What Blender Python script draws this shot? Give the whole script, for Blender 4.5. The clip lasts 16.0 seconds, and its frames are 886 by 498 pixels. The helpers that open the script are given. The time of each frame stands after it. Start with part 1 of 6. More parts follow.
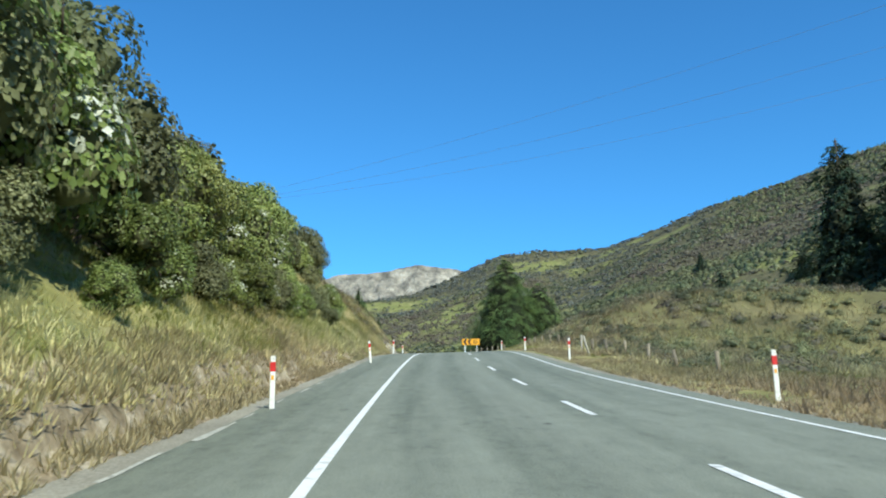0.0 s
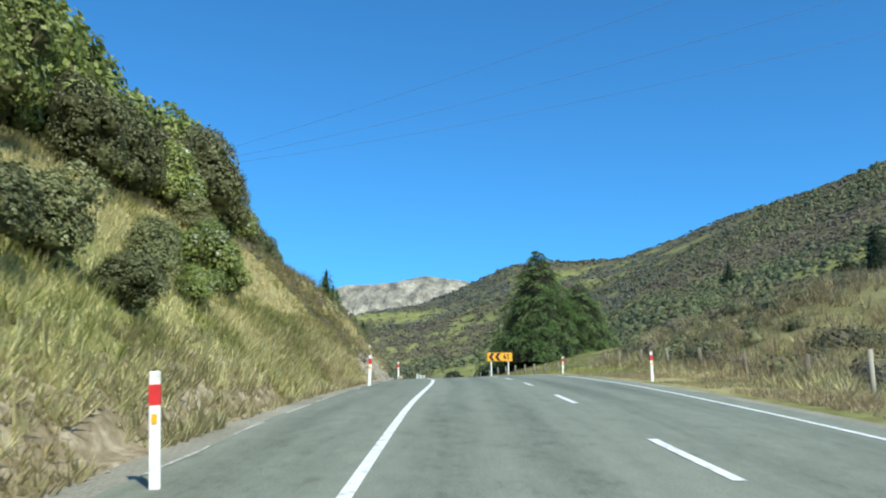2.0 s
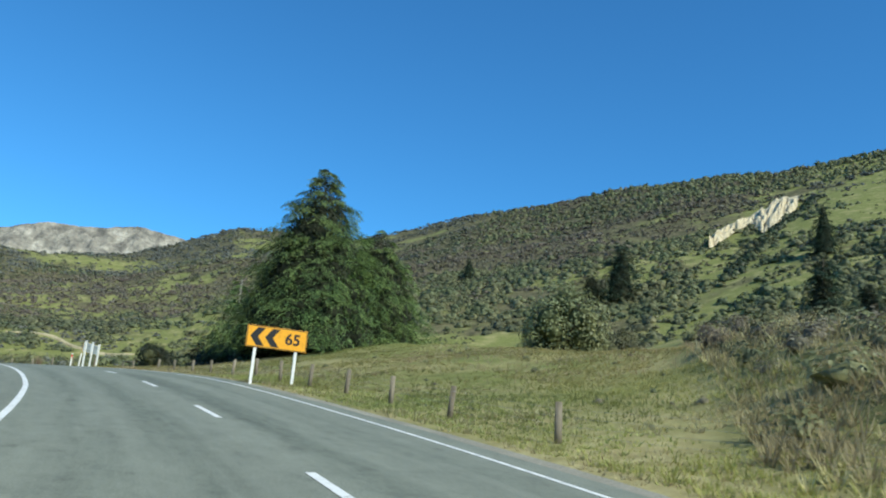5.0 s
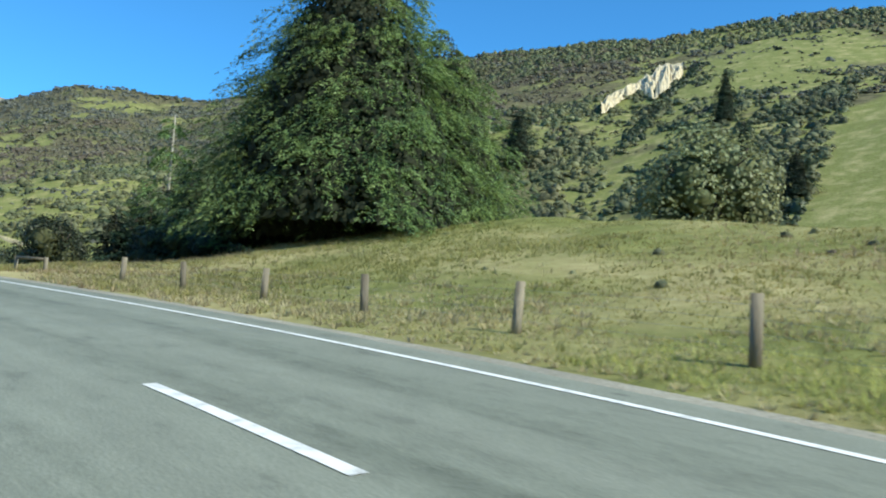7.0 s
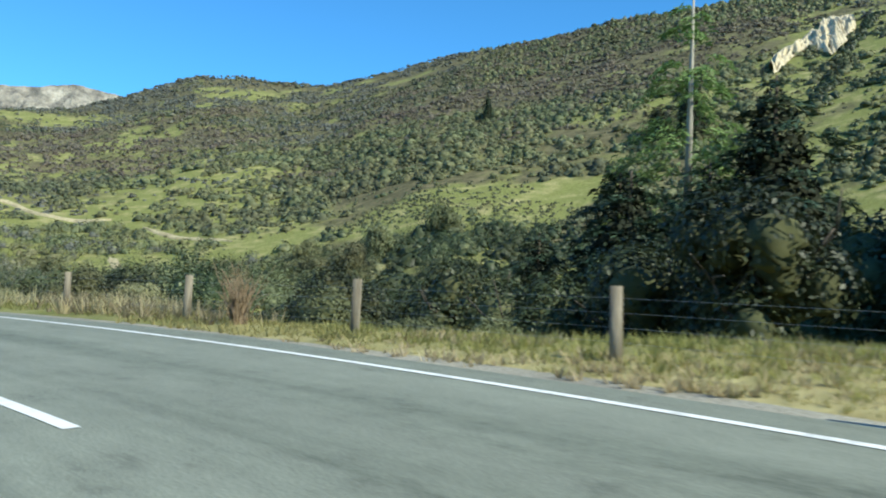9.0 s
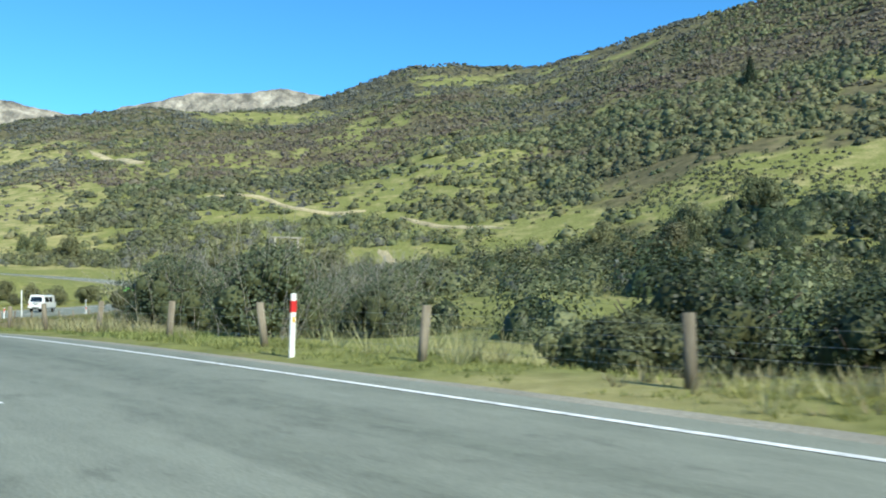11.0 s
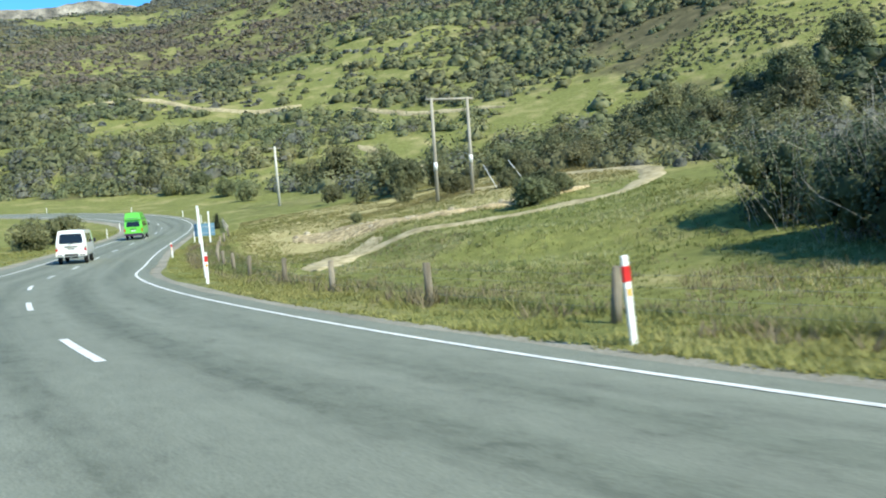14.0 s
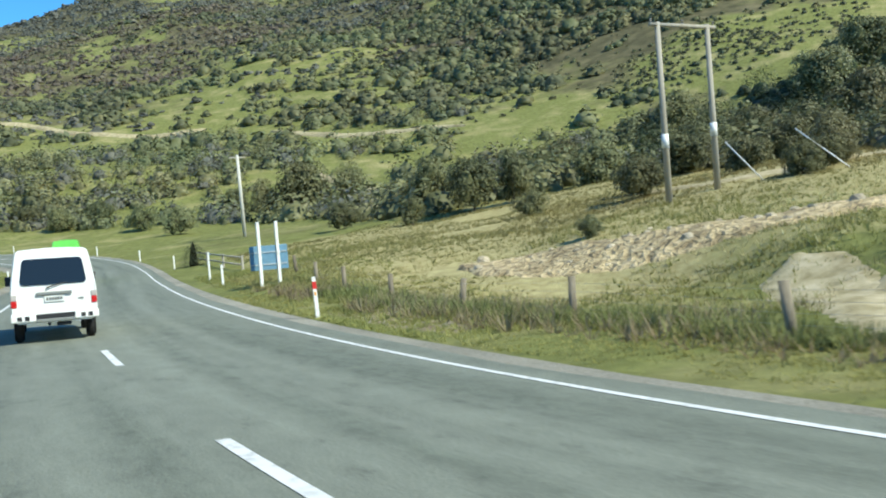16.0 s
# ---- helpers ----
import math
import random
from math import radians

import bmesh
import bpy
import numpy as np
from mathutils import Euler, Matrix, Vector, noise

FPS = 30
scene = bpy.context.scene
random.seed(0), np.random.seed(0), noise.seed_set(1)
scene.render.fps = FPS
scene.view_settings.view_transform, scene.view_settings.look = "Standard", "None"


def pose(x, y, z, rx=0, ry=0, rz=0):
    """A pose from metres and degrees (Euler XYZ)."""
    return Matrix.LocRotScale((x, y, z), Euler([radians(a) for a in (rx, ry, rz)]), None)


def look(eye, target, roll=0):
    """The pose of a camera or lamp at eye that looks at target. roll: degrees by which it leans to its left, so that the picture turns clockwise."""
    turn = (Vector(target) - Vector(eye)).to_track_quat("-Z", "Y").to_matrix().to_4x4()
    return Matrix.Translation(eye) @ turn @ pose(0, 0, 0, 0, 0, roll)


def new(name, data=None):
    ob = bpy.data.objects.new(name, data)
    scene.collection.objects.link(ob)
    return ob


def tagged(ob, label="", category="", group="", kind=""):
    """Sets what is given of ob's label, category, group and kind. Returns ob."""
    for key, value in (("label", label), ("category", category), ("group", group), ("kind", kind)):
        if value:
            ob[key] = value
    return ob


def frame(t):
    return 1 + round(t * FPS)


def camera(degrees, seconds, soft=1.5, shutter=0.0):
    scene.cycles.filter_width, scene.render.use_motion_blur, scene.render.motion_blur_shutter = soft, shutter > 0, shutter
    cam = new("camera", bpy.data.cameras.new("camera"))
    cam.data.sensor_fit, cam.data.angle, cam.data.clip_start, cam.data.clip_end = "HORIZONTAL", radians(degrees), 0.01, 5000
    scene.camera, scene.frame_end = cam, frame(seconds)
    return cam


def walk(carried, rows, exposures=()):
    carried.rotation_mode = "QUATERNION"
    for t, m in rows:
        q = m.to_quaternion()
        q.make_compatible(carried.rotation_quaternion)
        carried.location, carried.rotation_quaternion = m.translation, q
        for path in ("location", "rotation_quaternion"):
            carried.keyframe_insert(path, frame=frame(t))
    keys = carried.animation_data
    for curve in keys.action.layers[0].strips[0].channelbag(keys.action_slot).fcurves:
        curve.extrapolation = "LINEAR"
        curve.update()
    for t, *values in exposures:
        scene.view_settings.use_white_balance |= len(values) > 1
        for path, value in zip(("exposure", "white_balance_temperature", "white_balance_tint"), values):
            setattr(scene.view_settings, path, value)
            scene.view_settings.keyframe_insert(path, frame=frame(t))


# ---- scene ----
# camera and its way
cam = camera(54.2, 16.0, soft=2.0, shutter=0.08)
PATH = [
    (0, (11.825, 14.318, -2.736), (10.869, 33.794, 1.713), -0.86),
    (0.5, (11.092, 22.025, -1.796), (10.171, 41.523, 2.559), -0.83),
    (1, (10.504, 29.895, -0.844), (9.537, 49.394, 3.497), -1.41),
    (1.5, (9.947, 37.573, 0.146), (8.875, 57.025, 4.671), -0.98),
    (2, (9.441, 45.207, 1.127), (8.301, 64.609, 5.846), -0.20),
    (2.5, (9.042, 52.775, 2.165), (7.995, 72.163, 6.959), 0.24),
    (3, (8.775, 60.297, 3.183), (7.954, 79.721, 7.877), 0.02),
    (3.5, (8.612, 67.924, 4.059), (8.227, 87.395, 8.611), 0.16),
    (4, (8.189, 74.011, 4.774), (8.331, 93.555, 9.022), 1.40),
    (4.5, (7.643, 80.267, 5.487), (10.172, 99.705, 9.455), 4.99),
    (4.6, (7.563, 81.616, 5.639), (10.722, 100.94, 9.717), 5.48),
    (5, (7.222, 87.553, 6.216), (12.328, 106.357, 10.726), 5.33),
    (5.2, (7.011, 90.555, 6.455), (12.763, 109.187, 10.899), 4.69),
    (7.3, (1.936, 122.766, 8.985), (10.677, 140.678, 10.638), 4.02),
    (7.5, (1.222, 125.927, 9.185), (9.839, 143.901, 10.819), 4.13),
    (7.7, (0.305, 129.104, 9.361), (8.708, 147.189, 10.878), 3.93),
    (8, (-0.996, 133.608, 9.575), (6.853, 151.947, 11.017), 3.73),
    (8.2, (-1.902, 136.621, 9.707), (5.625, 155.093, 11.177), 3.78),
    (8.5, (-3.346, 141.331, 9.907), (3.709, 159.996, 11.265), 3.05),
    (8.7, (-4.404, 144.451, 10.028), (2.449, 163.195, 11.33), 2.88),
    (9, (-6.14, 148.964, 10.185), (0.434, 167.812, 11.423), 2.81),
    (9.2, (-7.239, 151.906, 10.282), (-0.888, 170.835, 11.448), 2.99),
    (9.5, (-9.235, 156.206, 10.342), (-3.419, 175.312, 11.41), 3.24),
    (9.7, (-10.678, 159.064, 10.354), (-5.294, 178.3, 11.346), 3.46),
    (10, (-13.242, 163.332, 10.347), (-8.772, 182.796, 11.431), 3.90),
    (10.2, (-15.183, 166.276, 10.33), (-11.443, 185.89, 11.485), 4.12),
    (12.3, (-36.963, 197.873, 9.979), (-35.808, 217.822, 9.148), -1.12),
    (12.5, (-39.06, 200.938, 9.863), (-37.725, 220.861, 8.72), -1.85),
    (13, (-43.838, 208.898, 9.461), (-41.529, 228.709, 7.978), -3.48),
    (13.1, (-44.65, 210.503, 9.388), (-42.012, 230.273, 7.903), -3.37),
    (13.5, (-47.608, 216.949, 9.124), (-43.46, 236.456, 7.617), -3.75),
    (14, (-50.76, 224.993, 8.756), (-44.928, 244.068, 7.29), -3.76),
    (14.5, (-53.301, 233.044, 8.457), (-46.517, 251.803, 7.012), -4.16),
    (15, (-55.134, 241.472, 8.168), (-47.462, 259.888, 6.764), -4.99),
    (15.5, (-56.435, 249.898, 7.847), (-48.154, 268.077, 6.876), -5.17),
    (16, (-57.227, 258.693, 7.524), (-48.378, 276.617, 6.875), -4.46),
]
walk(cam, [(t, look(eye, target, roll)) for t, eye, target, roll in PATH], [(0.0, 0.20, 6100, 2), (2.0, 0.22, 6100, 2), (2.9, 0.22, 6100, 2), (3.5, 0.02, 6100, 2), (4.0, -0.02, 6100, 2), (5.2, 0.03, 6100, 2), (7.3, 0.34, 6200, 2), (9.0, 0.36, 6250, 2), (10.2, 0.44, 6250, 2), (12.5, 0.32, 6300, 2), (13.0, 0.48, 6300, 2), (14.3, 0.48, 6300, 2), (15.2, 0.46, 6300, 2), (16.0, 0.32, 6300, 2)])

# ---- world and sun ----
SUN_AZ, SUN_EL = 150.0, 42.0  # degrees from +y towards +x, and height
world = bpy.data.worlds.new("sky")
scene.world = world
world.use_nodes = True
wn = world.node_tree.nodes
sky = wn.new("ShaderNodeTexSky")
sky.sky_type, sky.sun_disc = "NISHITA", False
sky.sun_elevation, sky.sun_rotation = radians(SUN_EL), radians(SUN_AZ)
sky.air_density, sky.dust_density, sky.ozone_density, sky.altitude = 1.0, 0.2, 3.0, 700
tone = wn.new("ShaderNodeMix")
tone.data_type, tone.blend_type = "RGBA", "MULTIPLY"
tone.inputs[0].default_value = 1.0
tone.inputs[7].default_value = (0.44, 0.97, 1.30, 1)  # clear dry mountain air
world.node_tree.links.new(sky.outputs[0], tone.inputs[6])
world.node_tree.links.new(tone.outputs[2], wn["Background"].inputs[0])
wn["Background"].inputs[1].default_value = 0.13
sun_data = bpy.data.lights.new("sun", "SUN")
sun_data.energy, sun_data.angle, sun_data.color = 5.0, radians(0.53), (1.0, 0.94, 0.76)
sun = new("sun", sun_data)
sa, se = radians(SUN_AZ), radians(SUN_EL)
to_sun = Vector((math.sin(sa) * math.cos(se), math.cos(sa) * math.cos(se), math.sin(se)))
sun.matrix_world = look(to_sun * 100, (0, 0, 0))


# ---- materials ----
def ramp_set(node, stops):
    el = node.color_ramp.elements
    while len(el) < len(stops):
        el.new(0.5)
    for e, (p, c) in zip(el, stops):
        e.position, e.color = p, (*c, 1)


def surface(name, stops, scale=4.0, detail=6.0, rough=0.85, bump=0.2, bump_scale=None, bump_dist=0.03,
            big=None, spread=0.25, metal=0.0, coords="Object", random=0.0, spec=0.3, stretch=(1, 1, 1)):
    """A procedural surface: a noise ramp of colours, a second large noise that shifts the tone, and fine relief."""
    m = bpy.data.materials.new(name)
    m.use_nodes = True
    nt = m.node_tree
    n, l = nt.nodes, nt.links
    b = n["Principled BSDF"]
    tc = n.new("ShaderNodeTexCoord")
    mp = n.new("ShaderNodeMapping")
    mp.inputs["Scale"].default_value = stretch
    l.new(tc.outputs[coords], mp.inputs[0])
    no = n.new("ShaderNodeTexNoise")
    no.inputs["Scale"].default_value, no.inputs["Detail"].default_value, no.inputs["Roughness"].default_value = scale, detail, 0.6
    l.new(mp.outputs[0], no.inputs[0])
    ra = n.new("ShaderNodeValToRGB")
    ramp_set(ra, stops)
    l.new(no.outputs[0], ra.inputs[0])
    col = ra.outputs[0]
    if big:
        nb = n.new("ShaderNodeTexNoise")
        nb.inputs["Scale"].default_value, nb.inputs["Detail"].default_value = big, 3.0
        l.new(mp.outputs[0], nb.inputs[0])
        mr = n.new("ShaderNodeMapRange")
        mr.inputs[1].default_value, mr.inputs[2].default_value = 0.3, 0.7
        mr.inputs[3].default_value, mr.inputs[4].default_value = 1 - spread, 1 + spread
        l.new(nb.outputs[0], mr.inputs[0])
        hs = n.new("ShaderNodeHueSaturation")
        l.new(mr.outputs[0], hs.inputs["Value"])
        l.new(col, hs.inputs["Color"])
        col = hs.outputs[0]
    if random:
        oi = n.new("ShaderNodeObjectInfo")
        mr = n.new("ShaderNodeMapRange")
        mr.inputs[3].default_value, mr.inputs[4].default_value = 1 - random, 1 + random
        l.new(oi.outputs["Random"], mr.inputs[0])
        hs = n.new("ShaderNodeHueSaturation")
        l.new(mr.outputs[0], hs.inputs["Value"])
        l.new(col, hs.inputs["Color"])
        col = hs.outputs[0]
    l.new(col, b.inputs["Base Color"])
    b.inputs["Roughness"].default_value, b.inputs["Metallic"].default_value = rough, metal
    b.inputs["Specular IOR Level"].default_value = spec
    if bump:
        n2 = n.new("ShaderNodeTexNoise")
        n2.inputs["Scale"].default_value, n2.inputs["Detail"].default_value = bump_scale or scale * 5, 5.0
        l.new(mp.outputs[0], n2.inputs[0])
        bu = n.new("ShaderNodeBump")
        bu.inputs["Strength"].default_value, bu.inputs["Distance"].default_value = bump, bump_dist
        l.new(n2.outputs[0], bu.inputs["Height"])
        l.new(bu.outputs[0], b.inputs["Normal"])
    return m


def leafy(name, dark, light, tip=None, gloss=0.5, through_light=0.25, tint=0.3, clump=0.8, own=0.5):
    """Foliage: clumps and single leaves each of their own tone, some light passing through."""
    m = bpy.data.materials.new(name)
    m.use_nodes = True
    n, l = m.node_tree.nodes, m.node_tree.links
    b = n["Principled BSDF"]
    ge = n.new("ShaderNodeNewGeometry")
    group = n.new("ShaderNodeTexNoise")
    group.inputs["Scale"].default_value, group.inputs["Detail"].default_value = clump, 2.0
    l.new(ge.outputs["Position"], group.inputs[0])
    wide = n.new("ShaderNodeMapRange")
    wide.inputs[1].default_value, wide.inputs[2].default_value = 0.3, 0.7
    wide.inputs[3].default_value, wide.inputs[4].default_value = 0.0, 1 - own
    l.new(group.outputs[0], wide.inputs[0])
    add = n.new("ShaderNodeMath")
    add.operation = "MULTIPLY_ADD"
    add.inputs[1].default_value = own
    l.new(ge.outputs["Random Per Island"], add.inputs[0])
    l.new(wide.outputs[0], add.inputs[2])
    ra = n.new("ShaderNodeValToRGB")
    ramp_set(ra, [(0.05, dark), (0.55, light), (0.95, tip or light)])
    l.new(add.outputs[0], ra.inputs[0])
    oi = n.new("ShaderNodeObjectInfo")
    mr = n.new("ShaderNodeMapRange")
    mr.inputs[3].default_value, mr.inputs[4].default_value = 1 - tint, 1 + tint
    l.new(oi.outputs["Random"], mr.inputs[0])
    no = n.new("ShaderNodeTexNoise")
    no.inputs["Scale"].default_value = 0.05
    l.new(ge.outputs["Position"], no.inputs[0])
    hs = n.new("ShaderNodeHueSaturation")
    mh = n.new("ShaderNodeMapRange")
    mh.inputs[1].default_value, mh.inputs[2].default_value = 0.3, 0.7
    mh.inputs[3].default_value, mh.inputs[4].default_value = 0.47, 0.53
    l.new(no.outputs[0], mh.inputs[0])
    l.new(mh.outputs[0], hs.inputs["Hue"])
    l.new(mr.outputs[0], hs.inputs["Value"])
    l.new(ra.outputs[0], hs.inputs["Color"])
    l.new(hs.outputs[0], b.inputs["Base Color"])
    b.inputs["Roughness"].default_value = gloss
    b.inputs["Specular IOR Level"].default_value = 0.35
    tr = n.new("ShaderNodeBsdfTranslucent")
    l.new(hs.outputs[0], tr.inputs[0])
    mx = n.new("ShaderNodeMixShader")
    mx.inputs[0].default_value = through_light
    l.new(b.outputs[0], mx.inputs[1])
    l.new(tr.outputs[0], mx.inputs[2])
    l.new(mx.outputs[0], n["Material Output"].inputs[0])
    return m


def plain(name, color, rough=0.5, metal=0.0, spec=0.5, coat=0.0, vary=0.06, scale=8.0):
    c2 = tuple(max(0.0, v * (1 - 3 * vary)) for v in color)
    m = surface(name, [(0.3, c2), (0.55, color)], scale=scale, rough=rough, metal=metal, bump=0.03, spec=spec)
    m.node_tree.nodes["Principled BSDF"].inputs["Coat Weight"].default_value = coat
    return m


def ground_material():
    """Dry and green grass, brown scrub and bare earth in patches, by place."""
    m = bpy.data.materials.new("grassland")
    m.use_nodes = True
    n, l = m.node_tree.nodes, m.node_tree.links
    b = n["Principled BSDF"]
    ge = n.new("ShaderNodeNewGeometry")

    def noise_at(scale, detail=5.0, rough=0.6):
        no = n.new("ShaderNodeTexNoise")
        no.inputs["Scale"].default_value, no.inputs["Detail"].default_value, no.inputs["Roughness"].default_value = scale, detail, rough
        l.new(ge.outputs["Position"], no.inputs[0])
        return no.outputs[0]

    def ramp(src, stops):
        r = n.new("ShaderNodeValToRGB")
        ramp_set(r, stops)
        l.new(src, r.inputs[0])
        return r.outputs[0]

    def mix(f, a, c):
        x = n.new("ShaderNodeMix")
        x.data_type = "RGBA"
        l.new(f, x.inputs[0])
        l.new(a, x.inputs[6])
        l.new(c, x.inputs[7])
        return x.outputs[2]

    green = ramp(noise_at(1.5), [(0.3, (0.13, 0.14, 0.045)), (0.7, (0.25, 0.26, 0.085))])
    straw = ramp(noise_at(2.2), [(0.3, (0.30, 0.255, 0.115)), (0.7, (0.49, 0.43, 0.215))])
    brown = ramp(noise_at(0.25, 8.0), [(0.35, (0.075, 0.07, 0.038)), (0.5, (0.12, 0.108, 0.058)), (0.68, (0.19, 0.165, 0.09))])
    at = n.new("ShaderNodeAttribute")
    at.attribute_name = "dry"
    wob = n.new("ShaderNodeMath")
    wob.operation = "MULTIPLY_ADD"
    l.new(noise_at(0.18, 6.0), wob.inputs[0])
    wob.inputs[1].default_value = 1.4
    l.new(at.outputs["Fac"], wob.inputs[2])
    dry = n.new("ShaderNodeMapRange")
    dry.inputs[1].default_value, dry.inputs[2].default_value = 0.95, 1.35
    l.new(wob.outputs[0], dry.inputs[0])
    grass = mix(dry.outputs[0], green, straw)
    aw = n.new("ShaderNodeAttribute")
    aw.attribute_name = "scrub"
    ws = n.new("ShaderNodeMath")
    ws.operation = "MULTIPLY_ADD"
    l.new(noise_at(0.02, 12.0, 0.72), ws.inputs[0])
    ws.inputs[1].default_value = 2.6
    l.new(aw.outputs["Fac"], ws.inputs[2])
    sc = n.new("ShaderNodeMapRange")
    sc.inputs[1].default_value, sc.inputs[2].default_value = 1.58, 1.92
    l.new(ws.outputs[0], sc.inputs[0])
    col = mix(sc.outputs[0], grass, brown)
    ae = n.new("ShaderNodeAttribute")
    ae.attribute_name = "earth"
    we = n.new("ShaderNodeMath")
    we.operation = "MULTIPLY_ADD"
    l.new(noise_at(0.9, 6.0), we.inputs[0])
    we.inputs[1].default_value = 1.2
    l.new(ae.outputs["Fac"], we.inputs[2])
    er = n.new("ShaderNodeMapRange")
    er.inputs[1].default_value, er.inputs[2].default_value = 1.05, 1.3
    l.new(we.outputs[0], er.inputs[0])
    earth = ramp(noise_at(3.0, 8.0), [(0.3, (0.16, 0.12, 0.072)), (0.5, (0.31, 0.25, 0.165)), (0.68, (0.54, 0.465, 0.345))])
    col = mix(er.outputs[0], col, earth)
    l.new(col, b.inputs["Base Color"])
    b.inputs["Roughness"].default_value = 0.95
    b.inputs["Specular IOR Level"].default_value = 0.1
    bu = n.new("ShaderNodeBump")
    bu.inputs["Strength"].default_value, bu.inputs["Distance"].default_value = 0.6, 0.12
    l.new(noise_at(5.0, 8.0, 0.7), bu.inputs["Height"])
    l.new(bu.outputs[0], b.inputs["Normal"])
    return m


GROUND = ground_material()


def seal_material():
    """Chip seal: bound stone, polished wheel tracks, patches and tar spots that follow the lanes."""
    m = bpy.data.materials.new("chip seal")
    m.use_nodes = True
    n, l = m.node_tree.nodes, m.node_tree.links
    b = n["Principled BSDF"]
    at = n.new("ShaderNodeAttribute")
    at.attribute_name = "lane"
    sep = n.new("ShaderNodeSeparateXYZ")
    l.new(at.outputs["Vector"], sep.inputs[0])

    def noise_at(stretch, scale, detail=5.0, rough=0.6):
        mp = n.new("ShaderNodeMapping")
        mp.inputs["Scale"].default_value = stretch
        l.new(at.outputs["Vector"], mp.inputs[0])
        no = n.new("ShaderNodeTexNoise")
        no.inputs["Scale"].default_value, no.inputs["Detail"].default_value, no.inputs["Roughness"].default_value = scale, detail, rough
        l.new(mp.outputs[0], no.inputs[0])
        return no.outputs[0]

    def math2(op, a, c, d=None):
        x = n.new("ShaderNodeMath")
        x.operation = op
        for k, v in enumerate((a, c, d)):
            if v is None:
                continue
            if isinstance(v, (int, float)):
                x.inputs[k].default_value = v
            else:
                l.new(v, x.inputs[k])
        return x.outputs[0]

    def ramp(src, stops):
        r = n.new("ShaderNodeValToRGB")
        ramp_set(r, stops)
        l.new(src, r.inputs[0])
        return r.outputs[0]

    def mul(f, a, c):
        x = n.new("ShaderNodeMix")
        x.data_type, x.blend_type = "RGBA", "MULTIPLY"
        if isinstance(f, float):
            x.inputs[0].default_value = f
        else:
            l.new(f, x.inputs[0])
        l.new(a, x.inputs[6])
        l.new(c, x.inputs[7])
        return x.outputs[2]

    stone = ramp(noise_at((1, 1, 1), 45.0, 4.0, 0.7), [(0.25, (0.13, 0.139, 0.108)), (0.5, (0.232, 0.246, 0.196)), (0.8, (0.35, 0.365, 0.30))])
    across = math2("MULTIPLY_ADD", sep.outputs[1], 0.1, 0.3)
    g = lambda v: (v, v, v)
    tracks = ramp(across, [(0.0, g(0.55)), (0.10, g(0.55)), (0.18, g(0.25)), (0.245, g(0.12)), (0.29, g(0.8)), (0.35, g(0.15)), (0.41, g(0.75)), (0.46, g(0.2)),
                           (0.52, g(0.1)), (0.58, g(0.85)), (0.65, g(0.2)), (0.72, g(0.7)), (0.80, g(0.15)), (0.9, g(0.4))])
    worn = math2("MULTIPLY", tracks, math2("MULTIPLY_ADD", noise_at((0.05, 0.9, 1), 1.0, 6.0, 0.65), 3.2, -1.05))
    col = mul(1.0, stone, ramp(worn, [(0.0, g(1.02)), (0.5, (0.76, 0.78, 0.76)), (1.0, (0.58, 0.6, 0.59))]))
    streak = ramp(noise_at((0.035, 1.6, 1), 1.3, 5.0, 0.6), [(0.3, g(0.9)), (0.7, g(1.07))])
    col = mul(1.0, col, streak)
    blotch = ramp(noise_at((0.5, 1.0, 1), 2.2, 8.0, 0.72), [(0.30, g(0.5)), (0.42, g(0.9)), (0.7, g(1.12))])
    col = mul(0.8, col, blotch)
    speck = ramp(noise_at((1.3, 2.2, 1), 1.9, 9.0, 0.8), [(0.40, g(0.66)), (0.52, g(1.0))])
    lost = n.new("ShaderNodeMath")
    lost.operation, lost.use_clamp = "MULTIPLY", True
    l.new(worn, lost.inputs[0])
    lost.inputs[1].default_value = 1.6
    col = mul(lost.outputs[0], col, speck)
    spots = ramp(noise_at((0.8, 1.3, 1), 1.05, 2.0, 0.4), [(0.215, g(0.4)), (0.25, g(1.0))])
    col = mul(1.0, col, spots)
    l.new(col, b.inputs["Base Color"])
    b.inputs["Roughness"].default_value = 0.78
    b.inputs["Specular IOR Level"].default_value = 0.3
    bu = n.new("ShaderNodeBump")
    bu.inputs["Strength"].default_value, bu.inputs["Distance"].default_value = 0.5, 0.012
    l.new(noise_at((1, 1, 1), 60.0, 3.0), bu.inputs["Height"])
    l.new(bu.outputs[0], b.inputs["Normal"])
    return m


ASPHALT = seal_material()
PAINT = surface("road paint", [(0.3, (0.45, 0.45, 0.43)), (0.5, (0.78, 0.78, 0.75))], scale=6, rough=0.6, bump=0.2, bump_scale=50, bump_dist=0.004)
CHALK = surface("chalky seal edge", [(0.35, (0.26, 0.26, 0.22)), (0.6, (0.5, 0.49, 0.43))], scale=9, rough=0.9, bump=0.2, bump_scale=40, bump_dist=0.004)
GRAVEL = surface("gravel", [(0.3, (0.21, 0.192, 0.15)), (0.5, (0.30, 0.28, 0.225)), (0.75, (0.42, 0.395, 0.325))], scale=22, detail=10, rough=0.95, bump=0.9, bump_scale=30,
                 bump_dist=0.03, big=0.4, spread=0.2)
DIRT = surface("track dirt", [(0.32, (0.25, 0.21, 0.105)), (0.48, (0.40, 0.335, 0.195)), (0.68, (0.54, 0.46, 0.30))], scale=1.8, detail=9, rough=0.95, bump=0.6, bump_scale=12, big=0.2)
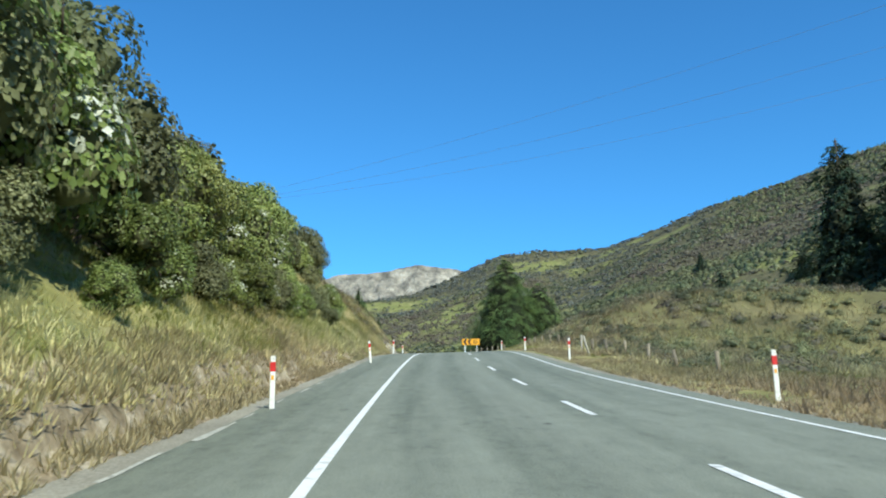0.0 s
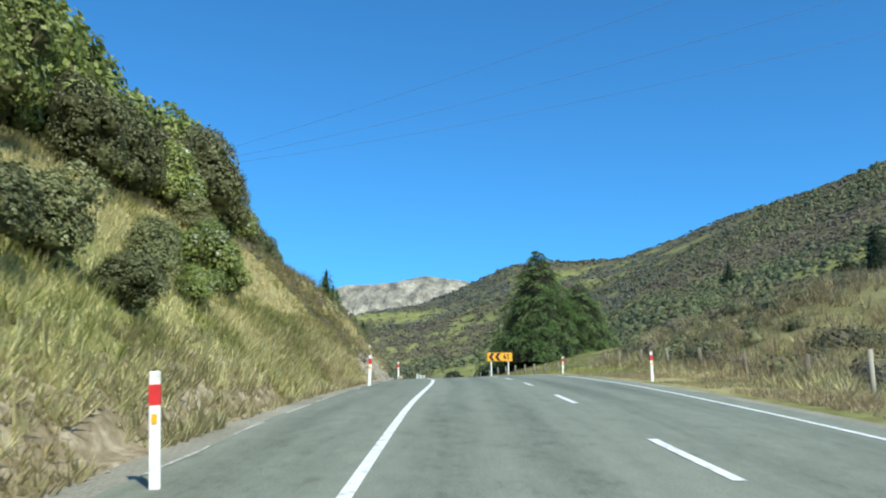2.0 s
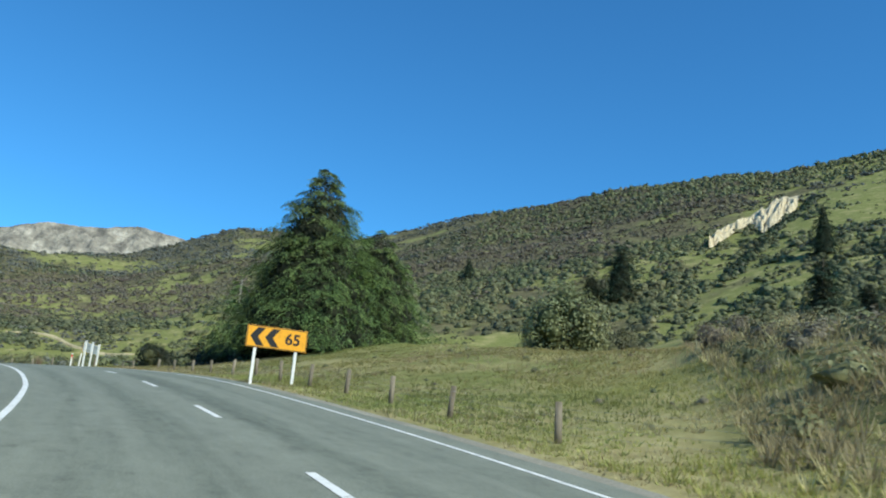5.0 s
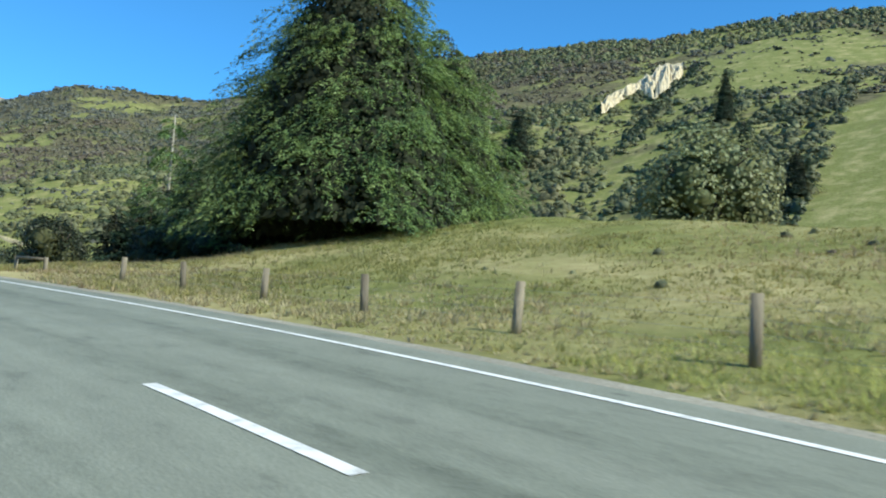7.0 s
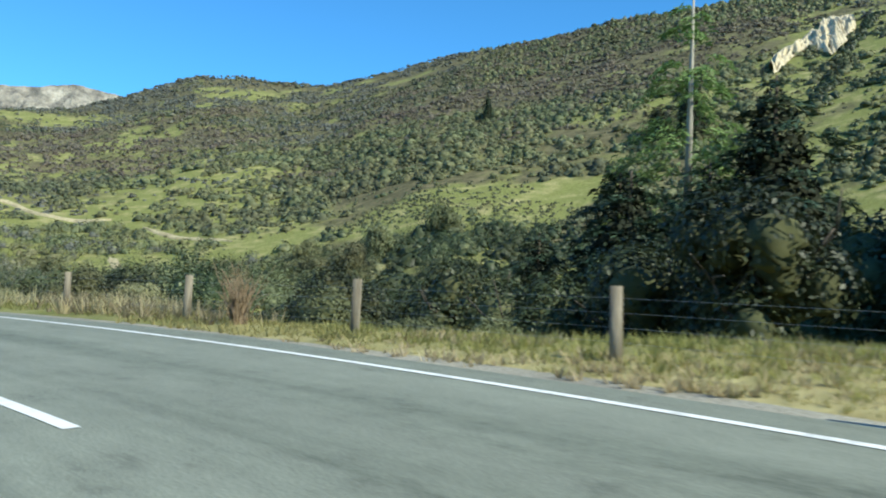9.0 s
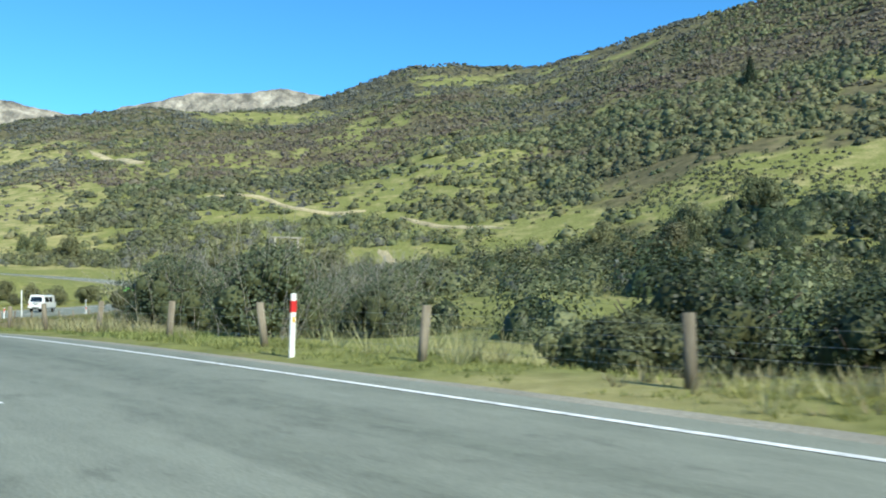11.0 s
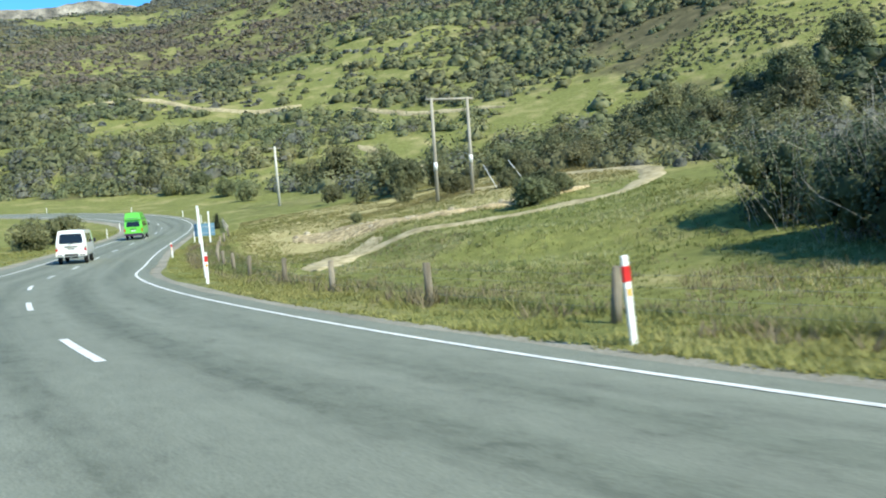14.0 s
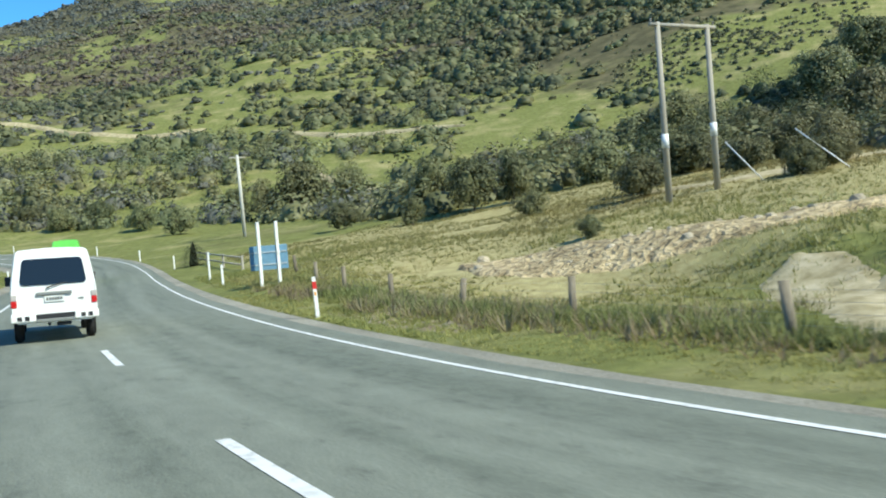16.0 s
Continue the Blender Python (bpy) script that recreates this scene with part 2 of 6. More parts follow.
ROCK = surface("pale rock", [(0.36, (0.13, 0.118, 0.098)), (0.46, (0.22, 0.196, 0.158)), (0.55, (0.31, 0.276, 0.22)), (0.67, (0.46, 0.41, 0.335))], scale=0.022, detail=15, rough=0.95, bump=1.0, bump_scale=0.03,
               bump_dist=30, big=0.003, spread=0.2, stretch=(1, 1, 0.35))
CLIFF = surface("cliff clay", [(0.3, (0.40, 0.325, 0.20)), (0.6, (0.60, 0.51, 0.345))], scale=0.35, detail=9, rough=0.95, bump=1.0, bump_scale=0.5, bump_dist=1.0, stretch=(1, 1, 0.2))
BARK = surface("bark", [(0.3, (0.05, 0.04, 0.03)), (0.7, (0.16, 0.13, 0.10))], scale=5, rough=0.95, bump=0.8, bump_scale=20, stretch=(1, 1, 0.2))
BROWN_TWIG = surface("brown twig", [(0.3, (0.17, 0.12, 0.075)), (0.7, (0.36, 0.27, 0.18))], scale=5, rough=0.95, bump=0.3)
TWIG = surface("grey twig", [(0.3, (0.23, 0.21, 0.175)), (0.7, (0.47, 0.44, 0.375))], scale=5, rough=0.95, bump=0.3)
POSTWOOD = surface("weathered wood", [(0.3, (0.10, 0.082, 0.058)), (0.55, (0.22, 0.19, 0.14)), (0.75, (0.32, 0.28, 0.22))], scale=6, detail=8, rough=0.9, bump=0.6, bump_scale=25,
                   stretch=(1, 1, 0.12), random=0.25)
POLEWOOD = surface("pole wood", [(0.3, (0.27, 0.245, 0.195)), (0.7, (0.47, 0.435, 0.37))], scale=4, detail=8, rough=0.85, bump=0.4, bump_scale=20, stretch=(1, 1, 0.08))
PALE_POLE = surface("bleached pole", [(0.3, (0.46, 0.44, 0.38)), (0.7, (0.66, 0.64, 0.58))], scale=4, detail=8, rough=0.85, bump=0.3, bump_scale=20, stretch=(1, 1, 0.08))
WHITE = surface("white post paint", [(0.25, (0.55, 0.54, 0.50)), (0.5, (0.80, 0.80, 0.78))], scale=7, rough=0.5, bump=0.1, bump_scale=30)
RED = plain("red band", (0.62, 0.03, 0.03), 0.45)
STEEL = plain("grey steel", (0.35, 0.36, 0.37), 0.45, 0.8)
AMBER = plain("amber sheeting", (0.86, 0.40, 0.015), 0.4)
BLACK = plain("black sheeting", (0.012, 0.012, 0.012), 0.45)
SIGNBACK = plain("aluminium back", (0.42, 0.48, 0.52), 0.4, 0.3)
PEBBLE = surface("pebble", [(0.3, (0.22, 0.175, 0.115)), (0.7, (0.44, 0.37, 0.26))], scale=9, rough=0.95, bump=0.5, bump_scale=20)
SCREE_STONE = surface("grey scree", [(0.3, (0.2, 0.185, 0.15)), (0.7, (0.44, 0.41, 0.335))], scale=3, rough=0.95, bump=0.6, bump_scale=14)
STONE = surface("stone", [(0.3, (0.34, 0.28, 0.19)), (0.7, (0.62, 0.54, 0.40))], scale=5, rough=0.9, bump=0.8, bump_scale=12, random=0.3)
BROADLEAF = leafy("broad leaves", (0.115, 0.15, 0.042), (0.235, 0.285, 0.08), (0.42, 0.46, 0.18), 0.42, 0.38)
OLIVE = leafy("olive leaves", (0.11, 0.116, 0.058), (0.205, 0.212, 0.1), (0.32, 0.325, 0.17), 0.5, 0.35)
BLOSSOM = leafy("white blossom", (0.30, 0.33, 0.20), (0.55, 0.56, 0.45), (0.75, 0.75, 0.68), 0.6)
NEEDLES = leafy("conifer needles", (0.045, 0.08, 0.03), (0.095, 0.15, 0.05), (0.15, 0.215, 0.075), 0.5, 0.25, 0.12, 0.5)
NEEDLE_TIP = leafy("young needle tips", (0.13, 0.2, 0.065), (0.21, 0.295, 0.095), (0.31, 0.4, 0.15), 0.5, 0.3, 0.12, 0.5)
PINE = leafy("pine needles", (0.016, 0.034, 0.02), (0.038, 0.068, 0.036), (0.065, 0.105, 0.055), 0.5, 0.1, 0.15, 0.5)
# near-black leaf colour that paints the shade inside conifers
SHADED = leafy("conifer core shade", (0.018, 0.022, 0.012), (0.03, 0.036, 0.018), (0.045, 0.05, 0.026), 0.9, 0.05, 0.2, 3.0)
# crown cores: the shade between leaves, put into a darker colour
CORE_SHADE = leafy("crown core shade", (0.06, 0.066, 0.028), (0.095, 0.103, 0.045), (0.13, 0.135, 0.065), 0.9, 0.1, 0.2, 3.0)
BUSH = leafy("hillside bush", (0.078, 0.086, 0.042), (0.145, 0.155, 0.072), (0.225, 0.23, 0.115), 0.6, 0.25, 0.3, 0.15)
VALLEY_LEAF = leafy("dark valley leaves", (0.023, 0.032, 0.014), (0.045, 0.058, 0.024), (0.08, 0.096, 0.04), 0.5, 0.2, 0.3, 0.4)
SCRUB = leafy("hill scrub", (0.064, 0.072, 0.042), (0.116, 0.126, 0.07), (0.182, 0.19, 0.106), 0.8, 0.25, 0.3, 0.1)
SCRUB_GREY = leafy("grey hill scrub", (0.085, 0.09, 0.075), (0.145, 0.148, 0.122), (0.215, 0.216, 0.178), 0.9, 0.3, 0.3, 0.1)
SCRUB_BROWN = leafy("brown heath", (0.095, 0.082, 0.06), (0.15, 0.13, 0.095), (0.21, 0.185, 0.138), 0.8, 0.25, 0.3, 0.1)
BARE_LEAF = leafy("thin grey-green leaves", (0.06, 0.075, 0.042), (0.12, 0.142, 0.078), (0.21, 0.232, 0.135), 0.7, 0.3, 0.25, 0.45)
GRASS_DRY = leafy("dry grass", (0.44, 0.39, 0.2), (0.64, 0.58, 0.31), (0.74, 0.68, 0.42), 0.8, 0.5)
GRASS_GREEN = leafy("green grass", (0.22, 0.228, 0.07), (0.34, 0.345, 0.112), (0.47, 0.455, 0.185), 0.8, 0.5)
GRASS_GOLD = leafy("golden meadow grass", (0.23, 0.215, 0.08), (0.345, 0.325, 0.125), (0.46, 0.43, 0.185), 0.8, 0.5)
RANK_GRASS = leafy("rank dark grass", (0.11, 0.13, 0.045), (0.19, 0.215, 0.075), (0.3, 0.31, 0.125), 0.8, 0.4)
GRASS_BROWN = leafy("brown dead grass", (0.25, 0.205, 0.115), (0.39, 0.33, 0.19), (0.52, 0.455, 0.285), 0.8, 0.45)


# ---- mesh helpers ----
def mesh_of(name, verts, faces, mats=(), idx=None, smooth=False):
    """A mesh from arrays of vertices and equal-sized faces."""
    verts, faces = np.asarray(verts, np.float32), np.asarray(faces, np.int32)
    me = bpy.data.meshes.new(name)
    k = faces.shape[1]
    me.vertices.add(len(verts))
    me.vertices.foreach_set("co", verts.ravel())
    me.loops.add(faces.size)
    me.loops.foreach_set("vertex_index", faces.ravel())
    me.polygons.add(len(faces))
    me.polygons.foreach_set("loop_start", np.arange(0, faces.size, k, dtype=np.int32))
    me.polygons.foreach_set("loop_total", np.full(len(faces), k, np.int32))
    for m in mats:
        me.materials.append(m)
    if idx is not None:
        me.polygons.foreach_set("material_index", np.asarray(idx, np.int32))
    if smooth:
        me.polygons.foreach_set("use_smooth", np.ones(len(faces), bool))
    me.update(calc_edges=True)
    me.validate()
    return me


def part(name, bm, material, parent, label=""):
    me = bpy.data.meshes.new(name)
    bm.to_mesh(me)
    bm.free()
    for m in material if isinstance(material, (list, tuple)) else [material]:
        me.materials.append(m)
    ob = new(name, me)
    ob.parent = parent
    return tagged(ob, label) if label else ob


def put(me, name, parent, m=None):
    ob = new(name, me)
    ob.parent = parent
    if m is not None:
        ob.matrix_basis = m
    return ob


def thing(name, label, category, group="", at=(0, 0, 0), turn=0.0):
    ob = new(name)
    ob.matrix_basis = pose(*at, 0, 0, turn)
    return tagged(ob, label, category, group)


def box(bm, x0, x1, y0, y1, z0, z1, bevel=0.0, mat=0):
    r = bmesh.ops.create_cube(bm, size=1.0, matrix=Matrix.LocRotScale(((x0 + x1) / 2, (y0 + y1) / 2, (z0 + z1) / 2), None, (x1 - x0, y1 - y0, z1 - z0)))
    vs = r["verts"]
    fs = list({f for v in vs for f in v.link_faces})
    for f in fs:
        f.material_index = mat
    if bevel:
        es = list({e for v in vs for e in v.link_edges})
        out = bmesh.ops.bevel(bm, geom=es, offset=bevel, segments=2, affect="EDGES", profile=0.5)
        for f in out["faces"]:
            f.material_index = mat
    return bm


def rod(bm, a, b, r0, r1=None, sides=10, mat=0):
    a, b = Vector(a), Vector(b)
    d = b - a
    m = Matrix.Translation((a + b) / 2) @ d.to_track_quat("Z", "Y").to_matrix().to_4x4()
    r = bmesh.ops.create_cone(bm, cap_ends=True, segments=sides, radius1=r0, radius2=r0 if r1 is None else r1, depth=d.length, matrix=m)
    for v in r["verts"]:
        for f in v.link_faces:
            f.material_index = mat
            f.smooth = len(f.verts) == 4
    return bm


def fbm(x, y, scale, octaves=4, seed=0):
    """Smooth value noise on arrays, about -1 to 1."""
    rng = np.random.default_rng(seed)
    tab = rng.random((64, 64)) * 2 - 1
    out, amp, tot = 0.0, 1.0, 0.0
    for o in range(octaves):
        u, v = x / scale + 17.3 * o, y / scale + 5.1 * o
        i, j = np.floor(u).astype(int), np.floor(v).astype(int)
        a, b = u - i, v - j
        a, b = a * a * (3 - 2 * a), b * b * (3 - 2 * b)
        g = lambda p, q: tab[p % 64, q % 64]
        out = out + amp * ((g(i, j) * (1 - a) + g(i + 1, j) * a) * (1 - b) + (g(i, j + 1) * (1 - a) + g(i + 1, j + 1) * a) * b)
        tot += amp
        amp, scale = amp * 0.5, scale * 0.5
    return out / tot


def sstep(a, b, x):
    t = np.clip((x - a) / (b - a), 0, 1)
    return t * t * (3 - 2 * t)


# ---- the road's plan: the middle of the left-hand lane ----
PLAN = [(15.5, -25), (13.1, 0), (11.82, 14.4), (10.5, 30), (9.45, 45), (8.78, 60), (8.19, 74), (7.05, 90), (5.31, 105), (2.53, 120), (-1.11, 134),
        (-6.15, 149), (-13.03, 163), (-23.15, 178), (-33.6, 193), (-43.89, 209), (-50.76, 225), (-55.04, 241), (-57.17, 258), (-57.6, 272), (-57.2, 288),
        (-56.0, 305), (-54.6, 322), (-54.2, 338), (-56.5, 354), (-63, 367), (-75, 377), (-92, 384), (-112, 388), (-150, 392), (-220, 398)]
LEVEL = [-8.6, -5.7, -3.93, -2.04, -0.11, 1.94, 3.57, 5.2, 6.44, 7.59, 8.39, 8.98, 9.14, 9.08, 8.92, 8.25, 7.55, 6.98, 6.34, 5.8, 5.55, 5.5, 5.6, 5.9,
         6.5, 7.3, 8.2, 9.0, 9.6, 10.5, 12.0]
BANK = [0, 0, 0, 0, 0, 0, 0.01, 0.03, 0.055, 0.08, 0.08, 0.08, 0.07, 0.035, 0, -0.03, -0.05, -0.05, -0.045, -0.03, -0.01, 0, 0.02, 0.04, 0.05, 0.05, 0.04, 0.02, 0, 0, 0]
RIGHT = [5.4, 5.4, 5.5, 5.4, 5.15, 4.84, 4.84, 5.02, 5.25, 5.3, 5.3, 5.4, 5.68, 5.72, 5.4, 5.2, 5.35, 5.35, 4.95, 5.15, 5.2, 5.2, 5.2, 5.2, 5.2, 5.2, 5.2, 5.2, 5.2, 5.2, 5.2]
left_line = lambda s: np.interp(s, [0, 45, 66, 85, 105, 110, 116, 124, 136], [-0.95, -0.9, -0.78, -0.84, -0.82, -1.0, -1.16, -1.16, -0.95])


def glide(points, per):
    """Catmull-Rom through rows of numbers, with 'per' steps a span."""
    p = np.array(points, float)
    p = np.vstack([2 * p[0] - p[1], p, 2 * p[-1] - p[-2]])
    out = []
    for i in range(1, len(p) - 2):
        for s in np.arange(per) / per:
            a, b, c, d = p[i - 1], p[i], p[i + 1], p[i + 2]
            out.append(0.5 * (2 * b + (c - a) * s + (2 * a - 5 * b + 4 * c - d) * s * s + (3 * b - a - 3 * c + d) * s ** 3))
    out.append(p[-2])
    return np.array(out)


AXIS = glide([(x, y, z, b, r) for (x, y), z, b, r in zip(PLAN, LEVEL, BANK, RIGHT)], 12)
AX, AY, AZ, AB, AR = AXIS.T
DIR = np.gradient(AXIS[:, :2], axis=0)
DIR /= np.linalg.norm(DIR, axis=1)[:, None]
SIDE = np.stack([DIR[:, 1], -DIR[:, 0]], 1)
ALONG = np.r_[0, np.cumsum(np.hypot(np.diff(AX), np.diff(AY)))]


def on_road(s, lat, up=0.0):
    """A place at s metres along the road and lat metres right of its axis."""
    g = lambda a: np.interp(s, ALONG, a)
    return np.stack([g(AX) + g(SIDE[:, 0]) * lat, g(AY) + g(SIDE[:, 1]) * lat, g(AZ) + g(AB) * lat + up], -1)


def road_frame(x, y):
    """For places: metres along the road, metres right of it, the axis level and bank there."""
    x, y = np.asarray(x, float), np.asarray(y, float)
    s, lat = np.zeros(x.shape), np.zeros(x.shape)
    xf, yf, sf, lf = x.ravel(), y.ravel(), s.ravel(), lat.ravel()
    for i in range(0, len(xf), 4000):
        k = slice(i, i + 4000)
        d = (xf[k, None] - AX[None]) ** 2 + (yf[k, None] - AY[None]) ** 2
        j = d.argmin(1)
        dx, dy = xf[k] - AX[j], yf[k] - AY[j]
        sf[k] = ALONG[j] + dx * DIR[j, 0] + dy * DIR[j, 1]
        l = dx * SIDE[j, 0] + dy * SIDE[j, 1]
        lf[k] = np.where(np.abs(l) > 0.7 * np.sqrt(d.min(1)), l, np.sign(l) * np.sqrt(d.min(1)))
    return s, lat, np.interp(s, ALONG, AZ), np.interp(s, ALONG, AB)


def hills(x, y):
    """The valley's sides: height by bearing and distance from the middle of the place."""
    dx, dy = x - 0.0, y - 150.0
    th, rho = np.degrees(np.arctan2(dx, dy)), np.hypot(dx, dy)
    foot = np.interp(th, [-180, -90, -45, -30, -19, -10, 0, 8, 16, 25, 40, 60, 90, 130, 180], [150, 120, 250, 290, 265, 225, 205, 165, 135, 140, 140, 110, 90, 120, 150])
    ridge = np.interp(th, [-180, -90, -30, -10, 0, 10, 25, 45, 70, 120, 180], [600, 600, 700, 720, 770, 740, 640, 570, 540, 560, 600])
    top = np.interp(th, [-180, -90, -45, -30, -23, -19, -14, -10, -5, -1.7, 2, 5, 10, 15, 20, 25, 32, 41, 50, 70, 110, 180],
                    [90, 100, 90, 90, 101, 122, 135, 136, 146, 160, 186, 194, 190, 194, 199, 207, 211, 213, 215, 200, 130, 90])
    top = top + np.interp(th, [-20, -15, -10, -5, -2, 0, 2, 4.5, 7, 9, 12.5, 15.5, 19, 22, 25, 29, 33, 38, 41, 44, 47, 54, 75], [0, -4, -2, 0, 4, 5, 0, -5, -7, -3.5, 4, 6, 9, 6, 3, 9, 9, 7, 4, 5, 8, 9, 0])
    low = np.interp(th, [-180, -90, -20, 0, 12, 30, 60, 180], [0, 8, 11, 10, 7, 9, 8, -4])
    s = (rho - foot) / (ridge - foot)
    up = np.clip(s, 0, 1) ** 1.12
    z = low + (top - low) * up - np.maximum(rho - ridge, 0) * 0.22
    return z, np.clip(s, 0, 1.2), th, rho


def near_ground(s, lat, zr, bank):
    """Verges, the cut bank, the mound, the drop to the valley and the paddock, beside the road."""
    edge = zr + bank * np.clip(lat, -4, 9)
    r = np.maximum(lat - 6.6, 0)
    # right-hand side, by the distance along the road (s is about y + 25 at first)
    rise_mound = np.interp(s, [0, 90, 97, 104, 108, 115, 130, 150, 165, 175, 186, 195], [-0.06, -0.06, 0.08, 0.28, 0.30, 0.26, 0.22, 0.22, 0.27, 0.22, -0.05, -0.28])
    mound_top = np.interp(s, [0, 60, 90, 115, 130, 150, 165, 195], [1.5, 2.2, 3.0, 2.8, 2.5, 2.7, 3.5, 3.5])
    drop = np.interp(s, [172, 190, 205, 220, 234, 246, 262], [0, -0.20, -0.34, -0.28, -0.07, -0.02, 0.0])
    dip = np.interp(s, [240, 252, 290, 318, 335], [0, 1.1, 1.1, 0.9, 0]) * sstep(1.5, 6, r) * (1 - sstep(np.interp(s, [285, 300], [22, 9]), np.interp(s, [285, 300], [34, 13]), r))
    pad = np.interp(s, [240, 262, 300, 330, 400], [0, 0.015, 0.05, 0.10, 0.10])
    zr_r = edge - dip + np.where(s < 190, np.minimum(rise_mound * np.maximum(r - np.interp(s, [130, 145, 163, 174, 182], [1.2, 2.7, 3.2, 3.2, 1.2]), 0), mound_top + 0.02 * r), 0)
    zr_r = zr_r + np.maximum(drop * np.maximum(r - 2.2, 0), -7.5) + np.minimum(pad * r, 4.6)
    knoll = (1 - sstep(117, 124, s - 1.2 * (lat - 8))) * sstep(92, 106, s) * sstep(8.6, 14, lat) * (1 - sstep(26, 42, lat))
    zr_r = zr_r + knoll * (1.25 + 0.35 * fbm(s, lat, 4.0, 3, 92))
    # left-hand side
    l = np.maximum(-lat - np.interp(s, [98, 114, 140, 160], [3.5, 2.95, 2.95, 3.5]), 0)
    gap = np.interp(s, [120, 127, 131, 136, 150, 170, 200, 230], [0, 0.1, 1.2, 4.0, 10, 18, 32, 60])
    steep = np.interp(s, [0, 40, 70, 95, 108, 120, 130, 140, 160, 200, 230], [0.62, 0.66, 0.80, 0.95, 1.0, 1.36, 1.55, 1.2, 0.8, 0.6, 0.3])
    l2 = np.maximum(l - gap, 0)
    riser = np.interp(s, [20, 40, 62, 80, 92, 118], [0.36, 0.4, 0.33, 0.2, 0.1, 0.05]) * sstep(0.2, 0.42, l2 + 0.5 * fbm(s, s * 0, 3.5, 3, 31)) * sstep(0.05, 0.25, l)
    cut = riser + np.minimum(steep * l2, 2.3 + 0.56 * np.minimum(steep, 1.0) * l2)
    cut = np.minimum(cut, 17 * np.minimum(steep, 1.0) + 0.05 * l2)
    west = np.interp(s, [150, 180, 230, 260, 420], [0, -0.05, -0.06, -0.05, 0.01])
    z_l = edge + cut + np.maximum(west * l, -2.5)
    return np.where(lat > 0, zr_r, z_l)


def ground_z(x, y):
    x, y = np.asarray(x, float), np.asarray(y, float)
    s, lat, zr, bank = road_frame(x, y)
    base, hs, th, rho = hills(x, y)
    ng = near_ground(s, lat, zr, bank)
    w = sstep(26, 95, np.abs(lat))
    z = ng * (1 - w) + base * w
    z = np.where(np.abs(lat) > 20, np.maximum(z, base * sstep(20, 60, np.abs(lat)) + ng * (1 - sstep(20, 60, np.abs(lat)))), z)
    rough = sstep(6.6, 12, lat) + sstep(3.6, 7, -lat)
    crag = sstep(108, 116, s) * (1 - sstep(136, 146, s)) * sstep(3.4, 4.6, -lat) * (1 - sstep(12, 20, -lat))
    z = z + crag * (0.42 * np.abs(fbm(x, y, 2.2, 3, 90)) + 0.5 * fbm(x, y, 1.1, 2, 91) * 0.4 - 0.1)
    z = z + 2.6 * np.exp(-((x - 38) / 8) ** 2 - ((y - 127) / 10) ** 2) - 3.6 * np.exp(-((x - 50) / 9) ** 2 - ((y - 106) / 11) ** 2)
    z = z + rough * (0.16 * fbm(x, y, 2.5, 3, 1) + 0.30 * fbm(x, y, 9, 3, 2)) + sstep(30, 90, np.abs(lat)) * 1.2 * fbm(x, y, 35, 4, 3)
    z = z + sstep(0.05, 0.4, hs) * (7 * fbm(x, y, 120, 4, 4) + 9 * np.abs(fbm(x, y, 260, 3, 5)))
    return z, s, lat, hs, th


HILL_TRACKS = [[(-72, 496), (-54, 493), (-40, 474), (-28, 464), (-16, 459), (-6, 441), (4, 420), (18, 398), (34, 377)], [(-165, 680), (-150, 660), (-138, 640), (-128, 618), (-118, 605)], [(-7.5, 366), (-10, 376), (-11.5, 386), (-12.5, 393), (-14, 400)]]
OPEN = [(78, 384, 20, 15), (-140, 478, 50, 72), (250, 385, 60, 48), (330, 430, 80, 70), (-15, 388, 9, 16), (106, 368, 16, 13), (-60, 455, 30, 7), (27, 832, 60, 34), (200, 755, 50, 24), (60, 420, 10, 8), (88, 352, 14, 14), (62, 385, 12, 16)]  # open grass: middle and reach


def cover(x, y, seed, clump):
    """How far bush covers a place: patchy, with open grass left clear."""
    c = fbm(x, y, clump, 4, seed) + 0.55 * fbm(x, y, 9, 2, seed + 1)
    for ox, oy, rx, ry in OPEN:
        c = c - 0.62 * np.exp(-(((x - ox) / rx) ** 2 + ((y - oy) / ry) ** 2) ** 2)
    for line in HILL_TRACKS:
        near = np.full(np.shape(x), 1e9)
        for px, py in glide(line, 5):
            near = np.minimum(near, (x - px) ** 2 + (y - py) ** 2)
        c = c - 0.9 * np.exp(-near / 14)
    return c


# ---- ground sheet ----
def growing(first, last, step, rate):
    out = [first]
    while out[-1] < last:
        out.append(out[-1] + step)
        step *= rate
    return np.array(out)


yy = np.r_[-growing(60, 500, 4, 1.15)[::-1], np.arange(-59, 330, 1.0), growing(330, 1900, 1.2, 1.035)]
uu = np.r_[-growing(12, 900, 0.55, 1.055)[::-1], np.arange(-11.5, -6.6, 0.5), np.arange(-6.5, -3, 0.14), np.arange(-3, 12, 0.5), growing(12, 1300, 0.55, 1.045)]
xr = np.interp(np.clip(yy, -25, 330), AY[:np.searchsorted(AY, 330)], AX[:np.searchsorted(AY, 330)])
GX = xr[:, None] + uu[None, :]
GY = np.repeat(yy[:, None], len(uu), 1)
GZ, GS, GL, GH, GT = ground_z(GX, GY)
GAR = np.interp(GS, ALONG, AR)
GZ = GZ - 0.14 * (GL > -3.2) * (1 - sstep(0.4, 1.2, GL - GAR))
nr, nc = GX.shape
ii = np.arange((nr - 1) * nc).reshape(nr - 1, nc)[:, :-1].ravel()
quads = np.stack([ii, ii + 1, ii + nc + 1, ii + nc], 1)
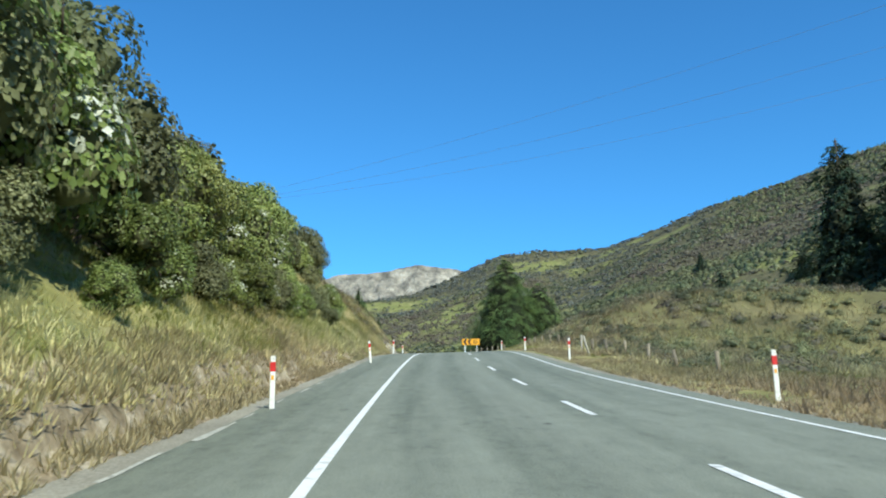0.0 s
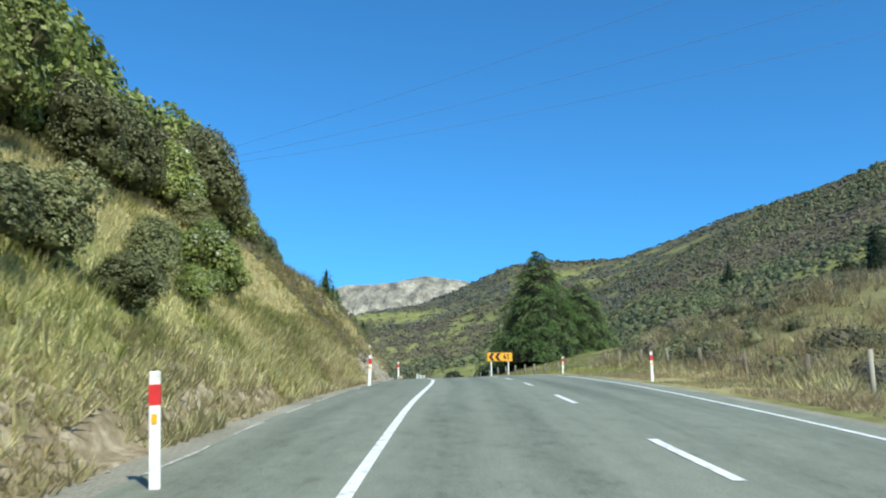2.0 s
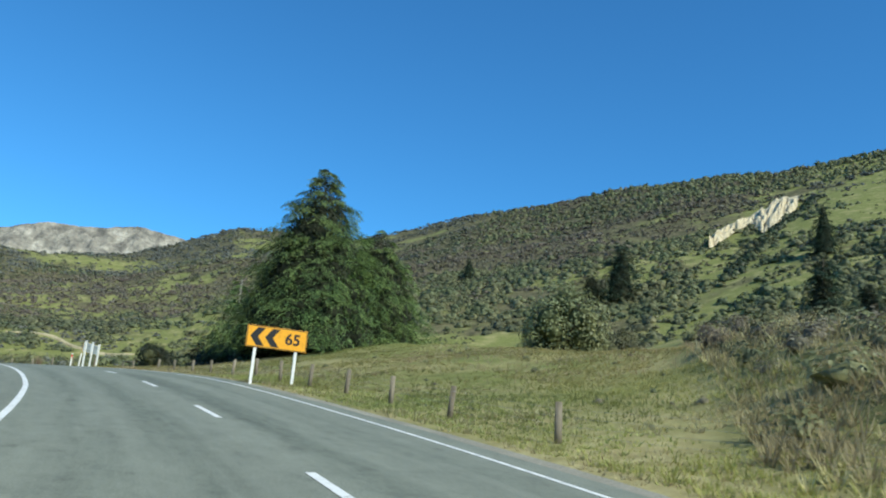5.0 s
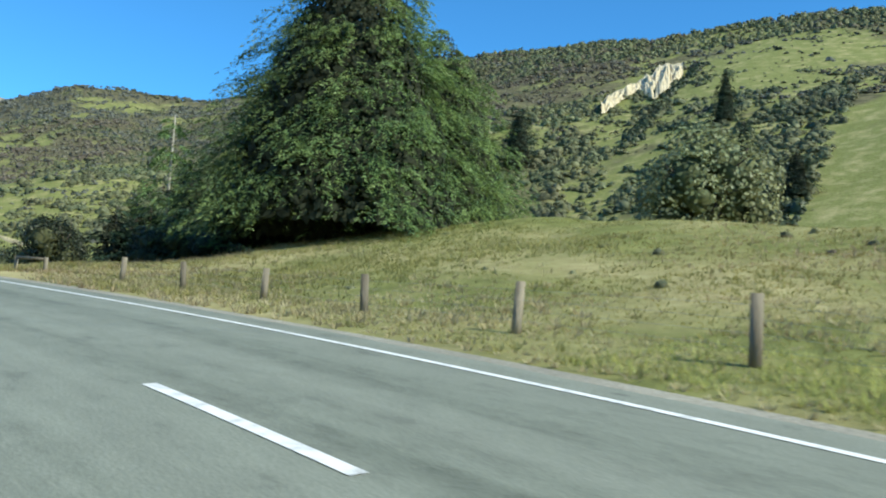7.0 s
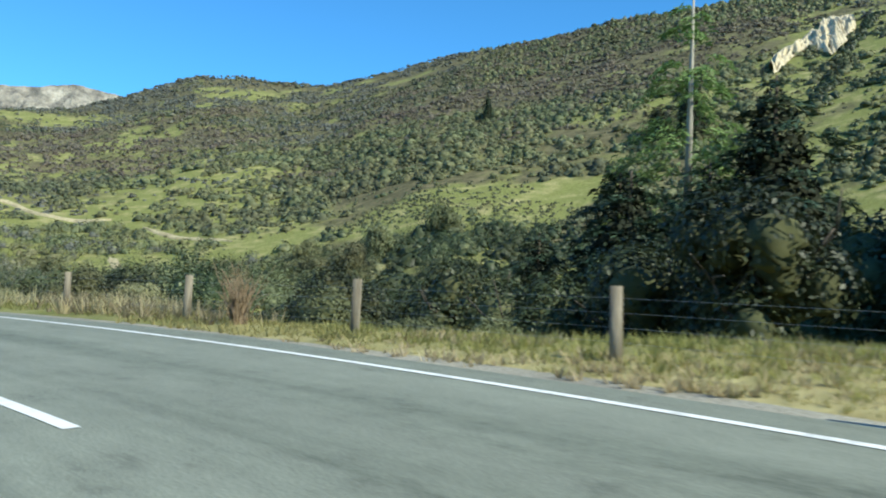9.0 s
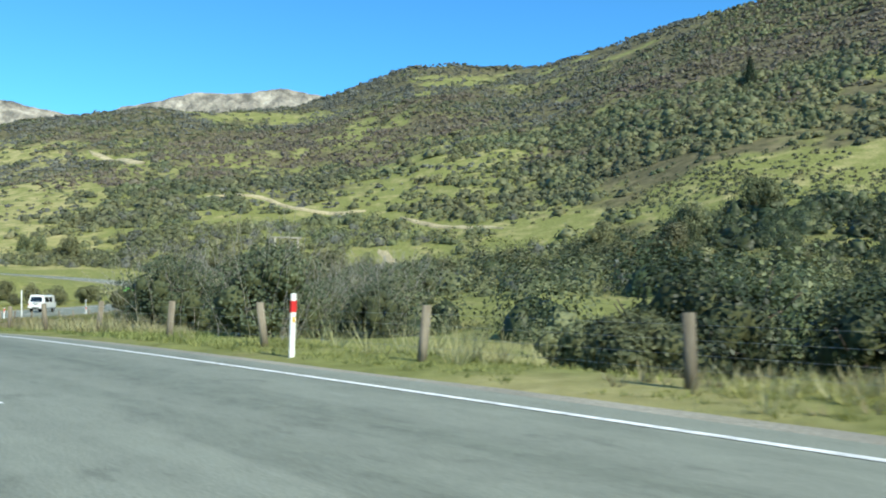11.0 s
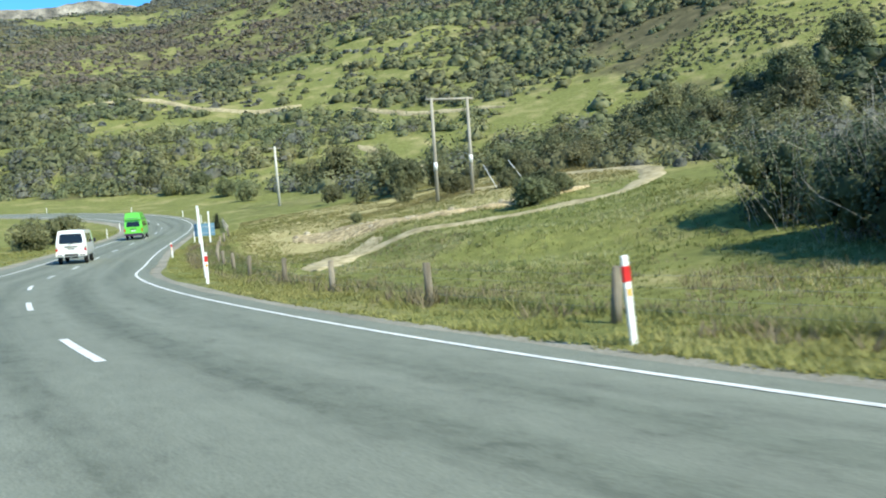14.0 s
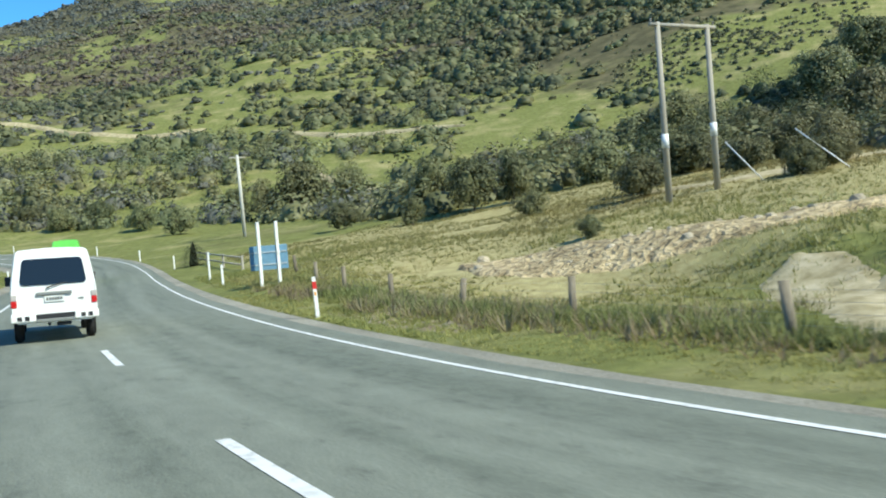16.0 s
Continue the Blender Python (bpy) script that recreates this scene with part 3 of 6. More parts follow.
me = mesh_of("ground", np.stack([GX, GY, GZ], -1).reshape(-1, 3), quads, [GROUND], smooth=True)


def point_values(me, name, v):
    me.attributes.new(name, "FLOAT", "POINT").data.foreach_set("value", np.asarray(v, np.float32).ravel())


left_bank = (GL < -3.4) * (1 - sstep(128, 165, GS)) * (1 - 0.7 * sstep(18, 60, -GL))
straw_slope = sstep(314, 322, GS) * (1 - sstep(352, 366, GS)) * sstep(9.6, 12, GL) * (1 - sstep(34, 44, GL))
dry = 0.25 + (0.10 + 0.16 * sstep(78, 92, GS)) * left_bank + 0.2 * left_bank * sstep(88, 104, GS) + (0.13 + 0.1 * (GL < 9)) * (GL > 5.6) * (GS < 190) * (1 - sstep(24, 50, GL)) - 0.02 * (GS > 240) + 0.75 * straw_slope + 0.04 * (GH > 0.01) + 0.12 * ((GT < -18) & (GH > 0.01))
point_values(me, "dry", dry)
scrub = np.where(GH > 0.02, np.clip(0.12 + 0.5 * np.clip(GH * 1.6, 0, 1) + 0.9 * np.clip(cover(GX, GY, 31, 75), -0.9, 0.05) + 0.22 * sstep(0.8, 0.95, GH) + 0.25 * np.interp(GT, [6, 14, 33, 40], [0, 1, 1, 0]), 0, 0.85), 0) + 0.5 * sstep(8.5, 11, GL) * (1 - sstep(30, 60, GL)) * (1 - sstep(118, 123, GS - 1.2 * (GL - 8)))
point_values(me, "scrub", scrub)
earth = 0.25 * (np.abs(GL - 7.0) < 0.9) + 0.6 * (np.abs(GL - 7.4) < 0.6) * (np.abs(GS - 315) < 3.5) + 0.85 * ((GL < -2.3) & (GL > -4.5)) * (GS < 135) * (1 - 0.55 * sstep(84, 94, GS) * (1 - sstep(99, 104, GS))) + 0.4 * ((GL < -3.2) & (GL > -4.6) & (GS > 118)) + (0.36 + 0.5 * sstep(0.0, 0.22, fbm(GX, GY, 4.5, 3, 88))) * ((GL < -2.7) & (GS < 150) & (GL > -16)) * sstep(108, 117, GS) * (1 - 0.4 * sstep(8, 13, -GL))
point_values(me, "earth", earth)
ground = tagged(new("ground", me), "grassland of dry straw and green grass over rolling hills", "ground", kind="structure")


# ---- road surface and paint ----
def strip(name, s0, s1, la, lb, up, mat, cols=2, step=1.0):
    n = max(2, int((s1 - s0) / step) + 1)
    s = np.linspace(s0, s1, n)
    la = la(s) if callable(la) else np.full(n, la)
    lb = lb(s) if callable(lb) else np.full(n, lb)
    f = np.linspace(0, 1, cols)
    v = np.stack([on_road(s, la + (lb - la) * k, up) for k in f], 1).reshape(-1, 3)
    i = (np.arange(n - 1)[:, None] * cols + np.arange(cols - 1)[None]).ravel()
    me = mesh_of(name, v, np.stack([i, i + 1, i + cols + 1, i + cols], 1), [mat])
    lane = np.stack([np.repeat(s[:, None], cols, 1), la[:, None] + (lb - la)[:, None] * f[None], np.zeros((n, cols))], -1)
    me.attributes.new("lane", "FLOAT_VECTOR", "POINT").data.foreach_set("vector", lane.astype(np.float32).ravel())
    return me


right_edge = lambda s: np.interp(s, ALONG, AR)
S_END = ALONG[-1] - 2
ragged = lambda s: 0.12 * fbm(s, s * 0, 3.0, 3, 9)
road = tagged(new("road", strip("road", 0, S_END, lambda s: -2.2 - 0.55 * (1 - sstep(127, 131, s)) + 0.6 * ragged(s), lambda s: right_edge(s) + 0.55 + ragged(s + 400), 0.0, ASPHALT, 9)),
              "grey chip seal two-lane highway", "road", kind="structure")
tagged(new("road_shoulder", strip("road_shoulder", 0, S_END, lambda s: -3.6 + 2 * ragged(s), lambda s: right_edge(s) + 1.25 + 2 * ragged(s + 90), -0.03, GRAVEL, 12)),
       "loose grey gravel road shoulder", "shoulder", kind="structure")
tagged(new("edge_line_left", strip("edge_line_left", 0, S_END, lambda s: left_line(s) - 0.06, lambda s: left_line(s) + 0.06, 0.006, PAINT)), "worn white edge line", "road marking", kind="structure")
tagged(new("edge_line_right", strip("edge_line_right", 0, S_END, lambda s: right_edge(s) - 0.05, lambda s: right_edge(s) + 0.05, 0.006, PAINT)), "worn white edge line", "road marking", kind="structure")
rng = np.random.default_rng(12)
broken = [(a, a + rng.uniform(0.8, 2.6), -2.7 + rng.normal(0, 0.03)) for a in np.arange(38, 102, 3.1)]
for a, b, la in (*broken, (103.5, 107.4, -2.63), (108.0, 112.2, -2.66), (112.5, 115.2, -2.68), (115.8, 119.6, -2.72), (120.6, 124.2, -2.68), (125.6, 128.6, -2.54), (106.2, 107.6, -2.16), (110.6, 111.5, -2.3), (114.0, 115.1, -2.24), (117.4, 118.0, -2.3)):
    tagged(new("old_seal_edge", strip("old_seal_edge", a, b, lambda s: la - 0.03 + 0.4 * ragged(s * 3), lambda s: la + 0.03 + 0.4 * ragged(s * 3 + 50), 0.007, CHALK, step=0.3)), "pale broken line along the old seal edge", "road marking",
           "pale lines along the seal edge", "structure")
centre = lambda s: np.interp(s, [0, 56, 66, 73, 80, 92, 120, 150, 162, 174, 188, 240, 256, 262, 288, 295, 300], [2.85, 2.82, 2.7, 2.52, 2.3, 2.12, 2.15, 2.45, 2.45, 2.08, 2.2, 2.25, 2.22, 2.14, 1.8, 1.58, 1.64])
ends = np.r_[56.1 - 8.3 * np.arange(6, -1, -1), 64.3, 72.5, 80.8, 89.6, 98.3, 106.3, 113.6, 122.0, 131.5, 141.0, 150.3, 159.6, 168.4, 176.6, 184.6, 192.5, 201.9, 211.7, 221.3, 230.4, 239.5, 248.8 + 9.45 * np.arange(0, 6), 305.6 + 9.9 * np.arange(0, 18)]
for e in ends[ends < S_END - 5]:
    tagged(new("centre_dash", strip("centre_dash", e - 2.9, e, lambda s: centre(s) - 0.06, lambda s: centre(s) + 0.06, 0.006, PAINT, step=0.5)), "white centre line dash", "road marking",
           "dashes of the centre line", "structure")


# ---- the far mountain ----
az = np.radians(np.linspace(-62, 14, 420))
rad = np.linspace(0, 1, 90)
A, Rr = np.meshgrid(az, rad)
crest = 0.25 + np.interp(np.degrees(az), [-62, -40, -28, -23.4, -20.4, -18.4, -16, -14, -12, -10, -7.5, -4.3, -2, 2, 14], [5, 7, 8.4, 9.0, 9.6, 9.3, 9.2, 9.9, 10.5, 11.2, 11.3, 11.9, 11.6, 10.5, 8])
dist = 2300 + 1500 * Rr
hgt = np.tan(np.radians(crest))[None] * 3400
MX, MY = dist * np.sin(A), 150 + dist * np.cos(A)
prof = np.interp(Rr, [0, 0.3, 0.6, 0.733, 0.85, 1], [0.0, 0.38, 0.78, 1.0, 0.9, 0.6])
gully = np.abs(fbm(np.degrees(A) * 60, Rr * 500, 130, 4, 21))
MZ = 10 + hgt * prof * (1 - 0.34 * gully * np.sin(np.clip(Rr / 0.733, 0, 1) * np.pi)) + (16 * fbm(MX, MY, 160, 4, 22) + 9 * np.abs(fbm(MX, MY, 45, 3, 23))) * prof
nr2, nc2 = MX.shape
ii = np.arange((nr2 - 1) * nc2).reshape(nr2 - 1, nc2)[:, :-1].ravel()
me = mesh_of("mountain", np.stack([MX, MY, MZ], -1).reshape(-1, 3), np.stack([ii, ii + 1, ii + nc2 + 1, ii + nc2], 1), [ROCK, SCRUB], smooth=True)
tagged(new("mountain", me), "bare pale grey rock mountain with scree gullies", "mountain", kind="structure")


# ---- foliage builders ----
def leaf_quads(pts, nrm, size, rng, aspect=1.0, loose=0.5, along=None):
    """A small folded leaf at each point, facing about along its normal; along: the way that its length runs."""
    n = len(pts)
    nrm = nrm + rng.normal(0, loose, (n, 3))
    nrm /= np.linalg.norm(nrm, axis=1)[:, None] + 1e-9
    t = np.cross(nrm, rng.normal(0, 1, (n, 3))) if along is None else along + rng.normal(0, 0.35, (n, 3))
    t /= np.linalg.norm(t, axis=1)[:, None] + 1e-9
    b = np.cross(nrm, t)
    sz = (size * rng.uniform(0.6, 1.3, n))[:, None]
    a1, b1 = t * sz, b * sz * aspect
    v = np.stack([pts - a1, pts - b1 * 0.7 + nrm * sz * 0.15, pts + a1, pts + b1 * 0.7 + nrm * sz * 0.15], 1).reshape(-1, 3)
    return v, np.arange(4 * n).reshape(-1, 4)


def ball(n, rng):
    v = rng.normal(0, 1, (n, 3))
    return v / np.linalg.norm(v, axis=1)[:, None]


def limb_mesh(bm, rng, a, b, r, depth):
    a, b = Vector(a), Vector(b)
    mid = (a + b) / 2 + Vector(rng.normal(0, 0.06, 3)) * (b - a).length
    rod(bm, a, mid, r, r * 0.8, 6)
    rod(bm, mid, b, r * 0.8, r * 0.5, 6)
    if depth:
        for k in range(3):
            d = (b - a).normalized() + Vector(rng.normal(0, 0.6, 3))
            d.z = abs(d.z) * 0.7 + 0.2
            limb_mesh(bm, rng, b if k else mid, (b if k else mid) + d.normalized() * (b - a).length * 0.65, r * 0.5, depth - 1)


def dome(rings=((0.0, 1, 1.0), (0.62, 6, 0.72), (1.0, 8, 0.1), (0.85, 8, -0.25))):
    """A low round form: points on rings (radius, count, height) and its triangles."""
    v, start, f = [], [], []
    for r, n, z in rings:
        start.append(len(v))
        v += [(r * math.cos(6.2832 * (k + 0.5 * len(start)) / n), r * math.sin(6.2832 * (k + 0.5 * len(start)) / n), z) for k in range(n)]
    for (ra, na, _), (rb, nb, _), a, b in zip(rings, rings[1:], start, start[1:]):
        for k in range(nb):
            f.append((a + int(k * na / nb) % na, b + k, b + (k + 1) % nb))
        if na > 1:
            for k in range(na):
                f.append((a + k, b + int(math.ceil((k + 1) * nb / na)) % nb, a + (k + 1) % na))
    return np.array(v), np.array(f)


DOME = dome()
BALL = dome(((0.0, 1, 1.0), (0.7, 6, 0.7), (1.0, 8, 0.0), (0.7, 6, -0.7), (0.01, 1, -1.0)))
LOW_DOME = dome(((0.0, 1, 1.0), (0.72, 5, 0.66), (1.0, 6, -0.2)))


def domes(x, y, z, r, h, rng, shape, jitter=0.22):
    """Many uneven domes at once: vertices and triangles."""
    v, f = shape
    n, k = len(x), len(v)
    a = rng.uniform(0, 6.283, (n, 1))
    j = 1 + rng.normal(0, jitter, (n, k)).clip(-0.4, 0.4)
    vx = (v[None, :, 0] * np.cos(a) - v[None, :, 1] * np.sin(a)) * j * r[:, None] + x[:, None]
    vy = (v[None, :, 0] * np.sin(a) + v[None, :, 1] * np.cos(a)) * j * r[:, None] + y[:, None]
    vz = v[None, :, 2] * (0.5 + 0.5 * j) * h[:, None] + z[:, None]
    return np.stack([vx, vy, vz], -1).reshape(-1, 3), (f[None] + np.arange(n)[:, None, None] * k).reshape(-1, 3)


def split_quads(f):
    return np.concatenate([f[:, [0, 1, 2]], f[:, [0, 2, 3]]])


def unit(v):
    return v / (np.linalg.norm(v, axis=-1, keepdims=True) + 1e-9)


def broad_crown(seed, radius, height, leaf, lobes, leaves, mats, blossom=0.0, core=0.62):
    """A crown of rounded lobes, each an uneven skin of leafy clumps round a core coloured as shade."""
    rng = np.random.default_rng(seed)
    low = 0.08 * height
    d = ball(lobes, rng)
    d[0] = (0, 0, 0.95)
    rr = rng.uniform(0.45, 1.0, (lobes, 1))
    c = d * rr * np.array([0.68 * radius, 0.68 * radius, (height - low) * 0.35]) + np.array([0, 0, (height + low) / 2])
    r1 = rng.uniform(0.28, 0.46, lobes) * radius
    own = rng.choice(lobes, leaves, p=r1 ** 2 / (r1 ** 2).sum())
    u = ball(leaves, rng)
    u[:, 2] = np.where(u[:, 2] < -0.5, -u[:, 2], u[:, 2])
    bud = ball(lobes * 16, rng).reshape(lobes, 16, 3)
    near = np.einsum("ij,ikj->ik", u, bud[own])
    k = near.argmax(1)
    tight = np.clip((near.max(1) - 0.75) / 0.25, 0, 1) ** 0.5
    p = c[own] + u * (r1[own] * (0.74 + 0.42 * tight + rng.normal(0, 0.09, leaves)))[:, None]
    free = (np.linalg.norm(p[:, None] - c[None], axis=2) / r1[None] > 0.74).all(1)
    u, p, own, k = u[free], p[free], own[free], k[free]
    face = unit(u + 0.8 * (u - bud[own, k] * 0.75) + np.array([0, 0, 0.25]))
    v, f = leaf_quads(p, face, np.full(len(p), leaf), rng, 1.0, 0.32)
    idx = np.zeros(len(p), int)
    if blossom:
        idx = ((rng.random((lobes, 16)) < blossom)[own, k] & (u[:, 2] > 0.0) & (rng.random(len(p)) < 0.65)).astype(int)
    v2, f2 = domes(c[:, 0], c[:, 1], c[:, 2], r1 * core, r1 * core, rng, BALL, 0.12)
    return mesh_of("crown", np.vstack([v, v2]), np.vstack([split_quads(f), f2 + len(v)]), [*mats, CORE_SHADE], np.r_[idx, idx, np.full(len(f2), len(mats))])


def trunk_mesh(seed, height, r, spread=0.5, mat=None):
    rng = np.random.default_rng(seed)
    bm = bmesh.new()
    rod(bm, (0, 0, -0.4), (0.05, 0, height * 0.45), r, r * 0.7, 8)
    for k in range(4):
        a = rng.uniform(0, 6.28)
        limb_mesh(bm, rng, (0.04, 0, height * rng.uniform(0.2, 0.45)), (math.cos(a) * spread * height * 0.4, math.sin(a) * spread * height * 0.4, height * rng.uniform(0.6, 0.8)), r * 0.5, 1)
    me = bpy.data.meshes.new("trunk")
    bm.to_mesh(me)
    bm.free()
    me.materials.append(mat or BARK)
    return me


def conifer_crown(seed, height, radius, limbs, fans, needles, fan, leaf, mats, base=0.06, droop=0.35, power=0.75, core=0.5):
    """Limbs in uneven whorls, each hung with drooping fans of needles, paler at the tips, round a middle of quads
    darkened as shade.
    """
    rng = np.random.default_rng(seed)
    f = np.sort(1 - rng.uniform(0.0, 1, limbs) ** 0.62)[:, None]
    a = (np.arange(limbs) * 2.4 + rng.uniform(-0.6, 0.6, limbs))[:, None]
    L = (radius * (1 - f) ** power + 0.15) * rng.uniform(0.68, 1.16, (limbs, 1))
    t = rng.uniform(0.1, 1.0, (limbs, fans)) ** 0.55
    side = rng.normal(0, 1, (limbs, fans)) * (0.15 * L + 0.03) * (1.25 - t)
    out, across = np.stack([np.cos(a), np.sin(a), 0 * a], -1), np.stack([-np.sin(a), np.cos(a), 0 * a], -1)
    z = height * (base + (0.97 - base) * f) + L * (0.10 * t - droop * t ** 2.2) - 0.4 * np.abs(side) + rng.normal(0, 0.04, t.shape) * L
    q = out * (L * t)[..., None] + across * side[..., None]
    q[..., 2] = z
    turn = rng.normal(0, 0.45, t.shape) + np.clip(side / (0.2 * L + 0.03), -1, 1)
    w = unit(out * np.cos(turn)[..., None] + across * np.sin(turn)[..., None] + np.stack([0 * t, 0 * t, 0.1 - 0.75 * t * rng.uniform(0.4, 1.2, t.shape)], -1))
    b = unit(np.cross(w, np.array([0, 0, 1.0])))
    size = fan * rng.uniform(0.6, 1.25, t.shape) * np.clip(L / radius * 1.6, 0.62, 1)
    u, v = rng.uniform(0, 1, (*t.shape, needles)) ** 0.8, rng.uniform(-1, 1, (*t.shape, needles))
    sz = size[..., None, None]
    p = q[:, :, None] + w[:, :, None] * sz * u[..., None] + b[:, :, None] * sz * (v * 0.36 * (1.1 - 0.8 * u))[..., None]
    p[..., 2] -= size[..., None] * (0.28 * u ** 2 + 0.12 * np.abs(v)) + rng.normal(0, 0.03 * fan, u.shape)
    way = w[:, :, None] + b[:, :, None] * (np.sign(v) * 0.65)[..., None]
    face = np.broadcast_to(0.5 * out[:, :, None] + np.array([0, 0, 0.75]), p.shape)
    vs, fs = leaf_quads(p.reshape(-1, 3), face.reshape(-1, 3), np.full(u.size, leaf), rng, 0.4, 0.3, way.reshape(-1, 3))
    idx = ((u > 0.5) & (t[..., None] > 0.55)).ravel().astype(int) * (len(mats) - 1)
    if not core:
        return mesh_of("crown", vs, fs, mats, idx)
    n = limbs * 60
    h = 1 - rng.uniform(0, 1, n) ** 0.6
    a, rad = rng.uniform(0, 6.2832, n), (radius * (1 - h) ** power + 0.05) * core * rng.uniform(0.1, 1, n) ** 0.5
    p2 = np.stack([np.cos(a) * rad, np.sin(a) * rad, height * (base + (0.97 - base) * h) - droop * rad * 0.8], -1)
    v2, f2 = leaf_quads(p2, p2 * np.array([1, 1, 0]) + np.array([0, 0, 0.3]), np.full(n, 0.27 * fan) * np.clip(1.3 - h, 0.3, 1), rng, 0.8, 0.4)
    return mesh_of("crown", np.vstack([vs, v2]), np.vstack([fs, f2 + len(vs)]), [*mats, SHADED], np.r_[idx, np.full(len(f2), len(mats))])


def pole_trunk(height, r, mat=None):
    bm = bmesh.new()
    rod(bm, (0, 0, -0.6), (0, 0, height * 0.5), r, r * 0.65, 10)
    rod(bm, (0, 0, height * 0.5), (0, 0, height * 0.97), r * 0.65, 0.03, 8)
    me = bpy.data.meshes.new("trunk")
    bm.to_mesh(me)
    bm.free()
    me.materials.append(mat or BARK)
    return me


def plant(name, label, category, x, y, meshes, scale=1.0, group="", turn=None, sink=0.1, tall=1.0):
    z = float(ground_z(x, y)[0])
    ob = thing(name, label, category, group)
    turn = random.uniform(0, 360) if turn is None else turn
    ob.matrix_basis = pose(x, y, z - sink, 0, 0, turn) @ Matrix.Diagonal((scale, scale, scale * tall, 1))
    for part_name, me in meshes:
        put(me, part_name, ob)
    return ob


# ---- bank trees and shrubs, left of the climbing road ----
random.seed(4)
rng = np.random.default_rng(4)
TRUNKS = [trunk_mesh(k, 2.3, 0.11, 0.7) for k in range(3)]
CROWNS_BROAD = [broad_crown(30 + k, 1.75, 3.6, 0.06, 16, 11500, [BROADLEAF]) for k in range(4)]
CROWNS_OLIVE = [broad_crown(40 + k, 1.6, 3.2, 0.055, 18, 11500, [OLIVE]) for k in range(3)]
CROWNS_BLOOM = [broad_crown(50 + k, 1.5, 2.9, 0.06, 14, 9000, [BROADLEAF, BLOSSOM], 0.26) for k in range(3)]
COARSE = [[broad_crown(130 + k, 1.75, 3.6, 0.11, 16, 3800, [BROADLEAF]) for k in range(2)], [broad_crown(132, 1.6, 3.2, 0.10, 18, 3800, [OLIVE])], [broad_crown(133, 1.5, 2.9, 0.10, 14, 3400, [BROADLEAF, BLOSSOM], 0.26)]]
TREE_KINDS = [("bank_tree", "dense dark green broadleaf tree on the steep grassy bank", CROWNS_BROAD),
              ("bank_tree", "olive green manuka tree growing on the steep bank", CROWNS_OLIVE),
              ("flowering_shrub", "green shrub with white blossom on the grassy bank", CROWNS_BLOOM)]


def bank_plant(s, lat, kind, scale, tall=1.0, group="trees on the bank", behind=False):
    x, y, _ = on_road(s, lat)
    n, lab, crowns = TREE_KINDS[kind]
    plant(n, lab, "tree" if kind < 2 else "shrub", float(x), float(y), [("trunk", random.choice(TRUNKS)), ("crown", random.choice(COARSE[kind] if behind else crowns))], scale, group, tall=tall, sink=0.3)


# the tops of the tree belt, along the road
TOP_S, TOP_Z = [28, 40, 50, 58, 64, 69, 78, 84, 90, 96, 102, 108, 112, 116], [5.4, 6.0, 6.6, 7.4, 6.0, 8.0, 9.8, 10.8, 11.8, 13.0, 13.8, 14.2, 13.4, 12.5]
for s in np.arange(28, 111.5, 2.3):
    near_edge = np.interp(s, [30, 60, 74, 84, 92, 100, 108, 116], [-6.6, -6.7, -7.0, -8.4, -9.0, -9.0, -9.2, -10.5])
    for k in range(3):
        lat = near_edge - k * 2.5 - rng.uniform(0, 1.2)
        kind = int(rng.choice([0, 0, 0, 1, 1, 2] if k else [0, 0, 1, 2]))
        x, y, _ = on_road(s, lat)
        room = np.interp(s, TOP_S, TOP_Z) + rng.normal(0, 0.45) + (0, 1.0, 1.8)[k] - float(ground_z(x, y)[0])
        room = max(room * (0.8 if k == 0 else 1.0), 1.4)
        sc = float(np.clip(room / 3.4, 0.62, 1.45))
        bank_plant(s + rng.uniform(-0.8, 0.8), lat, kind, sc, room / 3.3 / sc, behind=k > 1 or (k > 0 and s > 62))
for s, lat, kind, sc, tall in ((111, -10.4, 0, 0.75, 0.9), (113, -10.6, 1, 0.75, 0.9), (115.5, -10.8, 1, 0.65, 0.9), (118, -11.0, 1, 0.6, 0.9), (120.5, -11.4, 1, 0.62, 0.9), (123, -11.8, 1, 0.75, 0.95), (116, -13.5, 1, 0.75, 0.9),
                               (120, -14.2, 1, 0.75, 0.95), (124.5, -12.6, 1, 0.9, 1.0), (126.5, -11.8, 1, 0.9, 1.0), (128.5, -11.9, 1, 0.98, 1.0), (130.5, -11.4, 0, 0.95, 0.95), (132.5, -11.0, 1, 0.85, 0.95), (134.5, -10.6, 0, 0.6, 1.0),
                               (129, -14.5, 1, 1.0, 1.0), (137, -9.8, 0, 0.3, 1.2)):
    bank_plant(s, lat, kind, sc, tall)
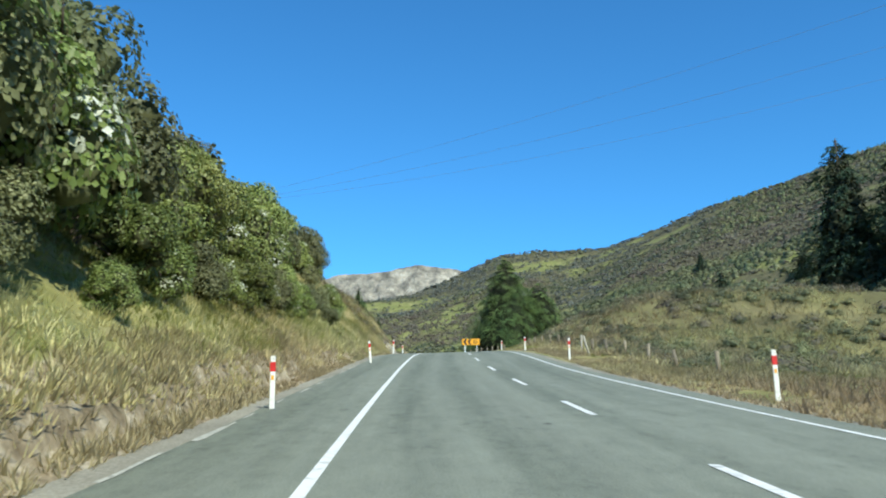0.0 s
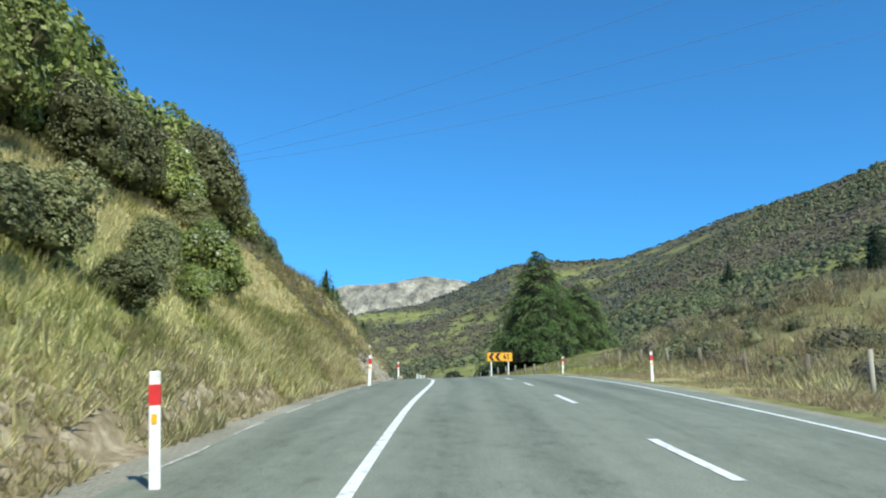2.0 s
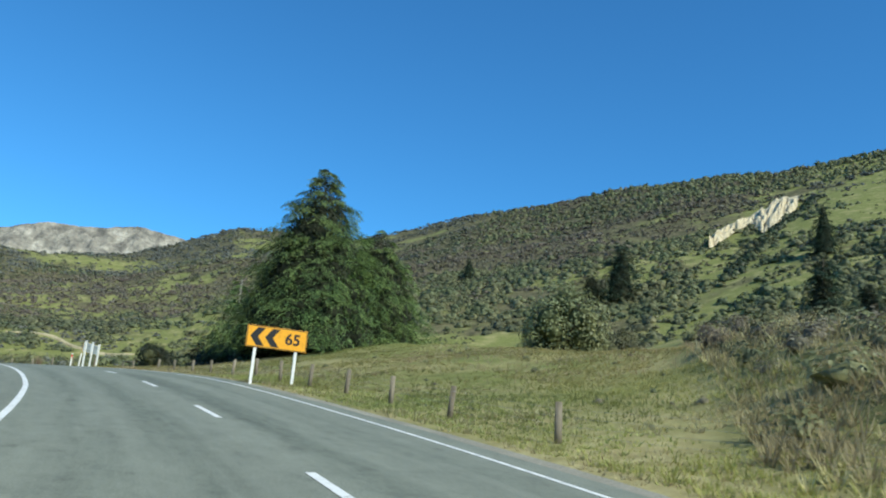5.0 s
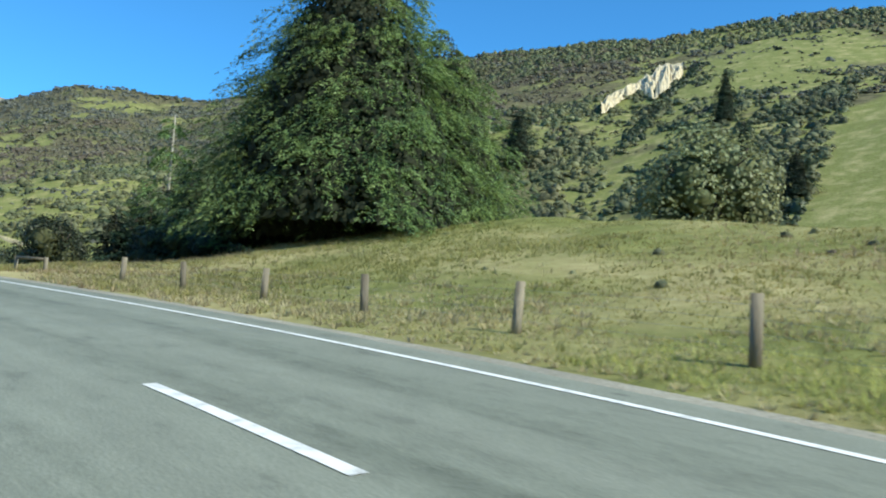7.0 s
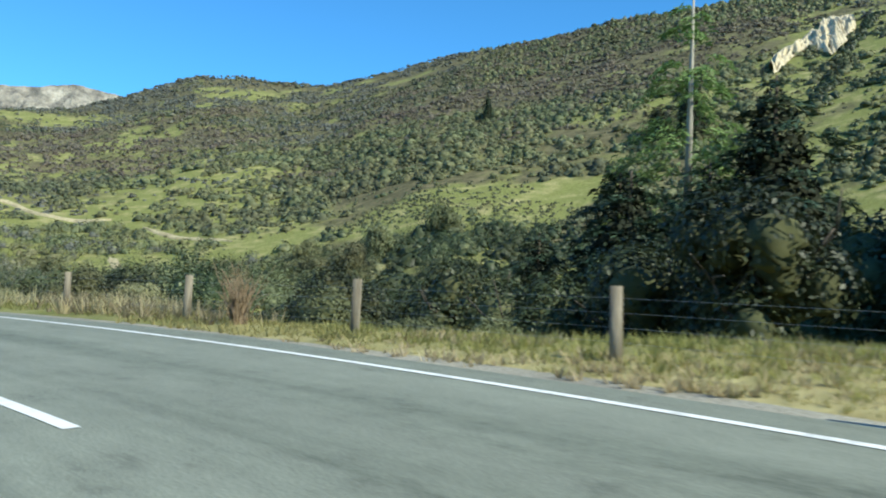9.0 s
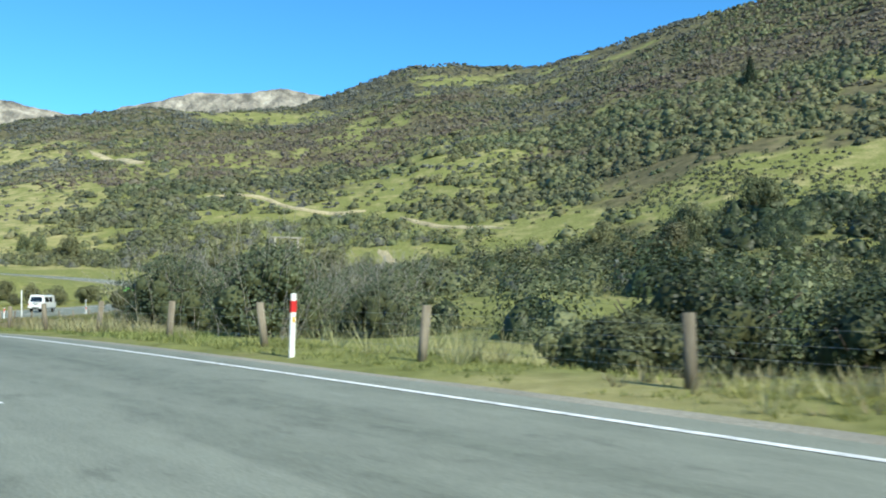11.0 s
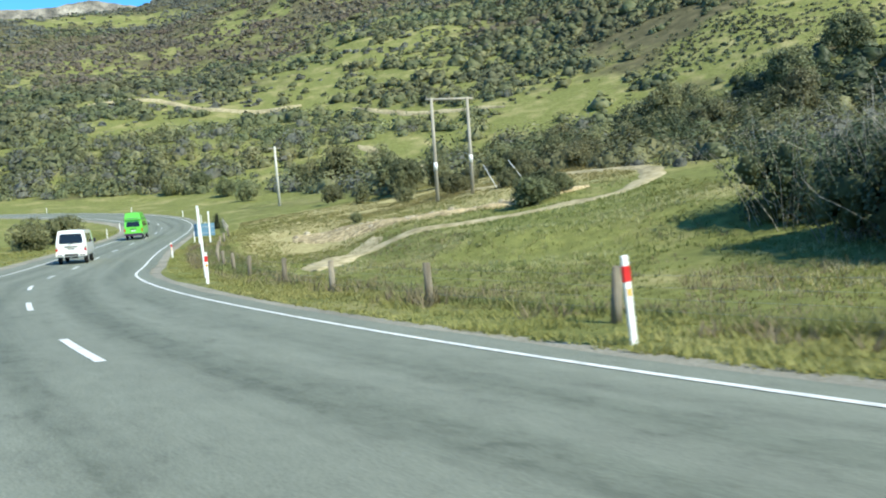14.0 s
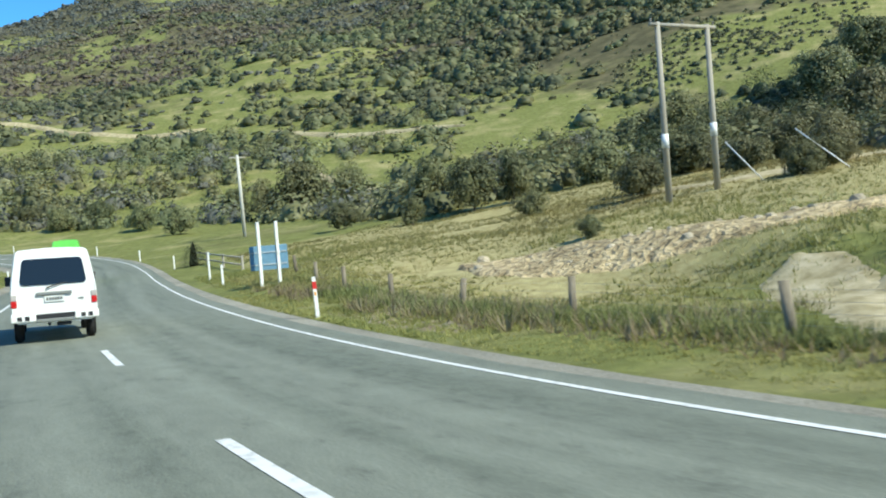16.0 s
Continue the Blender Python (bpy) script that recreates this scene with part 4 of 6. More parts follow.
for s, lat, kind, sc in ((44, -5.9, 0, 0.6), (47.5, -5.8, 1, 0.55), (51, -5.9, 1, 0.6), (54.6, -5.4, 0, 0.34), (57.5, -6.0, 0, 0.7), (59.8, -5.9, 2, 0.6), (62.5, -5.9, 1, 0.6), (65, -5.9, 2, 0.62), (67.5, -5.7, 0, 0.6), (70, -5.8, 2, 0.6),
                         (72.5, -5.8, 1, 0.62), (75, -5.8, 0, 0.6), (77.5, -5.7, 2, 0.6), (80, -5.7, 1, 0.62), (82.5, -5.9, 1, 0.6), (83.8, -5.2, 1, 0.42), (87.5, -6.2, 1, 0.5), (88.3, -5.5, 2, 0.42), (92, -6.4, 2, 0.72), (92.6, -6.0, 0, 0.5),
                         (97, -8.4, 1, 0.5), (120, -13.5, 1, 0.5), (126, -12.5, 0, 0.35), (131, -11.5, 0, 0.4), (137, -9.5, 0, 0.3), (140, -13, 1, 0.5)):
    bank_plant(s, lat, kind, sc)


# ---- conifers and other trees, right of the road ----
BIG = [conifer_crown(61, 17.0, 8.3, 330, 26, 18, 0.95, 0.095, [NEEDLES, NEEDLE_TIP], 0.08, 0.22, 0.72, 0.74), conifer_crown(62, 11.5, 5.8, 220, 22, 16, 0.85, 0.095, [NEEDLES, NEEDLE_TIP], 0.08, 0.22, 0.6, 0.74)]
BIG_TRUNK = [pole_trunk(17, 0.32), pole_trunk(11.5, 0.26)]
plant("conifer", "tall dense dark green conifer with drooping boughs on the mound", "tree", 15.1, 153.6, [("trunk", BIG_TRUNK[0]), ("crown", BIG[0])], (27.5 - float(ground_z(15.1, 153.6)[0])) / 16.9, "conifers on the mound")
plant("conifer", "broad dark green conifer beside a taller one on the mound", "tree", 20.6, 156.5, [("trunk", BIG_TRUNK[1]), ("crown", BIG[1])], (23.8 - float(ground_z(20.6, 156.5)[0])) / 11.3, "conifers on the mound")
plant("conifer", "broad dark green conifer beside a taller one on the mound", "tree", 14.3, 156.2, [("trunk", BIG_TRUNK[1]), ("crown", BIG[1])], 1.0, "conifers on the mound")
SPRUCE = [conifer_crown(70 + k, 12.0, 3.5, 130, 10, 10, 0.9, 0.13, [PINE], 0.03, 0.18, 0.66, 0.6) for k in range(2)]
SPRUCE_TRUNK = pole_trunk(12, 0.2)
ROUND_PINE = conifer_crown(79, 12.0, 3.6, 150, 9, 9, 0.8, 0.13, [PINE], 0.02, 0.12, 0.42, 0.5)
for x, y, top in ((11.4, 169.8, 17.9), (7.6, 171.5, 14.8), (9.0, 174.5, 15.5), (13.6, 173, 15.2), (5.6, 173.5, 12.8), (11.8, 178, 14.5), (9.3, 170.0, 15), (14.6, 177, 14)):
    g = float(ground_z(x, y)[0])
    plant("dark_pine", "dark shaded pine tree in the hollow beside the road", "tree", x, y, [("trunk", SPRUCE_TRUNK), ("crown", random.choice(SPRUCE))], (top - g) / 12 * 1.35, "dark pines in the hollow", tall=0.74)
g = float(ground_z(10.5, 172.8)[0])
LANKY = conifer_crown(75, 14.0, 2.3, 150, 10, 10, 0.75, 0.11, [NEEDLE_TIP], 0.12, 0.15, 0.5, 0)
plant("lanky_pine", "thin tall half-bare pine with a straight trunk", "tree", 10.5, 172.8, [("trunk", pole_trunk(14, 0.2, POLEWOOD)), ("crown", LANKY)], (21.2 - g) / 14)
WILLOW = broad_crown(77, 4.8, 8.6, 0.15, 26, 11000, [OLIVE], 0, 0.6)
plant("round_tree", "round grey-green broadleaf tree behind the mound", "tree", 36.8, 154.6, [("trunk", trunk_mesh(9, 8, 0.22, 0.5)), ("crown", WILLOW)], 0.92)
plant("round_tree", "round grey-green broadleaf tree behind the mound", "tree", 45.0, 160.5, [("trunk", trunk_mesh(8, 8, 0.22, 0.5)), ("crown", WILLOW)], 0.8)
for x, y, top in ((54.6, 116.1, 33.9), (58.5, 109.5, 31), (62.5, 116, 30), (57, 102.5, 26), (61, 103, 25), (53.5, 108, 19), (44.1, 132.2, 20.5), (48, 138, 16.5), (51, 143, 17), (46.5, 135.5, 15), (54, 150, 17.5), (52, 130, 15),
                  (56, 136, 17), (60, 128, 21), (45.1, 103.8, 9.2), (51.5, 112, 14), (50.5, 118, 12), (59, 94, 22), (56, 97, 17)):
    g = float(ground_z(x, y)[0])
    plant("dark_pine", "tall dark green pine tree above the scrubby bank", "tree", x, y, [("trunk", SPRUCE_TRUNK), ("crown", random.choice(SPRUCE))], (top - g) / 12, "dark pines above the bank")
for x, y, top, h in ((133, 498, 101, 12), (226, 352, 94, 20)):
    g = float(ground_z(x, y)[0])
    plant("hill_pine", "lone dark conifer on the open hillside", "tree", x, y, [("trunk", SPRUCE_TRUNK), ("crown", random.choice(SPRUCE))], max(h, 6) / 12, "lone conifers on the hillside")
for x, y, w, h in ((161.7, 389.0, 9.5, 24), (150.5, 391.0, 8.0, 13), (181.3, 297.6, 5.4, 17), (173.4, 271.5, 6.0, 12)):
    plant("hill_pine", "lone dark conifer on the open hillside", "tree", x, y, [("trunk", SPRUCE_TRUNK), ("crown", ROUND_PINE)], w / 3.6, "lone conifers on the hillside", tall=h / 12 / (w / 3.6))
plant("roadside_conifer", "dark green conifer beside the far side of the road", "tree", -66.6, 263.5, [("trunk", BIG_TRUNK[1]), ("crown", BIG[1])], 0.85)
plant("roadside_conifer", "dark green conifer beside the far side of the road", "tree", -78, 263, [("trunk", BIG_TRUNK[0]), ("crown", BIG[0])], 0.75)

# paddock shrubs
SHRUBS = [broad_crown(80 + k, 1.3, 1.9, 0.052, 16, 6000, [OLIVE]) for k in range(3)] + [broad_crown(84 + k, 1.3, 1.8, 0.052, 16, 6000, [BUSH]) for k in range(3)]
SHRUB_STEM = trunk_mesh(11, 1.4, 0.05, 0.9)


def shrub(x, y, sc, label="dense dark green shrub in the paddock", kinds=SHRUBS, tall=1.0, group="paddock shrubs"):
    plant("shrub", label, "shrub", x, y, [("trunk", SHRUB_STEM), ("crown", random.choice(kinds))], sc, group, tall=tall, sink=0.28 * sc)


for x, y, sc in ((-31.2, 271.5, 1.1), (-29.6, 272.8, 1.15), (-27.9, 273.8, 0.7), (-27.3, 284.6, 0.75), (-25.8, 284.9, 0.9), (-24.2, 285.5, 0.85),
                 (-31, 300, 0.9), (-26, 297, 1.1), (-22, 293, 1.2), (-19, 290, 1.2), (-20, 300, 1.6), (-15, 296, 1.5), (-14, 305, 1.8), (-9, 300, 1.9), (-8, 310, 2.0), (-16, 314, 1.9), (-3, 305, 2.0), (-38.8, 284, 0.42)):
    shrub(x, y, sc)
for s, lat, sc in ((330, -9.5, 0.7), (336, -8.5, 0.6), (342, -9, 0.6), (350, -8.5, 0.8), (357, -7.5, 0.7), (363, -7.5, 0.6), (333, -14, 0.9), (346, -13, 0.9)):
    x, y, _ = on_road(s, lat)
    shrub(float(x), float(y), sc, "rounded green shrub on the roadside verge", group="verge shrubs")
# dark shrubs on the slope behind the paddock and over the valley: place, half width, height
for x, y, w, h in ((-24.9, 361.7, 4.2, 6.6), (-17.8, 364.6, 3.3, 5.6), (-29.2, 364.0, 2.5, 5.0), (-32.0, 314.3, 1.3, 2.0), (-33.1, 325.2, 1.7, 2.3), (-26.9, 322.1, 2.5, 4.4), (-26.9, 314.5, 2.5, 4.4),
                   (-23.8, 313.9, 1.8, 3.8), (12.1, 358.9, 4.4, 4.4), (13.4, 353.1, 2.6, 3.9), (-28.7, 293.2, 1.7, 2.2), (30.8, 342.9, 4.8, 4.8), (32.1, 358.0, 4.4, 6.0)):
    sc = w / 1.45
    shrub(x, y, sc, "dense olive green bush on the slope", tall=h / 1.9 / sc, group="bushes on the slope")
for x, y, w, h in ((36.4, 330.3, 5.0, 8.0), (45.9, 343.5, 5.2, 8.0), (63.4, 349.3, 5.5, 8.0), (-39.8, 362.2, 2.4, 3.4), (-42.4, 375.7, 2.3, 3.5), (-45.9, 390.2, 2.6, 3.9), (-55.8, 401.6, 3.2, 3.5),
                   (-81.3, 323.8, 3.0, 3.2), (-76.8, 324.2, 2.4, 3.8), (-69.1, 313.9, 1.5, 3.0), (-62.3, 303.4, 2.2, 2.9), (-61.0, 315.1, 2.4, 3.2), (-51.0, 391.5, 2.6, 3.5), (-29.5, 377.5, 2.4, 3.6), (-96, 422.7, 3.4, 7.0), (-107, 432.1, 2.6, 4.5), (-112.4, 433.6, 2.6, 4.6), (28, 322, 4.5, 6.5), (20, 330, 4.0, 5.5)):
    sc = w / 1.45
    shrub(x, y, sc, "dense olive green bush on the slope", tall=h / 1.9 / sc, group="bushes on the slope")
YOUNG = conifer_crown(90, 2.2, 1.0, 100, 7, 9, 0.28, 0.04, [VALLEY_LEAF, BARE_LEAF], 0.02, -0.05, 0.6, 0.35)
plant("young_conifer", "small bushy dark conifer beside the fence", "shrub", -39.1, 216.8, [("trunk", pole_trunk(2.2, 0.03)), ("crown", YOUNG)], 0.72)
x, y, _ = on_road(358, 8.2)
plant("young_conifer", "small bushy dark conifer beside the fence", "shrub", float(x), float(y), [("trunk", pole_trunk(2.2, 0.03)), ("crown", YOUNG)], 0.8)
SAPLING = conifer_crown(91, 2.2, 0.62, 90, 8, 9, 0.22, 0.035, [NEEDLES, NEEDLE_TIP], 0.03, -0.05, 0.8, 0.4)
for s, lat, h in ((117.3, -6.6, 1.7), (118.2, -6.8, 1.5), (119.4, -6.4, 1.5), (120.0, -6.2, 1.2), (125.4, -6.0, 0.7), (126.1, -5.7, 0.8), (126.4, -5.4, 0.8), (126.3, -4.9, 1.25), (127.4, -4.7, 0.9)):
    x, y, _ = on_road(s, lat)
    plant("pine_sapling", "light green young pine on the top of the bank", "tree", float(x), float(y), [("trunk", pole_trunk(2.2, 0.03)), ("crown", SAPLING)], h / 2.2, "pine saplings on the bank")
plant("young_conifer", "small dark conifer on the grassy mound", "shrub", 19.3, 150.6, [("trunk", pole_trunk(2.2, 0.03)), ("crown", YOUNG)], 0.5)


# bare twiggy shrubs
def twig_mesh(seed, height, stems, mat, spread=0.25):
    rng = np.random.default_rng(seed)
    vs, fs = [], []
    for k in range(stems):
        a, lean = rng.uniform(0, 6.28), rng.uniform(0.05, 0.42)
        p = np.array([rng.normal(0, spread), rng.normal(0, spread), 0.0])
        d = np.array([math.cos(a) * lean, math.sin(a) * lean, 1.0])
        L = height * rng.uniform(0.5, 1.05) / 6
        r = 0.016
        for j in range(6):
            q = p + d / np.linalg.norm(d) * L
            t = np.cross(d, [0.3, 0.9, 0.1])
            t /= np.linalg.norm(t)
            u = np.cross(d / np.linalg.norm(d), t)
            i = len(vs) * 6
            r2 = r * 0.82
            vs.append(np.array([p + t * r, p - t * r * 0.5 + u * r * 0.87, p - t * r * 0.5 - u * r * 0.87, q + t * r2, q - t * r2 * 0.5 + u * r2 * 0.87, q - t * r2 * 0.5 - u * r2 * 0.87]))
            fs += [(i, i + 1, i + 4, i + 3), (i + 1, i + 2, i + 5, i + 4), (i + 2, i, i + 3, i + 5)]
            p, r = q, r2
            d = d + rng.normal(0, 0.15, 3)
    return mesh_of("branchwork", np.vstack(vs), fs, [mat])


TWIGS = [twig_mesh(k, 4.5, 90, TWIG, 0.45) for k in range(3)]
TWIG_LEAF = [broad_crown(95 + k, 1.95, 3.5, 0.05, 26, 7500, [BARE_LEAF], 0, 0.55) for k in range(3)]
rng = np.random.default_rng(21)
for x, y, sc in ((-32.4, 226.0, 1.2), (-32.0, 231.5, 1.35), (-31.0, 237.0, 1.45), (-30.0, 242.5, 1.5), (-28.4, 247.5, 1.5), (-28.2, 251.5, 1.4)):
    for k in range(4):
        px, py = x + 3.6 * k + rng.uniform(-0.6, 0.6), y - 0.9 * k + rng.uniform(-1.3, 1.3)
        plant("twiggy_shrub", "half-bare shrub of pale grey upright twigs with thin leaves", "shrub", px, py, [("branchwork", random.choice(TWIGS)), ("foliage", random.choice(TWIG_LEAF))],
              float(rng.uniform(0.92, 1.05) * sc), "twiggy shrubs by the fence", sink=1.15 * sc)
for x, y, sc in ((-30.3, 246.6, 1.3), (-30.6, 243.6, 1.3), (-31.0, 240.4, 1.2), (-32.0, 221.0, 0.9), (-29.0, 221.5, 1.1), (-31.5, 216.5, 0.75), (-28.5, 216.5, 1.0), (-30.5, 211.5, 0.85), (-27.0, 211.0, 1.0), (-28.5, 206.5, 0.9), (-25.5, 203.0, 1.0)):
    plant("twiggy_shrub", "half-bare shrub of pale grey upright twigs with thin leaves", "shrub", x, y, [("branchwork", random.choice(TWIGS)), ("foliage", random.choice(TWIG_LEAF))], sc, "twiggy shrubs by the fence", sink=0.85 * sc)
for x, y, top in ((-27.6, 244.5, 12.6), (-25.4, 242.0, 11.8)):
    sc = (top - float(ground_z(x, y)[0])) / 3.1 * 0.5
    plant("leafy_shrub", "tall green shrub standing among the bare twiggy ones", "shrub", x, y, [("trunk", TRUNKS[0]), ("crown", CROWNS_OLIVE[1])], sc, "leafy shrubs among the twigs", sink=0.1, tall=2.0)
plant("dead_shrub", "dry brown dead shrub beside the fence", "shrub", -4.6, 163.2, [("branchwork", twig_mesh(9, 1.35, 60, BROWN_TWIG, 0.05)), ("branchlet", twig_mesh(10, 1.1, 60, BROWN_TWIG, 0.05))], 0.85)


# ---- scrub on hills and in the valley: countless ----
def hill_places(rng, n, lo, hi, th0, th1, clump, bias, seed, soft=0.15):
    xs, ys, got = [], [], 0
    while got < n:
        th, q = np.radians(rng.uniform(th0, th1, 3 * n)), rng.uniform(lo ** 2, hi ** 2, 3 * n) ** 0.5
        x, y = q * np.sin(th), 150 + q * np.cos(th)
        s, lat, _, _ = road_frame(x, y)
        keep = (cover(x, y, seed, clump) + rng.normal(0, soft, 3 * n) > bias) & (np.abs(lat) > 34)
        xs.append(x[keep])
        ys.append(y[keep])
        got += keep.sum()
    return np.concatenate(xs)[:n], np.concatenate(ys)[:n]


def bushes(name, label, x, y, r, h, leaves, leaf, mats, kind, seed, shape=LOW_DOME, core=0.86):
    """Countless bushes: an uneven dark core each, with leaf sprays over it."""
    rng = np.random.default_rng(seed)
    n = len(x)
    z = ground_z(x, y)[0]
    v, f = domes(x, y, z, r * core, h * core, rng, shape)
    u = ball(n * leaves, rng).reshape(n, leaves, 3)
    u[..., 2] = np.abs(u[..., 2])
    lump = 1 + 0.22 * np.sin(5 * u[..., 0] + 9 * rng.random((n, 1))) * np.cos(4 * u[..., 1] + 9 * rng.random((n, 1)))
    k = rng.uniform(0.84, 1.1, (n, leaves)) * lump
    p = np.stack([x[:, None] + u[..., 0] * r[:, None] * k, y[:, None] + u[..., 1] * r[:, None] * k, z[:, None] + u[..., 2] * h[:, None] * k], -1)
    v2, f2 = leaf_quads(p.reshape(-1, 3), u.reshape(-1, 3) + np.array([0, 0, 0.35]), np.repeat(r * leaf, leaves), rng, 1.0, 0.32)
    mi = np.r_[np.repeat(kind, len(shape[1])), np.tile(np.repeat(kind, leaves), 2)]
    tagged(new(name, mesh_of(name, np.vstack([v, v2]), np.vstack([f, split_quads(f2) + len(v)]), mats, mi)), label, "scrub", kind="stuff")


rng = np.random.default_rng(31)
x, y = hill_places(rng, 51000, 320, 800, -32, 60, 75, -0.29, 31, 0.18)
hs = hills(x, y)[1]
tone = fbm(x, y, 90, 3, 5) - 0.3 * np.interp(np.degrees(np.arctan2(x, y - 150)), [6, 16, 34, 44], [0, 1, 1, 0]) * np.interp(hs, [0.05, 0.2, 0.72, 0.85], [0, 1, 1, 0]) + 0.5 * fbm(x, y, 25, 2, 6) + rng.normal(0, 0.12, len(x))
kind = np.where(tone > 0.03, 1, np.where(tone < -0.3, 2, 0)) * (hs > 0.1)
r = (0.95 * rng.lognormal(0, 0.4, len(x))).clip(0.4, 2.5) * np.interp(hs, [0, 0.3, 1], [1.25, 1.0, 1.25])
bushes("hill_scrub", "low grey-green and brown scrub scattered over the far hillside", x, y, r, r * rng.uniform(0.45, 0.8, len(x)), 2, 0.5, [SCRUB, SCRUB_GREY, SCRUB_BROWN], kind, 31)
x, y = hill_places(rng, 12000, 130, 400, -30, 56, 48, -0.22, 33, 0.17)
s, lat, _, _ = road_frame(x, y)
away = ~((s > 252) & (np.abs(lat) < 80) & (s < 440))
x, y = x[away], y[away]
r = (1.3 * rng.lognormal(0, 0.42, len(x))).clip(0.45, 3.0)
kind = np.where(fbm(x, y, 60, 3, 8) + rng.normal(0, 0.25, len(x)) > 0.15, 1, 0)
kind = np.where((np.hypot(x, y - 150) < 215 + rng.normal(0, 12, len(x))) & (x > 5), 2, kind)
bushes("slope_bush", "olive and dark green bushes in clumps on the lower slopes", x, y, r, r * rng.uniform(0.7, 1.1, len(x)), 16, 0.26, [BUSH, SCRUB, VALLEY_LEAF], kind, 33, DOME)
for name, s0, s1, l0, l1, tries, most, size, leaves, leaf, seed in (("paddock_edge_bush", 262, 350, 38, 95, 2200, 760, 1.25, 120, 0.09, 35), ("hill_foot_bush", 350, 475, 26, 95, 4200, 1800, 1.5, 84, 0.12, 37)):
    s, lat = rng.uniform(s0, s1, tries), rng.uniform(l0, l1, tries)
    p = on_road(s, lat)
    x, y = p[:, 0], p[:, 1]
    thick = (cover(x, y, 33, 48) + rng.normal(0, 0.2, len(x)) > -0.22) & (np.abs(road_frame(x, y)[1]) > l0 - 2) & ((s0 < 300) | (np.hypot(x + 30, y - 286) > 34))
    x, y = x[thick][:most], y[thick][:most]
    r = (size * rng.lognormal(0, 0.42, len(x))).clip(0.45, 2.1 * size)
    bushes(name, "olive green bushes along the upper edge of the paddock", x, y, r, r * rng.uniform(0.8, 1.25, len(x)), leaves, leaf, [BUSH, OLIVE, SCRUB_GREY], rng.choice([0, 0, 1, 1, 2], len(x)), seed, DOME, 0.6)
x, y = hill_places(rng, 4200, 500, 690, 20, 62, 200, -0.3, 34)
r = (1.8 * rng.lognormal(0, 0.25, len(x))).clip(1.0, 2.8)
bushes("ridge_bush", "dark bush along the ridge of the hill", x, y, r, r * 1.1, 8, 0.38, [BUSH], np.zeros(len(x), int), 34)

a, q = rng.uniform(0, 6.283, 1500), rng.uniform(0, 1, 1500) ** 0.5
pick = rng.integers(0, 6, 1500)
ox, oy, orx, ory = np.array([OPEN[0], OPEN[1], OPEN[2], (40, 430, 40, 30), OPEN[10], OPEN[11]]).T[:, pick]
x, y = ox + np.cos(a) * q * orx * 1.2, oy + np.sin(a) * q * ory * 1.2
r = rng.uniform(0.3, 0.8, len(x))
bushes("open_scrub", "small dark shrubs dotted over open hillside grass", x, y, r, r * 0.9, 8, 0.36, [BUSH, SCRUB], rng.integers(0, 2, len(x)), 36)

# valley floor bush, tall below the road
rng = np.random.default_rng(8)
q, th = rng.uniform(30 ** 2, 215 ** 2, 2600) ** 0.5, np.radians(rng.uniform(-14, 44, 2600))
x, y = q * np.sin(th) - 4, 150 + q * np.cos(th)
s, lat, _, _ = road_frame(x, y)
shut = (lat < 28) | ((s > 256) & (lat < 48)) | ((x > 14) & (x < 40) & (y < 190)) | (fbm(x, y, 40, 3, 12) < -0.22)
x, y = x[~shut][:620], y[~shut][:620]
r = rng.uniform(1.6, 3.4, len(x))
bushes("valley_bush", "dense dark green bush filling the valley floor", x, y, r, r * rng.uniform(1.1, 1.7, len(x)), 430, 0.05, [VALLEY_LEAF, BUSH], (rng.random(len(x)) > 0.75).astype(int), 41, DOME, 0.5)
VALLEY = [broad_crown(110 + k, 2.6, 5.6, 0.08, 22, 9500, [VALLEY_LEAF]) for k in range(3)]
VALLEY_TRUNK = trunk_mesh(12, 4.6, 0.12, 0.7)
for k in range(30):
    s, lat = 178 + 42 * (k + rng.uniform(0, 1)) / 30, (13.5 if k % 2 else 20) + rng.uniform(0, 6)
    x, y, _ = (float(v) for v in on_road(s, lat))
    plant("valley_tree", "rounded dark olive tree in the hollow below the road", "tree", x, y, [("trunk", VALLEY_TRUNK), ("crown", random.choice(VALLEY))], float(rng.uniform(0.62, 0.85) if k % 2 else rng.uniform(0.85, 1.2)),
          "trees in the hollow", sink=0.8)
for k in range(22):
    s, lat = rng.uniform(186, 222), rng.uniform(10.5, 13)
    x, y, _ = (float(v) for v in on_road(s, lat))
    shrub(x, y, float(rng.uniform(0.45, 0.8)), "low olive shrub below the fence", group="shrubs below the fence")


# the scrubby knoll
s, lat = rng.uniform(70, 146, 900), rng.uniform(9.4, 34, 900)
s, lat = s[s < 121 + 1.2 * (lat - 8)], lat[s < 121 + 1.2 * (lat - 8)]
p = on_road(s, lat)
r = rng.uniform(0.25, 0.8, len(s))
bushes("bank_scrub", "low brown and olive scrub on the knoll", p[:, 0], p[:, 1], r, r * 0.8, 150, 0.1, [OLIVE, SCRUB_BROWN, SCRUB], rng.choice([0, 1, 2, 2], len(s)), 42, DOME, 0.6)
s, lat = rng.uniform(118, 160, 60), rng.uniform(11, 24, 60)
p = on_road(s, lat)
r = rng.uniform(0.08, 0.2, len(s))
bushes("mound_scrub", "low brown shrubs at the end of the mound", p[:, 0], p[:, 1], r, r * 0.9, 60, 0.13, [OLIVE, SCRUB_BROWN, SCRUB], rng.integers(0, 3, len(s)), 43, DOME)


